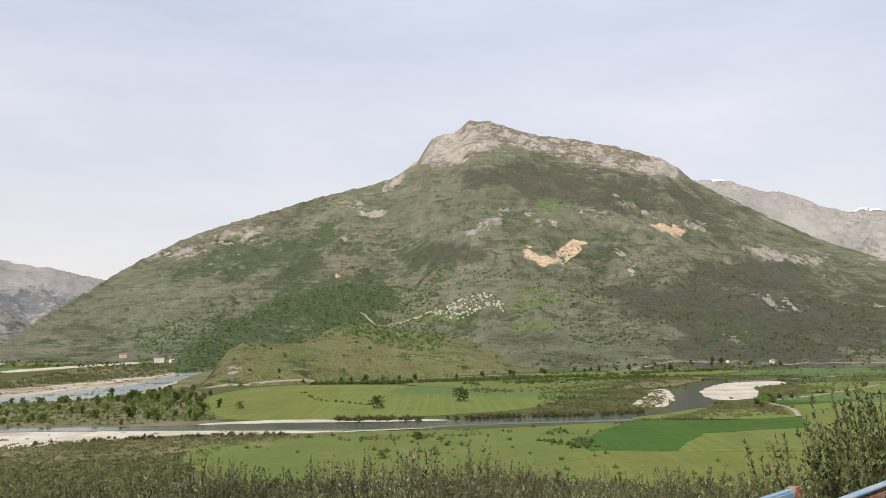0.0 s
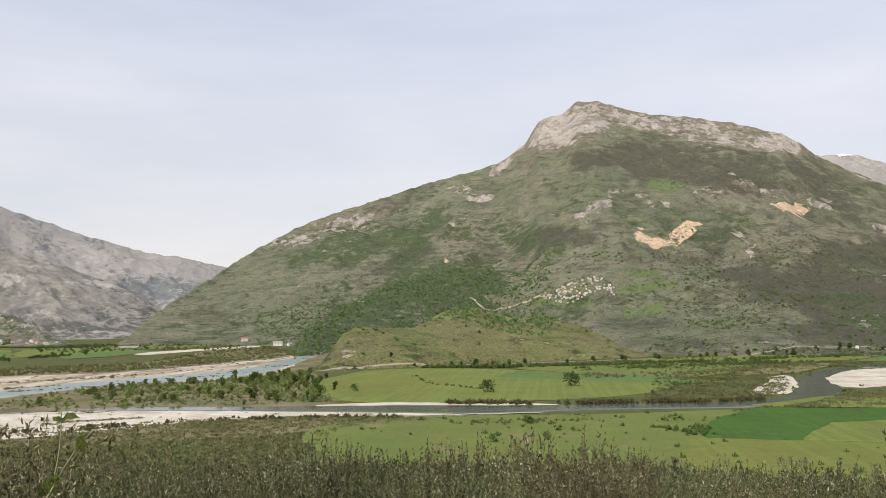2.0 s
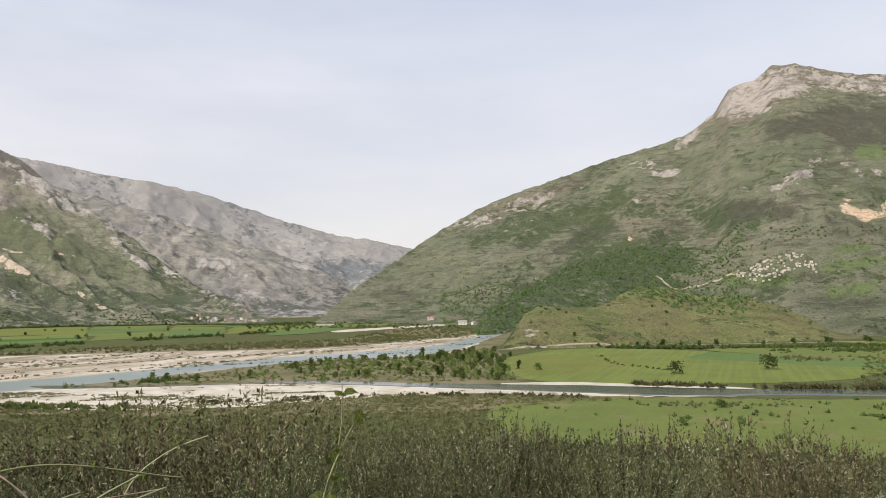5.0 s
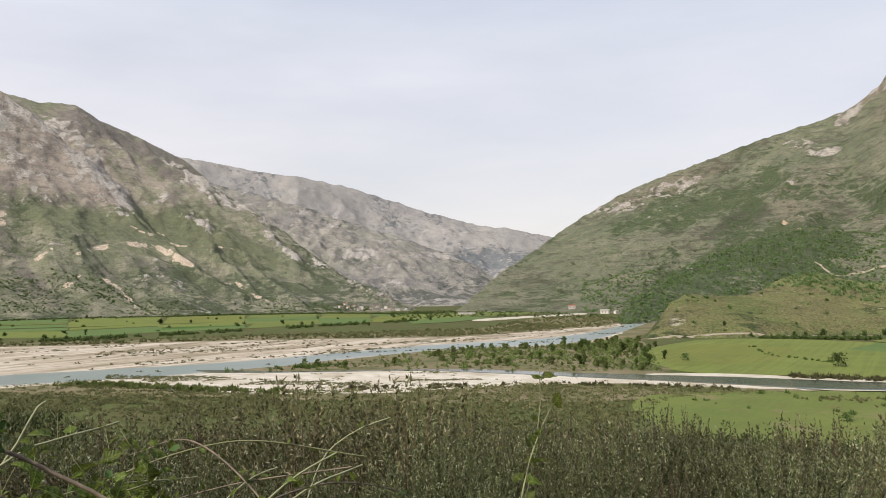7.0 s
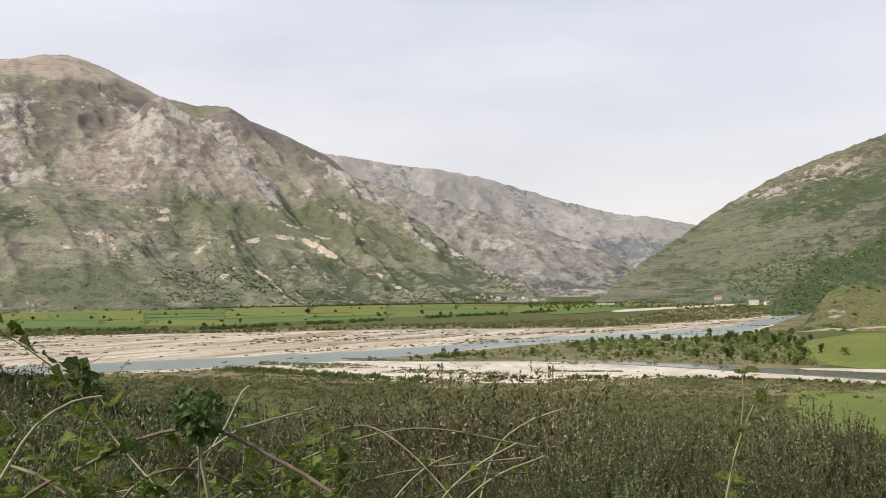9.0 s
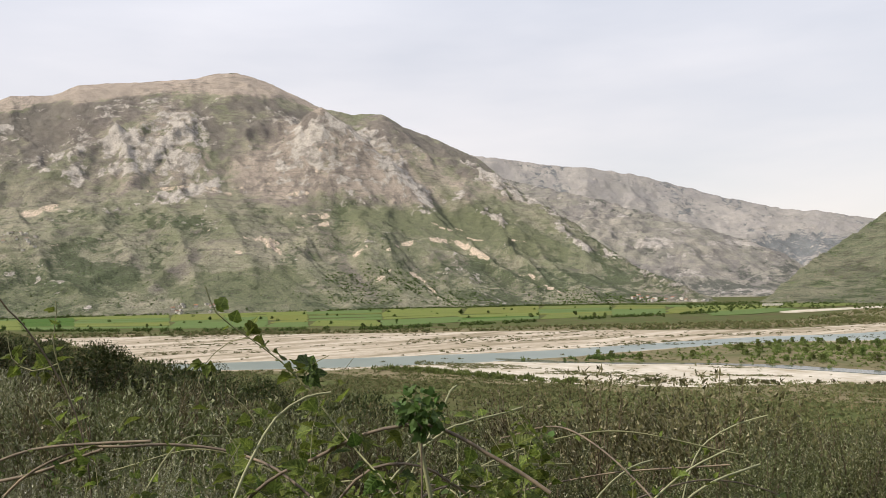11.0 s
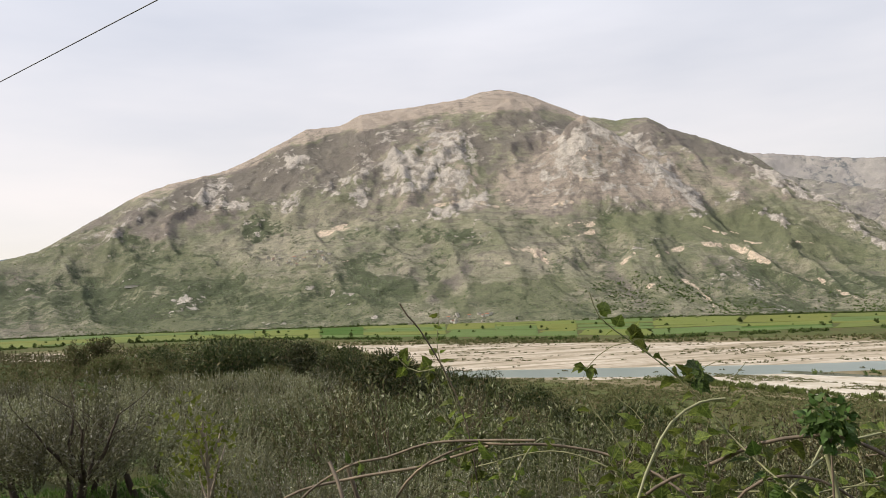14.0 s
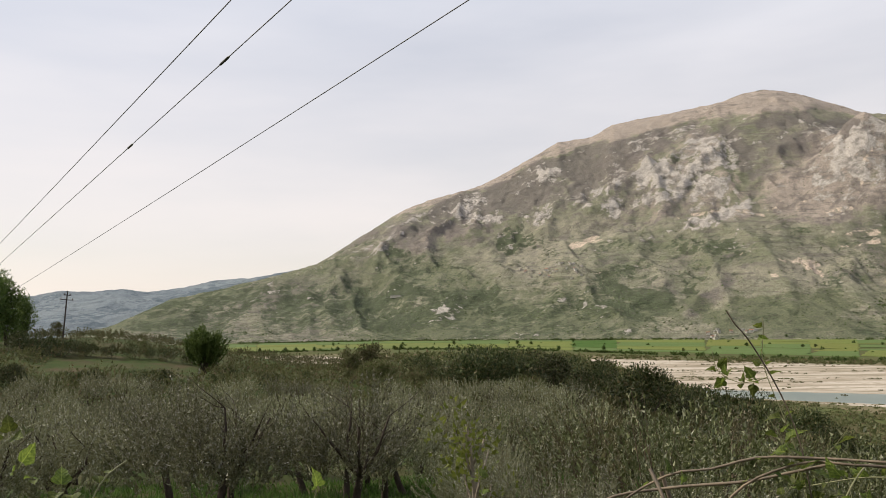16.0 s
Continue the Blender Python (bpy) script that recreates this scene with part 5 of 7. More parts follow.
def shoot_shrub(seed, height, spread, shoots, per, leaf, wide, start=0.4, poke=0.06, fan=0.25, heads_n=9, uneven=0.17):
    """An unpruned shrub: shoots that fan out from the base into a crown of separate heads, thick with narrow leaves at their ends."""
    rng = np.random.default_rng(seed)
    heads = []
    for k in range(heads_n):
        a = 2.4 * k + rng.uniform(-0.5, 0.5)
        r = 0.74 * math.sqrt((k + 0.3) / heads_n)
        heads.append((a, r, rng.uniform(1 - 1.5 * uneven, 1 + 0.5 * uneven), rng.uniform(0.8, 1.15)))
    stems, leaf_p = [], []
    for k in range(shoots):
        a, r, tall, fat = heads[k % heads_n]
        hub = np.array([math.cos(a) * r * spread, math.sin(a) * r * spread, height * tall * (0.70 - 0.30 * r * r)])
        d = rand_dirs(rng, 1, 0.4)[0]
        d[2] = max(d[2], -0.35)
        reach = rng.uniform(0.72, 1.0) * (1.25 if rng.uniform() < poke else 1.0) * fat
        tip = hub + d * np.array([spread * 0.40, spread * 0.40, height * 0.25]) * reach
        foot = np.array([hub[0] * fan, hub[1] * fan, max(0.0, hub[2] * rng.uniform(0.0, 0.6))])
        mid = (foot + tip) / 2 + np.array([hub[0] * 0.18, hub[1] * 0.18, -0.02 * height]) + rng.normal(0, 0.05, 3) * spread
        t = np.linspace(0, 1, 5)[:, None]
        line = foot * (1 - t) ** 2 + 2 * mid * t * (1 - t) + tip * t * t
        if k % 3 == 0:
            stems.append(tube(line[:4] if k % 2 else line, np.linspace(0.016, 0.004, 4 if k % 2 else 5) * (height / 3.4), 3))
        leaf_p.append(leaves_on(line, rng, per, leaf, wide, start, 0.7))
    return join(stems), join(leaf_p)


def orchard_olive(seed, height, per, leaf, wide, twigs=True):
    """A pruned olive tree: short forked trunk, spreading limbs, a loose silver crown."""
    rng = np.random.default_rng(seed)
    wood, leaf_p = [], []
    trunk = bent((0, 0, -0.3), (rng.normal(0, 0.12), rng.normal(0, 0.12), 1), height * 0.30 + 0.3, rng, 5, 0.10, 0.1)
    wood.append(tube(trunk, np.linspace(0.13, 0.085, 5), 8))
    for k in range(rng.integers(4, 6)):
        a = k * 2 * np.pi / 4.6 + rng.uniform(-0.4, 0.4)
        limb = bent(trunk[-1], (math.cos(a), math.sin(a), 0.8), height * 0.42, rng, 5, 0.18, 0.16)
        wood.append(tube(limb, np.linspace(0.055, 0.02, 5), 6))
        for _ in range(4):
            s = limb[rng.integers(1, 5)]
            b = rng.uniform(0, 2 * np.pi)
            br = bent(s, (math.cos(b), math.sin(b), rng.uniform(0.1, 1.0)), height * rng.uniform(0.2, 0.34), rng, 4, 0.22, 0.10)
            wood.append(tube(br, np.linspace(0.013, 0.005, 4), 4))
            for _ in range(4):
                c = br[rng.integers(1, 4)]
                tw = bent(c, rand_dirs(rng, 1, 0.5)[0], height * rng.uniform(0.10, 0.22), rng, 4, 0.25, 0.05)
                if twigs:
                    wood.append(tube(tw, np.linspace(0.007, 0.003, 4), 3))
                leaf_p.append(leaves_on(tw, rng, per, leaf, wide, 0.05, 0.8))
    return join(wood), join(leaf_p)


def dome_bush(seed, height, radius, n, leaf, wide, lumps=9):
    """A dense evergreen bush: lumps of small leaves over a tangle of stems."""
    rng = np.random.default_rng(seed)
    wood, leaf_p = [], []
    for _ in range(lumps):
        a, r = rng.uniform(0, 2 * np.pi), radius * math.sqrt(rng.uniform(0, 1)) * 0.75
        c = np.array([math.cos(a) * r, math.sin(a) * r, height * rng.uniform(0.35, 0.72) * (1.1 - 0.45 * r / radius)])
        line = bent((c[0] * 0.2, c[1] * 0.2, -0.2), c, np.linalg.norm(c), rng, 4, 0.1, 0.0)
        wood.append(tube(line, np.linspace(0.05, 0.02, 4), 4))
        size = rng.uniform(0.75, 1.15)
        ball = np.array([radius * 0.50, radius * 0.50, height * 0.33]) * size
        for k, lo, hi, big in ((int(n / lumps * 0.86), 0.80, 1.06, 1.0), (int(n / lumps * 0.14), 0.35, 0.75, 2.6)):
            d = rand_dirs(rng, k, 0.25)
            pos = c + d * rng.uniform(lo, hi, k)[:, None] * ball
            pos[:, 2] = np.maximum(pos[:, 2], 0.05)
            way = unit(d + rng.normal(0, 0.6, (k, 3)) + np.array([0, 0, 0.5]))
            leaf_p.append(blades(pos, way, unit(np.cross(way, rng.normal(0, 1, (k, 3)))), big * leaf * rng.uniform(0.6, 1.3, k), big * wide * rng.uniform(0.7, 1.3, k), 0.1))
    return join(wood), join(leaf_p)


def crown_tree(seed, height, radius, n, leaf, wide, bole=0.25, slim=1.0, up=0.4, limbs=9, loose=False):
    """A tree with a tapered trunk, rising limbs and a crown of many small leaf clumps with gaps."""
    rng = np.random.default_rng(seed)
    wood, leaf_p = [], []
    trunk = bent((0, 0, -0.5), (0, 0, 1), height * 0.85 + 0.5, rng, 7, 0.05, 0.1)
    wood.append(tube(trunk, np.linspace(0.028 * height, 0.006 * height, 7), 6))
    for k in range(limbs):
        f = bole + (0.95 - bole) * (k + 0.5) / limbs
        i = min(int(f * 6), 5)
        s = trunk[i] + (trunk[i + 1] - trunk[i]) * (f * 6 - i)
        a = k * 2.4 + rng.uniform(-0.4, 0.4)
        reach = radius * (math.sin(math.pi * min(1, (f - bole) / (1 - bole) * 0.85 + 0.2)) ** 0.6) * rng.uniform(0.75, 1.15)
        limb = bent(s, (math.cos(a), math.sin(a), up), reach, rng, 4, 0.15, up * 0.4)
        wood.append(tube(limb, np.linspace(0.010 * height, 0.003 * height, 4), 4))
        per = n // limbs
        m = max(3, per // 26)
        for _ in range(m):
            c = limb[rng.integers(1, 4)] + rng.normal(0, 1, 3) * radius * np.array([0.24, 0.24, 0.20 * slim])
            q = per // m
            d = rand_dirs(rng, q)
            pos = c + d * rng.uniform(0.2, 1.0, q)[:, None] * radius * 0.26
            way = unit(d + rng.normal(0, 0.5, (q, 3)) + np.array([0, 0, up]))
            leaf_p.append(blades(pos, way, unit(np.cross(way, rng.normal(0, 1, (q, 3)))), leaf * rng.uniform(0.6, 1.3, q), wide * rng.uniform(0.7, 1.3, q), 0.1))
    return wood if loose else join(wood), join(leaf_p)


def thing_of(name, wood, leaves, m_wood, m_leaf, label, category, group="", names=("trunk", "crown")):
    """A plant: an Empty at its foot, with its wood and its foliage as parts."""
    root = new(name)
    part(names[0], mesh_from(names[0], *wood), m_wood, root)
    part(names[1], mesh_from(names[1], *leaves, False), m_leaf, root)
    return tagged(root, label, category, group)


def place(proto, spots):
    """Puts the prototype at the first spot and copies at the others; a spot is x, y, turn, scale."""
    for k, (x, y, turn, s) in enumerate(spots):
        m = pose(x, y, land_z(x, y), 0, 0, turn) @ Matrix.Scale(s, 4)
        if k == 0:
            proto.matrix_basis = m
        else:
            o = copy_thing(proto, Matrix.Identity(4))
            o.matrix_basis = m


def mass(name, variants, spots, mats, label, category, z=None):
    """Uncountable growth far off: many small plants in one mesh of kind stuff. variants: (points, quads)."""
    x, y, turn, s, pick = (spots[:, i] for i in range(5))
    h = land(x.copy(), y.copy())[0] if z is None else np.full(len(x), z)
    pieces = []
    for k, (co, q) in enumerate(variants):
        sel = np.where(pick.astype(int) == k)[0]
        if len(sel) == 0:
            continue
        c, sn = np.cos(turn[sel]), np.sin(turn[sel])
        px = co[None, :, 0] * c[:, None] - co[None, :, 1] * sn[:, None]
        py = co[None, :, 0] * sn[:, None] + co[None, :, 1] * c[:, None]
        P = np.stack([px * s[sel, None] + x[sel, None], py * s[sel, None] + y[sel, None], co[None, :, 2] * s[sel, None] + h[sel, None]], 2).reshape(-1, 3)
        Q = (q[None] + (np.arange(len(sel)) * len(co))[:, None, None]).reshape(-1, q.shape[1])
        pieces.append((P, Q))
    co, q = join(pieces)
    ob = new(name, mesh_from(name, co, q, False))
    ob.data.materials.append(mats)
    return tagged(ob, label, category, kind="stuff")


def spots_array(xy, rng, lo, hi, kinds):
    n = len(xy)
    return np.c_[xy, rng.uniform(0, 6.28, n), rng.uniform(lo, hi, n), rng.integers(0, kinds, n)]


# ---- the olive slope below the road ----
rng = np.random.default_rng(21)


def grove_points(d0, d1, a0, a1, gap, seed):
    """Planting spots, jittered, between two distances and two bearings."""
    r = np.random.default_rng(seed)
    out = []
    d = d0
    while d < d1:
        step = gap / d * 57.3
        for a in np.arange(a0 + r.uniform(0, step), a1, step):
            out.append((*bearing(a + r.uniform(-0.35, 0.35) * step, d + r.uniform(-0.4, 0.4) * gap), a, d))
        d += gap * 0.85
    return out


NEAR_SHRUBS = []
for k in range(4):
    w_, l_ = shoot_shrub(100 + k, 3.6, 1.75, 216, 98, 0.060, 0.020, 0.52, 0.0, 0.25, 12)
    NEAR_SHRUBS.append(thing_of("olive_shrub", w_, l_, M_TWIG, M_OLIVE if k < 3 else M_OLIVE_DRY, ("unpruned grey-green olive shrub with upright leafy shoots", "half-dry olive shrub with brownish leaves")[k == 3], "olive shrub", "olive shrubs below the road", ("woody_base", "foliage")))
SILVER_SHRUBS = []
for k in range(2):
    w_, l_ = shoot_shrub(120 + k, 3.5, 1.9, 216, 92, 0.066, 0.021, 0.48, 0.03, 0.25, 12)
    SILVER_SHRUBS.append(thing_of("olive_shrub", w_, l_, M_TWIG, M_OLIVE_GREY, "bushy young olive with silvery leaves and many stems", "olive shrub", "olive shrubs below the road", ("woody_base", "foliage")))
MID_SHRUBS = []
for k in range(3):
    w_, l_ = shoot_shrub(130 + k, 3.8, 2.2, 99, 29, 0.125, 0.048, 0.48, 0.0)
    MID_SHRUBS.append(thing_of("olive_shrub", w_, l_, M_TWIG, M_OLIVE if k < 2 else M_OLIVE_DRY, ("grey-green olive shrub on the slope", "brownish half-dry olive shrub on the slope")[k == 2], "olive shrub", "olive shrubs below the road", ("woody_base", "foliage")))
NEAR_OLIVES = []
for k in range(3):
    w_, l_ = orchard_olive(160 + k, 4.0, 1, 0.11, 0.054, False)
    l_ = shoot_shrub(165 + k, 3.2, 2.5, 231, 80, 0.082, 0.036, 0.30, 0.12, 0.6, 11)[1]
    l_[0][:, 2] += 0.5
    NEAR_OLIVES.append(thing_of("olive_tree", w_, l_, M_BARK, M_OLIVE_GREY, "olive tree with a forked trunk and loose silver crown", "olive tree", "olive trees of the orchard"))
MID_OLIVES = []
for k in range(3):
    w_, l_ = orchard_olive(180 + k, 4.0, 1, 0.22, 0.13, False)
    l_ = shoot_shrub(185 + k, 3.2, 2.4, 90, 26, 0.15, 0.066, 0.5, 0.08, 0.5)[1]
    l_[0][:, 2] += 0.9
    MID_OLIVES.append(thing_of("olive_tree", w_, l_, M_BARK, M_OLIVE_GREY, "silver-grey olive tree in the orchard", "olive tree", "olive trees of the orchard"))

slots = {id(o): [] for o in NEAR_SHRUBS + SILVER_SHRUBS + MID_SHRUBS + NEAR_OLIVES + MID_OLIVES}
for x, y, a, d in grove_points(12.0, 18.2, -34, 87, 2.75, 31):
    o = SILVER_SHRUBS[rng.integers(0, 2)] if a + rng.uniform(-8, 8) > 62 else NEAR_SHRUBS[rng.integers(0, 4)]
    slots[id(o)].append((x, y, rng.uniform(0, 360), rng.uniform(0.70, 1.16) * (0.96 if a > 62 else 1.06 if a < 27 else 1.04)))
for x, y, a, d in grove_points(19.6, 50, -34, 80, 3.6, 32):
    o = MID_SHRUBS[rng.integers(0, 3)]
    slots[id(o)].append((x, y, rng.uniform(0, 360), rng.uniform(0.80, 1.12) * (1.1 if a < 27 else 1.18)))
for a, d, s0 in ((-25.2, 17.5, 1.1), (-28.4, 19, 1.2), (-24.2, 21, 1.1)):
    slots[id(NEAR_SHRUBS[int(d) % 4])].append((*bearing(a, d), a * 40, s0))
for x, y, a, d in grove_points(23.5, 43, 90.5, 122, 4.9, 33):
    o = NEAR_OLIVES[rng.integers(0, 3)]
    slots[id(o)].append((x, y, rng.uniform(0, 360), rng.uniform(1.0, 1.28)))
for x, y, a, d in grove_points(18.5, 44, 79.5, 91, 3.7, 46):
    o = SILVER_SHRUBS[rng.integers(0, 2)] if d < 30 else MID_SHRUBS[rng.integers(0, 3)]
    slots[id(o)].append((x, y, rng.uniform(0, 360), rng.uniform(0.72, 1.02)))
for x, y, a, d in list(grove_points(44, 78, 79, 121, 4.3, 34)) + list(grove_points(38, 44, 79, 89, 4.3, 44)):
    o = MID_OLIVES[rng.integers(0, 3)]
    slots[id(o)].append((x, y, rng.uniform(0, 360), rng.uniform(0.75, 1.05)))
for o in NEAR_SHRUBS + SILVER_SHRUBS + MID_SHRUBS + NEAR_OLIVES + MID_OLIVES:
    place(o, slots[id(o)])

# scrub farther down the slope, uncountable
far_kinds = [shoot_shrub(200 + k, 3.4, 2.8, 14, 11, 0.42, 0.24, 0.4)[1] for k in range(3)]
low_kinds = [shoot_shrub(205 + k, 1.9, 1.9, 14, 8, 0.28, 0.15, 0.35)[1] for k in range(3)]
foot_kinds = [shoot_shrub(210 + k, 3.4, 2.8, 21, 6, 0.55, 0.30)[1] for k in range(3)]
q_ = np.array([(x, y) for x, y, a, d in grove_points(50, 128, -34, 72, 4.8, 35)])
mass("slope_scrub", far_kinds, spots_array(q_, rng, 0.8, 1.2, 3), M_OLIVE, "grey-green scrub lower down the slope", "scrub")
q_ = np.array([(x, y) for x, y, a, d in grove_points(125, 340, -34, 78, 8, 36)])
q_ = q_[fbm(q_[:, 0] / 60, q_[:, 1] / 60, 3, 8) > -0.1]
mass("slope_scrub", foot_kinds, spots_array(q_, rng, 0.7, 1.3, 3), M_GREENSCRUB, "green shrubs at the foot of the slope", "scrub")
FOOT_CLUMPS = [shoot_shrub(260 + k, 2.0, 2.0, 14, 3, 0.50, 0.34)[1] for k in range(4)]
q_ = np.array([(x, y) for x, y, a, d in grove_points(100, 350, 24, 80, 4.3, 38)])
mass("slope_scrub", FOOT_CLUMPS, spots_array(q_, rng, 0.6, 1.2, 4), M_SCRUB, "brown and green scrub between slope and river", "scrub")

q_ = np.array([(x, y) for x, y, a, d in grove_points(116, 360, 66, 92, 4.6, 40)])
mass("slope_scrub", FOOT_CLUMPS, spots_array(q_, rng, 0.6, 1.4, 4), M_SCRUB, "brown and green scrub below the terrace", "scrub")
q_ = np.array([(x, y) for x, y, a, d in grove_points(74, 118, 80, 122, 3.0, 37) if not (105.6 < a < 115.6 and 97 < d)])
mass("terrace_scrub", low_kinds, spots_array(q_, rng, 0.9, 1.5, 3), M_SCRUB, "grey-brown scrub over the terrace", "scrub")
q_ = np.array([(x, y) for x, y, a, d in grove_points(118, 175, 92, 123, 3.2, 39)])
mass("terrace_scrub", low_kinds, spots_array(q_, rng, 0.5, 1.2, 3), M_SCRUB, "low brown scrub behind the grass terrace", "scrub")

# dark evergreen bushes along the edge of the terrace
EVERGREEN = []
for k in range(4):
    w_, l_ = dome_bush(220 + k, 3.9, 2.7, 3800, 0.15, 0.075, 6)
    EVERGREEN.append(thing_of("evergreen_bush", w_, l_, M_BARK, M_DARKLEAF, "dense dark evergreen bush at the terrace edge", "bush", "evergreen bushes", ("woody_base", "foliage")))
b_slots = [[] for _ in EVERGREEN]
for k in range(58):
    a = 57 + 33 * (k / 58) + rng.uniform(-1.2, 1.2)
    d = np.interp(a, [57, 70, 75, 82, 90, 96], [80, 84, 90, 98, 108, 112]) + rng.uniform(-13, 9)
    b_slots[rng.integers(0, 4)].append((*bearing(a, d), rng.uniform(0, 360), rng.choice([0.6, 0.8, 1.0, 1.25, 1.5])))
for a, d, s in ((108.2, 92, 0.62), (109.3, 91, 0.7), (110.5, 76, 0.5), (115.2, 124, 0.9), (112.6, 122, 0.65), (116.5, 121, 1.0), (114.2, 122, 0.8), (113.4, 124, 0.6), (110, 123, 0.55), (111.3, 122, 0.5), (107.6, 121, 0.6), (108.6, 123, 0.5), (106.2, 120, 0.6), (117.6, 60, 0.5), (103.8, 104, 0.5), (112.5, 92, 0.6), (113.8, 90, 0.6), (114.9, 88, 0.5), (116.8, 94, 0.7), (117.9, 92, 0.8), (104.6, 96, 0.45), (101, 100, 0.5), (98.5, 104, 0.5), (106.8, 92, 0.4), (84.5, 72, 0.6)):
    b_slots[rng.integers(0, 4)].append((*bearing(a, d), rng.uniform(0, 360), s))
for o, sl in zip(EVERGREEN, b_slots):
    place(o, sl)
w_, l_ = dome_bush(228, 3.4, 2.4, 3600, 0.19, 0.11, 12)
brown = thing_of("brown_bush", w_, l_, M_BARK, M_SCRUB, "brownish leafy bush between the evergreens", "bush", "brown bushes", ("woody_base", "foliage"))
place(brown, [(*bearing(a, np.interp(a, [57, 70, 75, 82, 90, 96], [76, 80, 86, 94, 104, 108]) + rng.uniform(-10, 4)), rng.uniform(0, 360), rng.uniform(0.6, 1.2)) for a in np.linspace(62, 94, 9) + rng.uniform(-1, 1, 9)])

# lone trees on the terrace
w_, l_ = shoot_shrub(241, 7.4, 3.1, 240, 60, 0.32, 0.17, 0.40, 0.25, 0.10)
place(thing_of("lone_tree", w_, l_, M_BARK, M_TREELEAF, "bushy dark green tree with upright branches on the terrace", "tree"), [(*bearing(105.5, 106), 20, 1.0)])
for (a, d, s, seed) in ((117.3, 140, 1.0, 242), (118.6, 136, 1.1, 243), (116.4, 150, 0.66, 244)):
    w_, l_ = crown_tree(seed, 10.5, 3.6, 6000, 0.45, 0.26, 0.12, 1.6, 0.8, 14)
    place(thing_of("poplar_tree", w_, l_, M_BARK, M_POPLAR, "tall leafy green tree at the edge of the grass terrace", "tree"), [(*bearing(a, d), rng.uniform(0, 360), s)])
for a, d, s in ((94.2, 112, 0.95), (95.6, 110, 0.8), (114.4, 150, 0.5), (109.2, 130, 0.42)):
    w_, l_ = crown_tree(int(250 + a), 5.5, 2.4, 2200, 0.34, 0.2, 0.10, 1.0, 0.6, 10)
    place(thing_of("scrub_oak", w_, l_, M_BARK, M_SCRUB, "small brownish oak among the scrub", "tree"), [(*bearing(a, d), rng.uniform(0, 360), s)])

M_YOUNGLEAF = leaf_mat("sapling_leaf", (0.12, 0.16, 0.03), (0.20, 0.23, 0.05), 0.45, 0.5)
M_PALEBARK = simple("pale_bark", (0.33, 0.28, 0.22), (0.22, 0.18, 0.14), 14, 0.9)
w_, l_ = crown_tree(246, 3.7, 1.1, 520, 0.13, 0.085, 0.25, 1.2, 0.9, 11, loose=True)
young = thing_of("sapling", w_[0], l_, M_PALEBARK, M_YOUNGLEAF, "thin sapling with pale bark and fresh yellow-green leaves", "tree")
for limb_ in w_[1:]:
    part("limb", mesh_from("limb", *limb_), M_PALEBARK, young)
place(young, [(*bearing(88.6, 15.5), 30, 1.0)])

# a big olive by the railing
w_, l_ = shoot_shrub(248, 5.0, 1.45, 460, 120, 0.072, 0.030, 0.30, 0.02, 0.25, 18, 0.05)
BIG = thing_of("olive_bush", w_, l_, M_TWIG, M_OLIVE_DARK, "tall dark olive bush beside the railing", "olive shrub", "", ("woody_base", "foliage"))
place(BIG, [(*bearing(-29.4, 10.3), 0, 1.08)])

# grass under the olives and on the verge
def grass(name, spots, height, label):
    n = len(spots)
    pos = np.c_[spots, land(spots[:, 0].copy(), spots[:, 1].copy())[0] - 0.03]
    way = rand_dirs(rng, n, 2.2)
    co, q = blades(pos, way, unit(np.cross(way, rng.normal(0, 1, (n, 3)))), height * rng.uniform(0.5, 1.3, n), 0.05 * rng.uniform(0.5, 1.2, n), 0.1)
    ob = new(name, mesh_from(name, co, q, False))
    ob.data.materials.append(M_GRASS)
    return tagged(ob, label, "grass", kind="stuff")


g_ = rng.uniform(0, 1, (42000, 2))
ga, gd = -30 + 152 * g_[:, 0], 2.2 + 36 * g_[:, 1] ** 0.8
ga = np.where(g_[:, 1] > 0.35, 76 + 46 * g_[:, 0], ga)
grass("grass", np.c_[-np.sin(np.radians(ga)) * gd, np.cos(np.radians(ga)) * gd], 0.38, "fresh green grass under the olive trees")

# ---- growth on the plain ----
def clump(seed, n, r, h, leaf):
    rr = np.random.default_rng(seed)
    d = rand_dirs(rr, n, 0.3)
    d[:, 2] = np.abs(d[:, 2])
    pos = d * np.array([r, r, h]) * rr.uniform(0.35, 1.0, n)[:, None]
    way = unit(d + rr.normal(0, 0.5, (n, 3)) + np.array([0, 0, 0.4]))
    return blades(pos - way * leaf * 0.5, way, unit(np.cross(way, rr.normal(0, 1, (n, 3)))), leaf * rr.uniform(0.7, 1.3, n), leaf * 0.6 * rr.uniform(0.7, 1.3, n), 0.1)


CLUMPS = [clump(300 + k, 24, 1.3, 1.5, 1.1) for k in range(4)]
LOW_CLUMPS = [clump(310 + k, 14, 1.5, 0.9, 0.9) for k in range(4)]


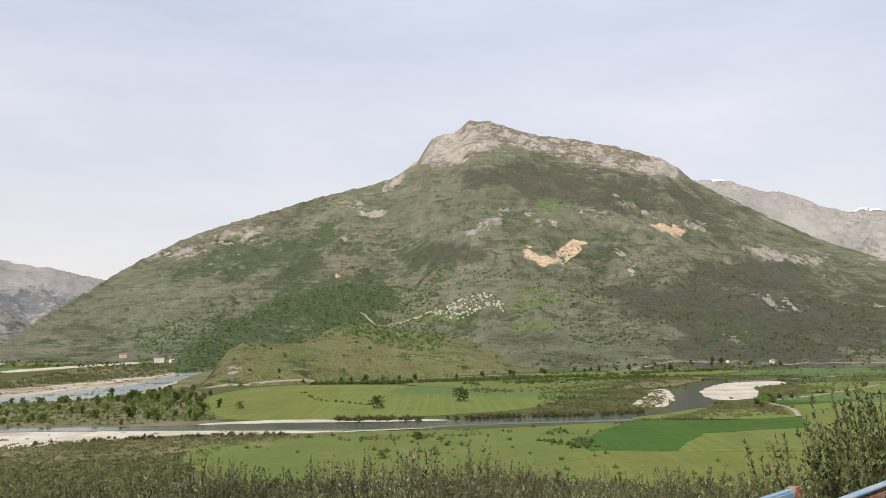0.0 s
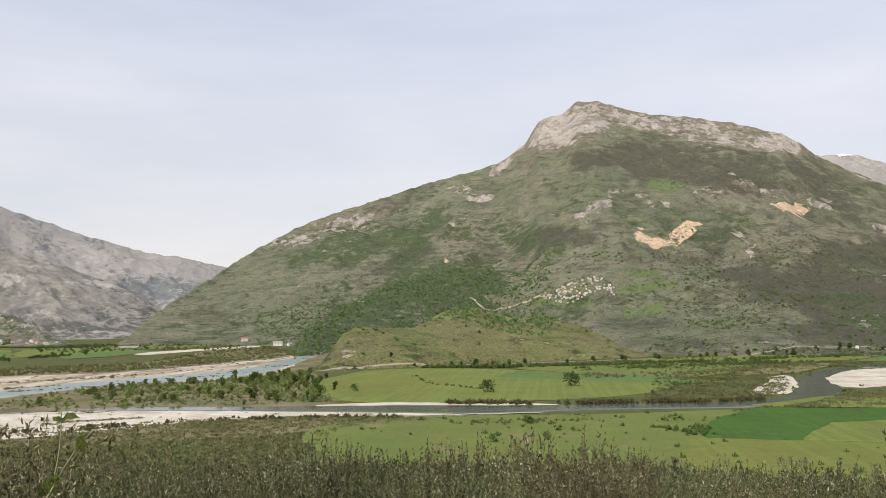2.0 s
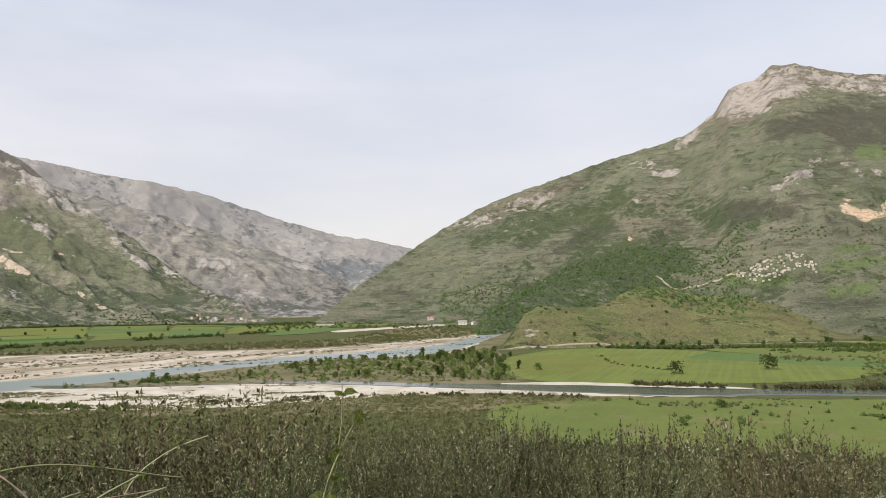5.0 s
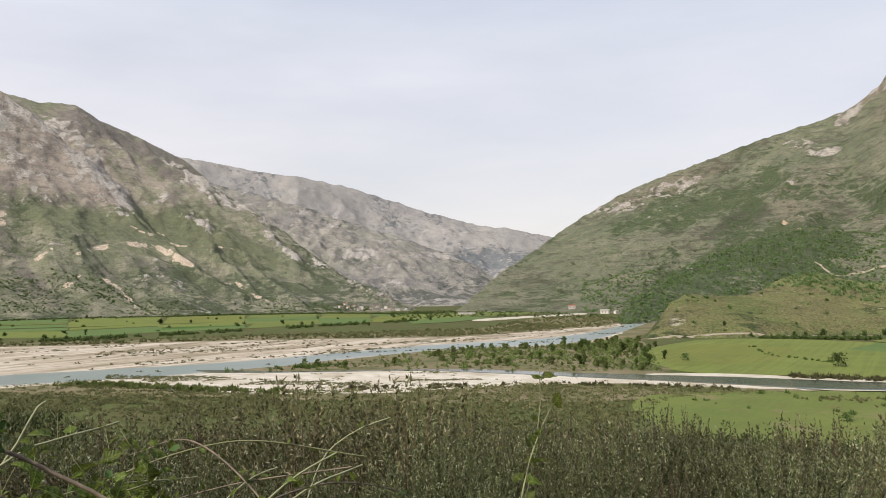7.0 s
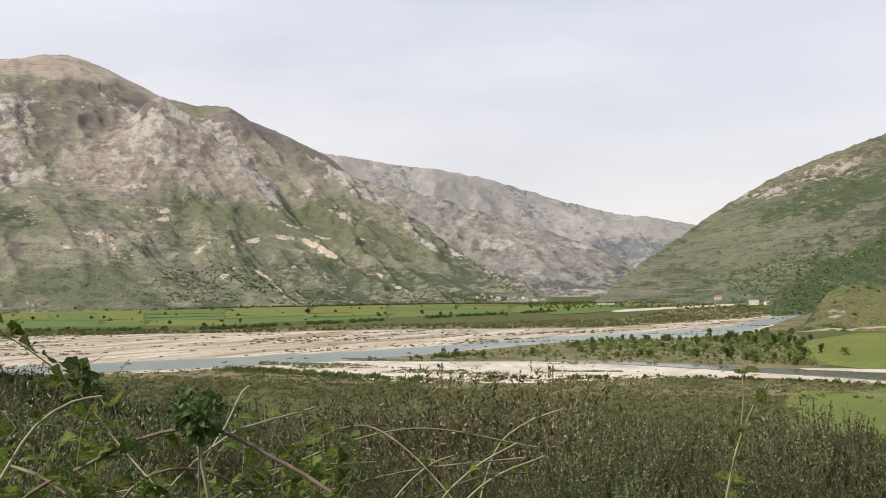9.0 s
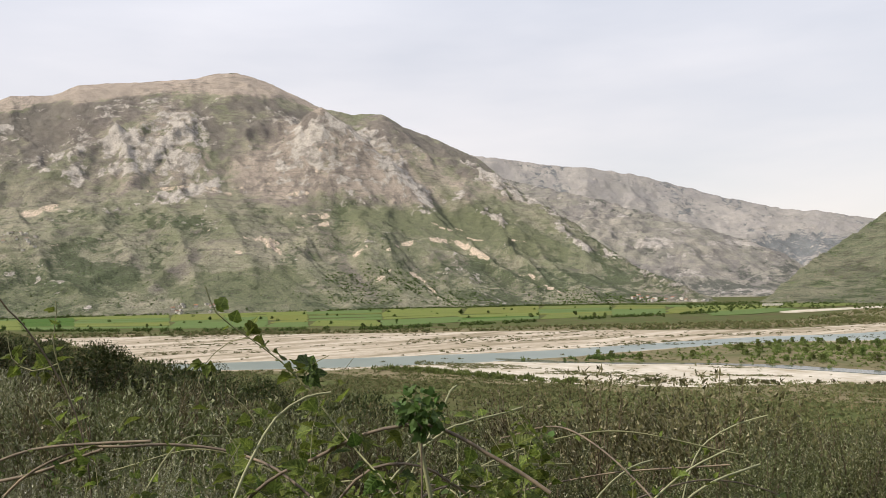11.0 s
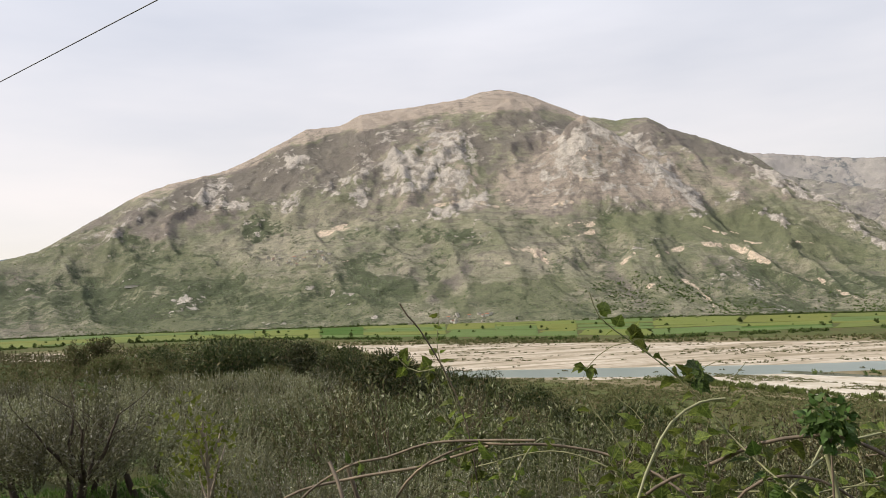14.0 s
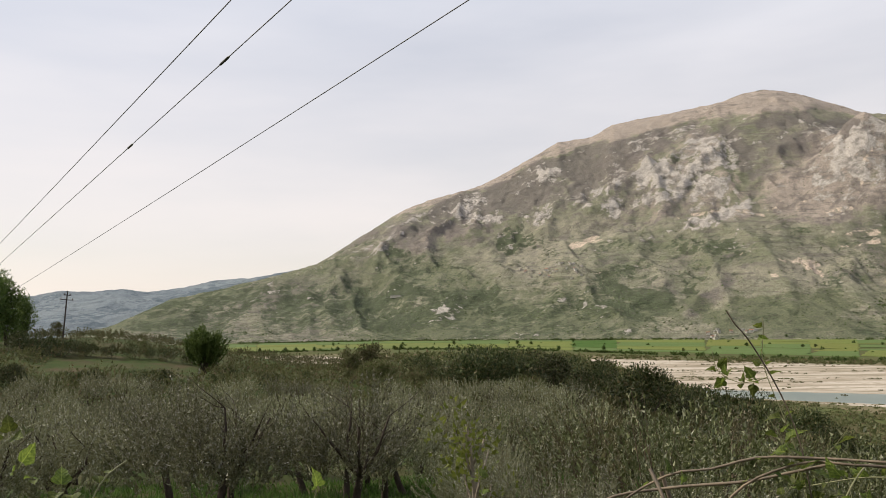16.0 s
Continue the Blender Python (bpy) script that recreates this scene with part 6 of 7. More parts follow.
q_ = scatter_in(GRAVEL_BED, 2300, rng, lambda x, y: 0.02 + (fbm((x * 0.5 + y * 0.85) / 130, (x * 0.85 - y * 0.5) / 20, 4, 77) > 0.15))
mass("gravel_shrubs", LOW_CLUMPS, spots_array(q_, rng, 0.5, 1.9, 4), M_SCRUB, "low shrubs scattered over the gravel", "shrubs", PLAIN_Z + 0.35)
q_ = scatter_in(WHITE_BAR, 1500, rng, lambda x, y: 0.015 + (fbm((x * 0.85 + y * 0.5) / 90, (y * 0.85 - x * 0.5) / 22, 4, 78) > 0.10))
mass("gravel_shrubs", LOW_CLUMPS, spots_array(q_, rng, 0.4, 1.2, 4), M_SCRUB, "low brown shrubs on the white gravel bar", "shrubs", PLAIN_Z + 0.35)
SILT_NEAR = [(-700, 60), (-560, 200), (-490, 346), (-420, 350), (-360, 358), (-316, 374), (-270, 404), (-240, 442), (-160, 480), (-90, 490), (-5, 515), (40, 525), (-60, 495), (-120, 440), (-110, 330), (-240, 250), (-420, 120)]
q_ = scatter_in(SILT_NEAR, 9000, rng, lambda x, y: 0.25 + 0.75 * (fbm(x / 50, y / 50, 4, 79) > -0.02))
mass("bank_scrub", LOW_CLUMPS, spots_array(q_, rng, 0.6, 1.9, 4), M_SCRUB, "brown and green scrub along the near bank", "scrub")
q_ = scatter_in(ISLAND, 1500, rng, lambda x, y: np.clip((y - 430) / 260, 0.12, 1.0) * (0.25 + 0.75 * (fbm(x / 30, y / 30, 4, 91) > -0.03)))
mass("island_scrub", CLUMPS, spots_array(q_, rng, 0.5, 1.9, 4), M_WILLOW, "willow scrub on the river island", "scrub", PLAIN_Z + 0.3)
q_ = scatter_in(ISLAND, 1100, rng, lambda x, y: 0.3 + 0.7 * (fbm(x / 40, y / 40, 4, 92) > 0.0))
mass("island_scrub", LOW_CLUMPS, spots_array(q_, rng, 0.4, 1.1, 4), M_SCRUB, "low brown scrub on the river island", "scrub", PLAIN_Z + 0.3)
q_ = scatter_in([(-1330, -180), (-1130, 150), (-950, 405), (-790, 580), (-700, 690), (-590, 780), (-490, 870), (-420, 1190), (-430, 1460), (-620, 1480), (-600, 1250), (-560, 1060), (-640, 900), (-740, 780), (-840, 640), (-1010, 450), (-1110, 330), (-1230, 190)], 2600, rng, lambda x, y: 0.3 + 0.7 * (fbm(x / 80, y / 80, 4, 80) > 0.0))
mass("bank_scrub", CLUMPS, spots_array(q_, rng, 0.8, 2.6, 4), M_SCRUB, "brown scrub between gravel and fields", "scrub", PLAIN_Z + 0.2)
q_ = scatter_in([(-120, 430), (-60, 500), (40, 525), (130, 560), (95, 500), (75, 430), (240, 400), (330, 620), (260, 680), (160, 640), (60, 600), (100, 820), (60, 1000), (-220, 950), (-150, 1040), (300, 1330), (900, 1350), (700, 800), (400, 300), (60, 300)], 2600, rng, lambda x, y: (0.08 + 1.0 * (fbm(x / 45, y / 45, 4, 82) > 0.13)) * ~(inside(BEND_BAR, x, y) | inside(BEND_BAR_WEST, x, y) | inside([(180, 610), (236, 708), (262, 800), (292, 890), (330, 965), (310, 985), (228, 800), (200, 708), (152, 622)], x, y)))
mass("pasture_shrubs", CLUMPS, spots_array(q_, rng, 0.5, 1.8, 4), M_GREENSCRUB, "green shrubs and hedges of the plain", "shrubs", PLAIN_Z + 0.2)
q_ = []
for a in np.arange(32, 103, 0.08):
    i_, o_ = np.interp(a, *FIELD_INNER), np.interp(a, *FIELD_OUTER)
    if fbm(np.array([a * 0.9]), np.array([3.0]), 3, 5)[0] > -0.12:
        q_.append(bearing(a, i_ + rng.uniform(-10, 30)))
    q_.append(bearing(a, o_ + rng.uniform(-10, 25)))
    if rng.uniform() < 0.06:
        q_.append(bearing(a, i_ + (o_ - i_) * rng.uniform(0.1, 0.95)))
mass("hedges", CLUMPS, spots_array(np.array(q_), rng, 1.2, 3.4, 4), M_GREENSCRUB, "dark green hedges between far fields", "hedge", PLAIN_Z + 0.2)

for zone in ([(60, 592), (160, 642), (196, 715), (224, 805), (238, 895), (150, 905), (100, 820), (80, 690)], [(268, 690), (300, 745), (318, 800), (350, 905), (400, 960), (450, 900), (380, 850), (320, 740)],
             [(240, 905), (330, 1030), (430, 1080), (560, 1160), (700, 1230), (420, 1180), (220, 1120), (110, 1170), (20, 1080), (150, 930)], [(120, 545), (182, 606), (236, 690), (275, 690), (262, 610), (215, 585), (140, 575)]):
    q_ = scatter_in(zone, 1100, rng, lambda x, y: 0.12 + 0.88 * (fbm(x / 40, y / 40, 4, 84) > -0.03))
    mass("bank_scrub", LOW_CLUMPS, spots_array(q_, rng, 0.8, 2.2, 4), M_SCRUB, "olive and brown scrub around the river bend", "scrub", PLAIN_Z + 0.3)



def along(points, count, width, seed):
    """Spots scattered along a line on the plan."""
    r = np.random.default_rng(seed)
    line = rounded(points, 4.0, closed=False)
    q = line[r.integers(0, len(line), count)] + r.normal(0, width, (count, 2))
    return q[fbm(q[:, 0] / 30, q[:, 1] / 30, 3, seed) > -0.12]


for pts, n_, w_d, lo, hi, m_, lab in (
        ([(-150, 965), (-73, 991), (28, 1028), (136, 1092), (256, 1174), (358, 1262), (560, 1390)], 900, 7, 1.2, 3.2, M_GREENSCRUB, "dark green hedge below the foothill road"),
        ([(-74, 572), (-43, 576), (-4, 578), (34, 590), (100, 606), (150, 630)], 260, 4, 0.8, 2.2, M_SCRUB, "bushes on the far bank of the side channel"),
        ([(-48, 468), (-16, 482), (20, 492)], 110, 6, 0.5, 1.2, M_SCRUB, "low brown scrub in the pasture"),
        ([(57, 463), (66, 452), (74, 440), (90, 494), (110, 540)], 150, 3, 0.7, 1.7, M_GREENSCRUB, "hedge beside the wheat field"),
        ([(-143, 828), (-120, 759), (-106, 730), (-60, 690)], 70, 2.5, 0.6, 1.3, M_GREENSCRUB, "thin hedge across the meadow"),
        ([(-475, 322), (-440, 332), (-405, 338), (-365, 346), (-330, 360)], 300, 4, 0.9, 2.1, M_WILLOW, "olive-green willow bushes before the gravel bar"),
        ([(-300, 390), (-258, 420), (-220, 455), (-160, 480), (-100, 492)], 260, 4, 0.6, 1.4, M_SCRUB, "brown scrub along the edge of the gravel bar"),
        ([(-412, 455), (-408, 475), (-398, 500)], 60, 5, 1.2, 2.6, M_GREENSCRUB, "bushes at the tip of the island"),
        ([(41, 859), (108, 871), (208, 956), (300, 1060)], 420, 14, 0.8, 2.2, M_SCRUB, "olive scrub north of the meadow"),
        ([(30, 960), (110, 1000), (200, 1060), (300, 1150)], 420, 12, 1.0, 2.6, M_GREENSCRUB, "hedges below the foothills")):
    mass("hedge", CLUMPS, spots_array(along(pts, n_, w_d, n_ + 11), rng, lo, hi, 4), m_, lab, "hedge", PLAIN_Z + 0.4)
q_ = scatter_in([bearing(34, 1480), bearing(35, 1900), bearing(30, 2050), bearing(25, 1900), bearing(20, 1700), bearing(19, 1560), bearing(23, 1480), bearing(28, 1640)], 480, rng, lambda x, y: 0.2 + 0.8 * (fbm(x / 70, y / 70, 4, 86) > 0.0))
mass("valley_scrub", CLUMPS, spots_array(q_, rng, 1.0, 3.0, 4), M_GREENSCRUB, "trees and scrub at the mouth of the gorge", "scrub", PLAIN_Z + 0.2)
q_ = scatter_in([(-60, 498), (-160, 484), (-246, 450), (-283, 422), (-318, 398), (-330, 300), (-200, 290), (-125, 340), (-135, 440)], 2600, rng, lambda x, y: 0.35 + 0.65 * (fbm(x / 35, y / 35, 4, 87) > -0.05))
mass("bank_scrub", LOW_CLUMPS, spots_array(q_, rng, 0.7, 2.0, 4), M_SCRUB, "olive scrub between the slope and the gravel bar", "scrub")

# trees of the plain
PLAIN_TREES = []
for k, (h_, r_, slim, up, mat, lab) in enumerate(((9.5, 5.0, 0.9, 0.35, M_TREELEAF, "round-crowned green tree on the river plain"), (8.0, 3.2, 1.3, 0.8, M_WILLOW, "pale green young willow by the river"),
                                              (11.0, 3.0, 1.8, 1.0, M_TREELEAF, "slender green poplar on the river plain"), (7.0, 3.2, 1.0, 0.5, M_GREENSCRUB, "small dark tree in a hedge"))):
    w_, l_ = crown_tree(400 + k, h_, r_, 560, 1.15, 0.85, 0.15, slim, up, 9)
    PLAIN_TREES.append(thing_of(("broad_tree", "willow_tree", "poplar_tree", "hedge_tree")[k], w_, l_, M_BARK, mat, lab, "tree", "trees of the river plain"))
t_slots = [[(-54, 662, 0, 1.25), (15, 728, 40, 1.5), (-166, 660, 10, 0.75), (-15, 470, 60, 0.6), (-30, 400, 0, 0.55)],
           [], [], []]
for x, y in scatter_in(ISLAND, 130, rng, lambda x, y: (y - 440) / 300):
    t_slots[1].append((x, y, rng.uniform(0, 360), rng.uniform(0.4, 0.85)))
for x, y in scatter_in([(-330, 760), (-290, 905), (-215, 780), (-160, 590), (-230, 560), (-300, 620)], 26, rng):
    t_slots[int(rng.integers(1, 3))].append((x, y, rng.uniform(0, 360), rng.uniform(0.6, 1.1)))
for a, d, s in ((45.4, 1330, 0.9), (40.9, 1300, 1.1), (40.2, 1310, 1.0), (36.2, 1280, 0.9), (55, 1180, 0.9), (72, 1300, 0.8), (88.2, 1500, 0.9), (86.5, 1520, 0.8), (92, 1480, 0.8), (83.2, 1500, 0.9)):
    t_slots[int(rng.integers(0, 3))].append((*bearing(a, d), rng.uniform(0, 360), s * 0.9))
for _ in range(46):
    a = rng.uniform(31, 102)
    i_, o_ = np.interp(a, *FIELD_INNER), np.interp(a, *FIELD_OUTER)
    t_slots[3].append((*bearing(a, i_ + (o_ - i_) * rng.choice([0.0, 0.02, 1.0, 0.5, rng.uniform(0, 1)])), rng.uniform(0, 360), rng.uniform(0.7, 1.3)))
for x, y in scatter_in([(-250, 985), (-60, 1090), (200, 1270), (340, 1370), (600, 1440), (620, 1400), (350, 1320), (200, 1230), (-50, 1050), (-240, 960)], 40, rng):
    t_slots[3].append((x, y, rng.uniform(0, 360), rng.uniform(0.6, 1.2)))
for x, y in scatter_in([(225, 640), (262, 690), (300, 745), (318, 790), (330, 760), (285, 690), (250, 640)], 13, rng):
    t_slots[3].append((x, y, rng.uniform(0, 360), rng.uniform(0.5, 0.85)))
for o, sl in zip(PLAIN_TREES, t_slots):
    place(o, sl)

# shrubs and low trees over the lower mountain sides
MCLUMPS = [clump(330 + k, 14, 1.3, 1.5, 1.5) for k in range(4)]


def slope_points(n, a0, a1, d0, d1, seed, cut=0.0, scale=120):
    r = np.random.default_rng(seed)
    a, d = r.uniform(a0, a1, n), np.sqrt(r.uniform(d0 ** 2, d1 ** 2, n))
    x, y = -np.sin(np.radians(a)) * d, np.cos(np.radians(a)) * d
    keep = (fbm(x / scale, y / scale, 4, seed) > cut) | (r.uniform(0, 1, n) < 0.12)
    h, owner, *_ = land(x, y)
    keep &= owner > 0
    return np.c_[x[keep], y[keep]]


q_ = slope_points(5000, -34, 20, 1000, 2500, 501, 0.02)
mass("slope_shrubs", MCLUMPS, spots_array(q_, rng, 1.2, 3.2, 4), M_GREENSCRUB, "dark shrubs dotted over the lower slopes", "shrubs")
q_ = slope_points(7000, 0, 21, 1250, 2250, 502, -0.15)
mass("slope_wood", MCLUMPS, spots_array(q_, rng, 1.4, 3.0, 4), M_WOODS, "low green woodland on the spur", "woodland")
q_ = slope_points(2500, 36, 112, 1900, 2500, 503, 0.09)
mass("slope_shrubs", MCLUMPS, spots_array(q_, rng, 0.9, 2.4, 4), M_WOODS, "green shrubs dotted over the lower slopes", "shrubs")
SPECKS = [clump(340 + k, 6, 1.2, 1.4, 1.5) for k in range(4)]
for n_, a0, a1, d0, d1, seed_, cut_, lo, hi, lab in ((7000, -34, 26, 1350, 3300, 511, 0.04, 0.7, 2.6, "dark bushes scattered over the green mountain"), (6000, 58, 106, 1900, 3000, 512, 0.0, 0.9, 2.4, "dark bushes scattered over the dry mountain"),
                                                     (4200, -34, -9, 1400, 2400, 513, 0.05, 0.8, 3.6, "dark scrub on the shaded foot of the mountain"), (2600, 36, 60, 1900, 2150, 514, -0.05, 1.2, 3.4, "dark green scrub along the mountain foot")):
    mass("slope_bushes", SPECKS, spots_array(slope_points(n_, a0, a1, d0, d1, seed_, cut_, 160), rng, lo, hi, 4), M_GREENSCRUB, lab, "bushes")


# ---- houses ----
M_WALL_W = simple("limewashed_wall", (0.56, 0.53, 0.475), (0.43, 0.40, 0.345), 0.6, 0.9, per_object=0.18)
M_WALL_S = simple("stone_wall", (0.46, 0.42, 0.36), (0.34, 0.31, 0.26), 0.9, 0.9, per_object=0.2)
M_ROOF_R = simple("clay_tile_roof", (0.42, 0.20, 0.12), (0.30, 0.15, 0.10), 0.8, 0.85, per_object=0.2)
M_ROOF_G = simple("stone_slab_roof", (0.38, 0.36, 0.33), (0.27, 0.25, 0.23), 0.8, 0.85, per_object=0.2)
M_DARKGLASS = simple("dark_window", (0.03, 0.035, 0.04), (0.05, 0.055, 0.06), 2, 0.25)


def box(bm, x0, y0, z0, x1, y1, z1):
    v = [bm.verts.new(c) for c in ((x0, y0, z0), (x1, y0, z0), (x1, y1, z0), (x0, y1, z0), (x0, y0, z1), (x1, y0, z1), (x1, y1, z1), (x0, y1, z1))]
    for f in ((0, 3, 2, 1), (4, 5, 6, 7), (0, 1, 5, 4), (1, 2, 6, 5), (2, 3, 7, 6), (3, 0, 4, 7)):
        bm.faces.new([v[i] for i in f])


def house(w, d, h, m_wall, m_roof, label, flat=False, name="house", windows=True):
    """A small house: walls with gables, an overhanging roof, door and windows set in the walls."""
    root = new(name)
    bm = bmesh.new()
    box(bm, -w / 2, -d / 2, -3, w / 2, d / 2, h)
    rise = 0.0 if flat else d * 0.22
    if not flat:
        for x in (-w / 2, w / 2):
            a, b, c = bm.verts.new((x, -d / 2, h)), bm.verts.new((x, d / 2, h)), bm.verts.new((x, 0, h + rise))
            bm.faces.new((a, b, c))
    part("wall", bm_mesh("wall", bm), m_wall, root)
    bm = bmesh.new()
    o = 0.5
    if flat:
        box(bm, -w / 2 - o, -d / 2 - o, h + 0.004, w / 2 + o, d / 2 + o, h + 0.35)
    else:
        for sgn in (-1, 1):
            k = rise / (d / 2)
            pts = [(-w / 2 - o, sgn * (d / 2 + o), h - k * o), (w / 2 + o, sgn * (d / 2 + o), h - k * o), (w / 2 + o, 0, h + rise), (-w / 2 - o, 0, h + rise)]
            lo = [bm.verts.new((x, y, z + 0.02)) for x, y, z in pts]
            hi = [bm.verts.new((x, y, z + 0.27)) for x, y, z in pts]
            bm.faces.new(lo), bm.faces.new(hi)
            for i in range(4):
                bm.faces.new((lo[i - 1], lo[i], hi[i], hi[i - 1]))
    bmesh.ops.recalc_face_normals(bm, faces=bm.faces)
    part("roof", bm_mesh("roof", bm), m_roof, root)
    for side in (-1, 1) if windows else ():
        for i in range(max(2, int(w / 3.2))):
            x = -w / 2 + (i + 0.5) * w / max(2, int(w / 3.2))
            for z in ([1.2, 4.0] if h > 4.5 else [1.2]):
                bm = bmesh.new()
                y = side * (d / 2)
                box(bm, x - 0.5, min(y - side * 0.1, y + side * 0.03), z, x + 0.5, max(y - side * 0.1, y + side * 0.03), z + 1.25)
                part("window", bm_mesh("window", bm), M_DARKGLASS, root)
    bm = bmesh.new()
    box(bm, w / 2 - 0.1, -0.5, 0, w / 2 + 0.04, 0.5, 2.05)
    part("door", bm_mesh("door", bm), M_TWIG, root)
    return tagged(root, label, "house")


def settle(proto, spots, group):
    proto["group"] = group
    for k, (x, y, turn, s) in enumerate(spots):
        m = pose(x, y, land_z(x, y) + 0.6, 0, 0, turn) @ Matrix.Scale(s, 4)
        if k == 0:
            proto.matrix_basis = m
        else:
            copy_thing(proto, Matrix.Identity(4)).matrix_basis = m


hr = np.random.default_rng(88)
VILLAGES = [
    ("houses of the village below the quarry", [(-44, 1915), (22, 1935), (90, 1890), (145, 1850), (140, 1815), (80, 1830), (25, 1822), (0, 1870)], 120, 0.46, "village house"),
    ("houses at the mouth of the gorge", [bearing(33.2, 2040), bearing(38.5, 2060), bearing(38.0, 2140), bearing(33.5, 2110)], 24, 0.8, "house near the gorge"),
    ("farm buildings by the far fields", [bearing(67.4, 1840), bearing(70.2, 1840), bearing(70.4, 1905), bearing(67.2, 1900)], 15, 0.72, "farm building"),
    ("houses of the hillside village", [(-2560, 300), (-2440, 390), (-2360, 540), (-2300, 460), (-2310, 400), (-2440, 320)], 34, 0.7, "hillside house"),
]
for grp, poly, n, s, lab in VILLAGES:
    near_ = "village" not in lab and "hillside" not in lab
    protos = [house(11, 8, 5.6, M_WALL_W, M_ROOF_R, "white %s with a red tile roof" % lab, windows=near_), house(9, 7, 3.4, M_WALL_S, M_ROOF_G, "stone %s with a grey slab roof" % lab, windows=near_),
              house(12, 9, 6.0, M_WALL_W, M_ROOF_G, "pale %s with a flat concrete roof" % lab, True, windows=near_)]
    pts = scatter_in(poly, n, hr)
    for k, pr in enumerate(protos):
        settle(pr, [(x, y, float(hr.uniform(0, 360)), s * float(hr.uniform(0.75, 1.15))) for x, y in pts[k::3]], grp)
for x, y, turn, w, d, h, lab in ((-700, 1758, 20, 16, 10, 6, "white house with a red roof above the river"), (-596, 1690, 10, 20, 11, 7, "long pale house above the river"), (-568, 1685, 60, 10, 8, 5, "small pale house above the river"),
                                 (588, 1436, 30, 8, 6, 4.2, "small white house at the foot of the mountain"), (500, 1412, 70, 6, 5, 3.2, "small pale house at the foot of the mountain"), (-2505, -85, 60, 42, 9, 4, "long white farm shed on the slope")):
    settle(house(w, d, h, M_WALL_W, M_ROOF_R if "red" in lab else M_ROOF_G, lab, flat="shed" in lab), [(x, y, turn, 1.0)], "scattered houses")
x_, y_ = bearing(29.2, 1745)
settle(house(38, 8, 4.2, M_WALL_W, M_ROOF_G, "long low white building at the gorge", True), [(x_, y_, 20, 1.0)], "scattered houses")
ribbon("track", [(-199, 1950), (-152, 1890), (-114, 1915), (-66, 1915), (-46, 1915), (8, 1900)], 8, M_DIRT, "pale dirt track climbing to the village", "track", 1.2, 6.0)

q_ = scatter_in([(-60, 1925), (25, 1945), (110, 1905), (170, 1850), (160, 1800), (80, 1815), (20, 1805), (-10, 1860)], 260, hr)
mass("village_trees", MCLUMPS, spots_array(q_, rng, 0.8, 2.0, 4), M_WOODS, "green trees and gardens between the village houses", "trees")

for a0, a1, dd, w_s in ((-18.9, -19.7, 4512, 20), (-27.5, -28.3, 4580, 22), (-28.4, -29.3, 4570, 18)):
    ribbon("snow_patch", [bearing(a0, dd), bearing((a0 + a1) / 2, dd + 6), bearing(a1, dd)], w_s, M_SNOW, "small patch of old snow below the crest", "snow", 5.0, 8.0)
# ---- utility poles and wires ----
M_POLE = simple("weathered_pole", (0.085, 0.07, 0.06), (0.05, 0.042, 0.038), 3, 0.9, 0.01)
M_WIRE = simple("dark_wire", (0.045, 0.045, 0.05), (0.06, 0.06, 0.065), 2, 0.6)
M_INSUL = simple("brown_insulator", (0.10, 0.06, 0.05), (0.07, 0.05, 0.04), 20, 0.35)


def utility_pole(x, y, top, lean, turn, label):
    z = land_z(x, y)
    h = top - z
    root = new("utility_pole")
    part("pole", mesh_from("pole", *tube([(0, 0, -0.8), (0, 0, h * 0.5), (0, 0, h)], np.array([0.15, 0.125, 0.10]), 10)), M_POLE, root)
    for k, dz in enumerate((0.75, 1.55)):
        bm = bmesh.new()
        half = 1.0 if k == 1 else 0.55
        box(bm, -half, -0.06, h - dz - 0.06, half, 0.06, h - dz + 0.06)
        arm = part("crossarm", bm_mesh("crossarm", bm), M_POLE, root)
        for xx in (-half + 0.1, half - 0.1):
            part("insulator", mesh_from("insulator", *tube([(xx, 0, h - dz + 0.05), (xx, 0, h - dz + 0.14), (xx, 0, h - dz + 0.2), (xx, 0, h - dz + 0.3)], np.array([0.05, 0.10, 0.06, 0.03]), 8)), M_INSUL, arm)
        if k == 0:
            for o in arm.children:
                o.location.z = 0
    root.matrix_basis = pose(x, y, z, 0, lean, turn)
    return tagged(root, label, "utility pole")


utility_pole(*bearing(114.1, 152), EYE_Z + 152 * math.tan(radians(1.98)), 4.0, 114, "dark wooden utility pole with a crossarm, leaning slightly")
WIRE_WAY = np.array([-0.8241, -0.5630, -0.0620])
WIRE_FEET = ((-2.95, 3.47, 7.6), (-3.46, 4.16, 7.6), (-4.91, 6.32, 7.6))
end_ = np.mean([np.array(w) for w in WIRE_FEET], 0) + WIRE_WAY * 175
utility_pole(end_[0], end_[1], end_[2] + 0.9, 0, 35, "wooden utility pole that carries the overhead wires")
end_ = np.mean([np.array(w) for w in WIRE_FEET], 0) - WIRE_WAY * 30
utility_pole(end_[0], end_[1], end_[2] + 0.9, 0, 35, "wooden utility pole beside the olive slope")
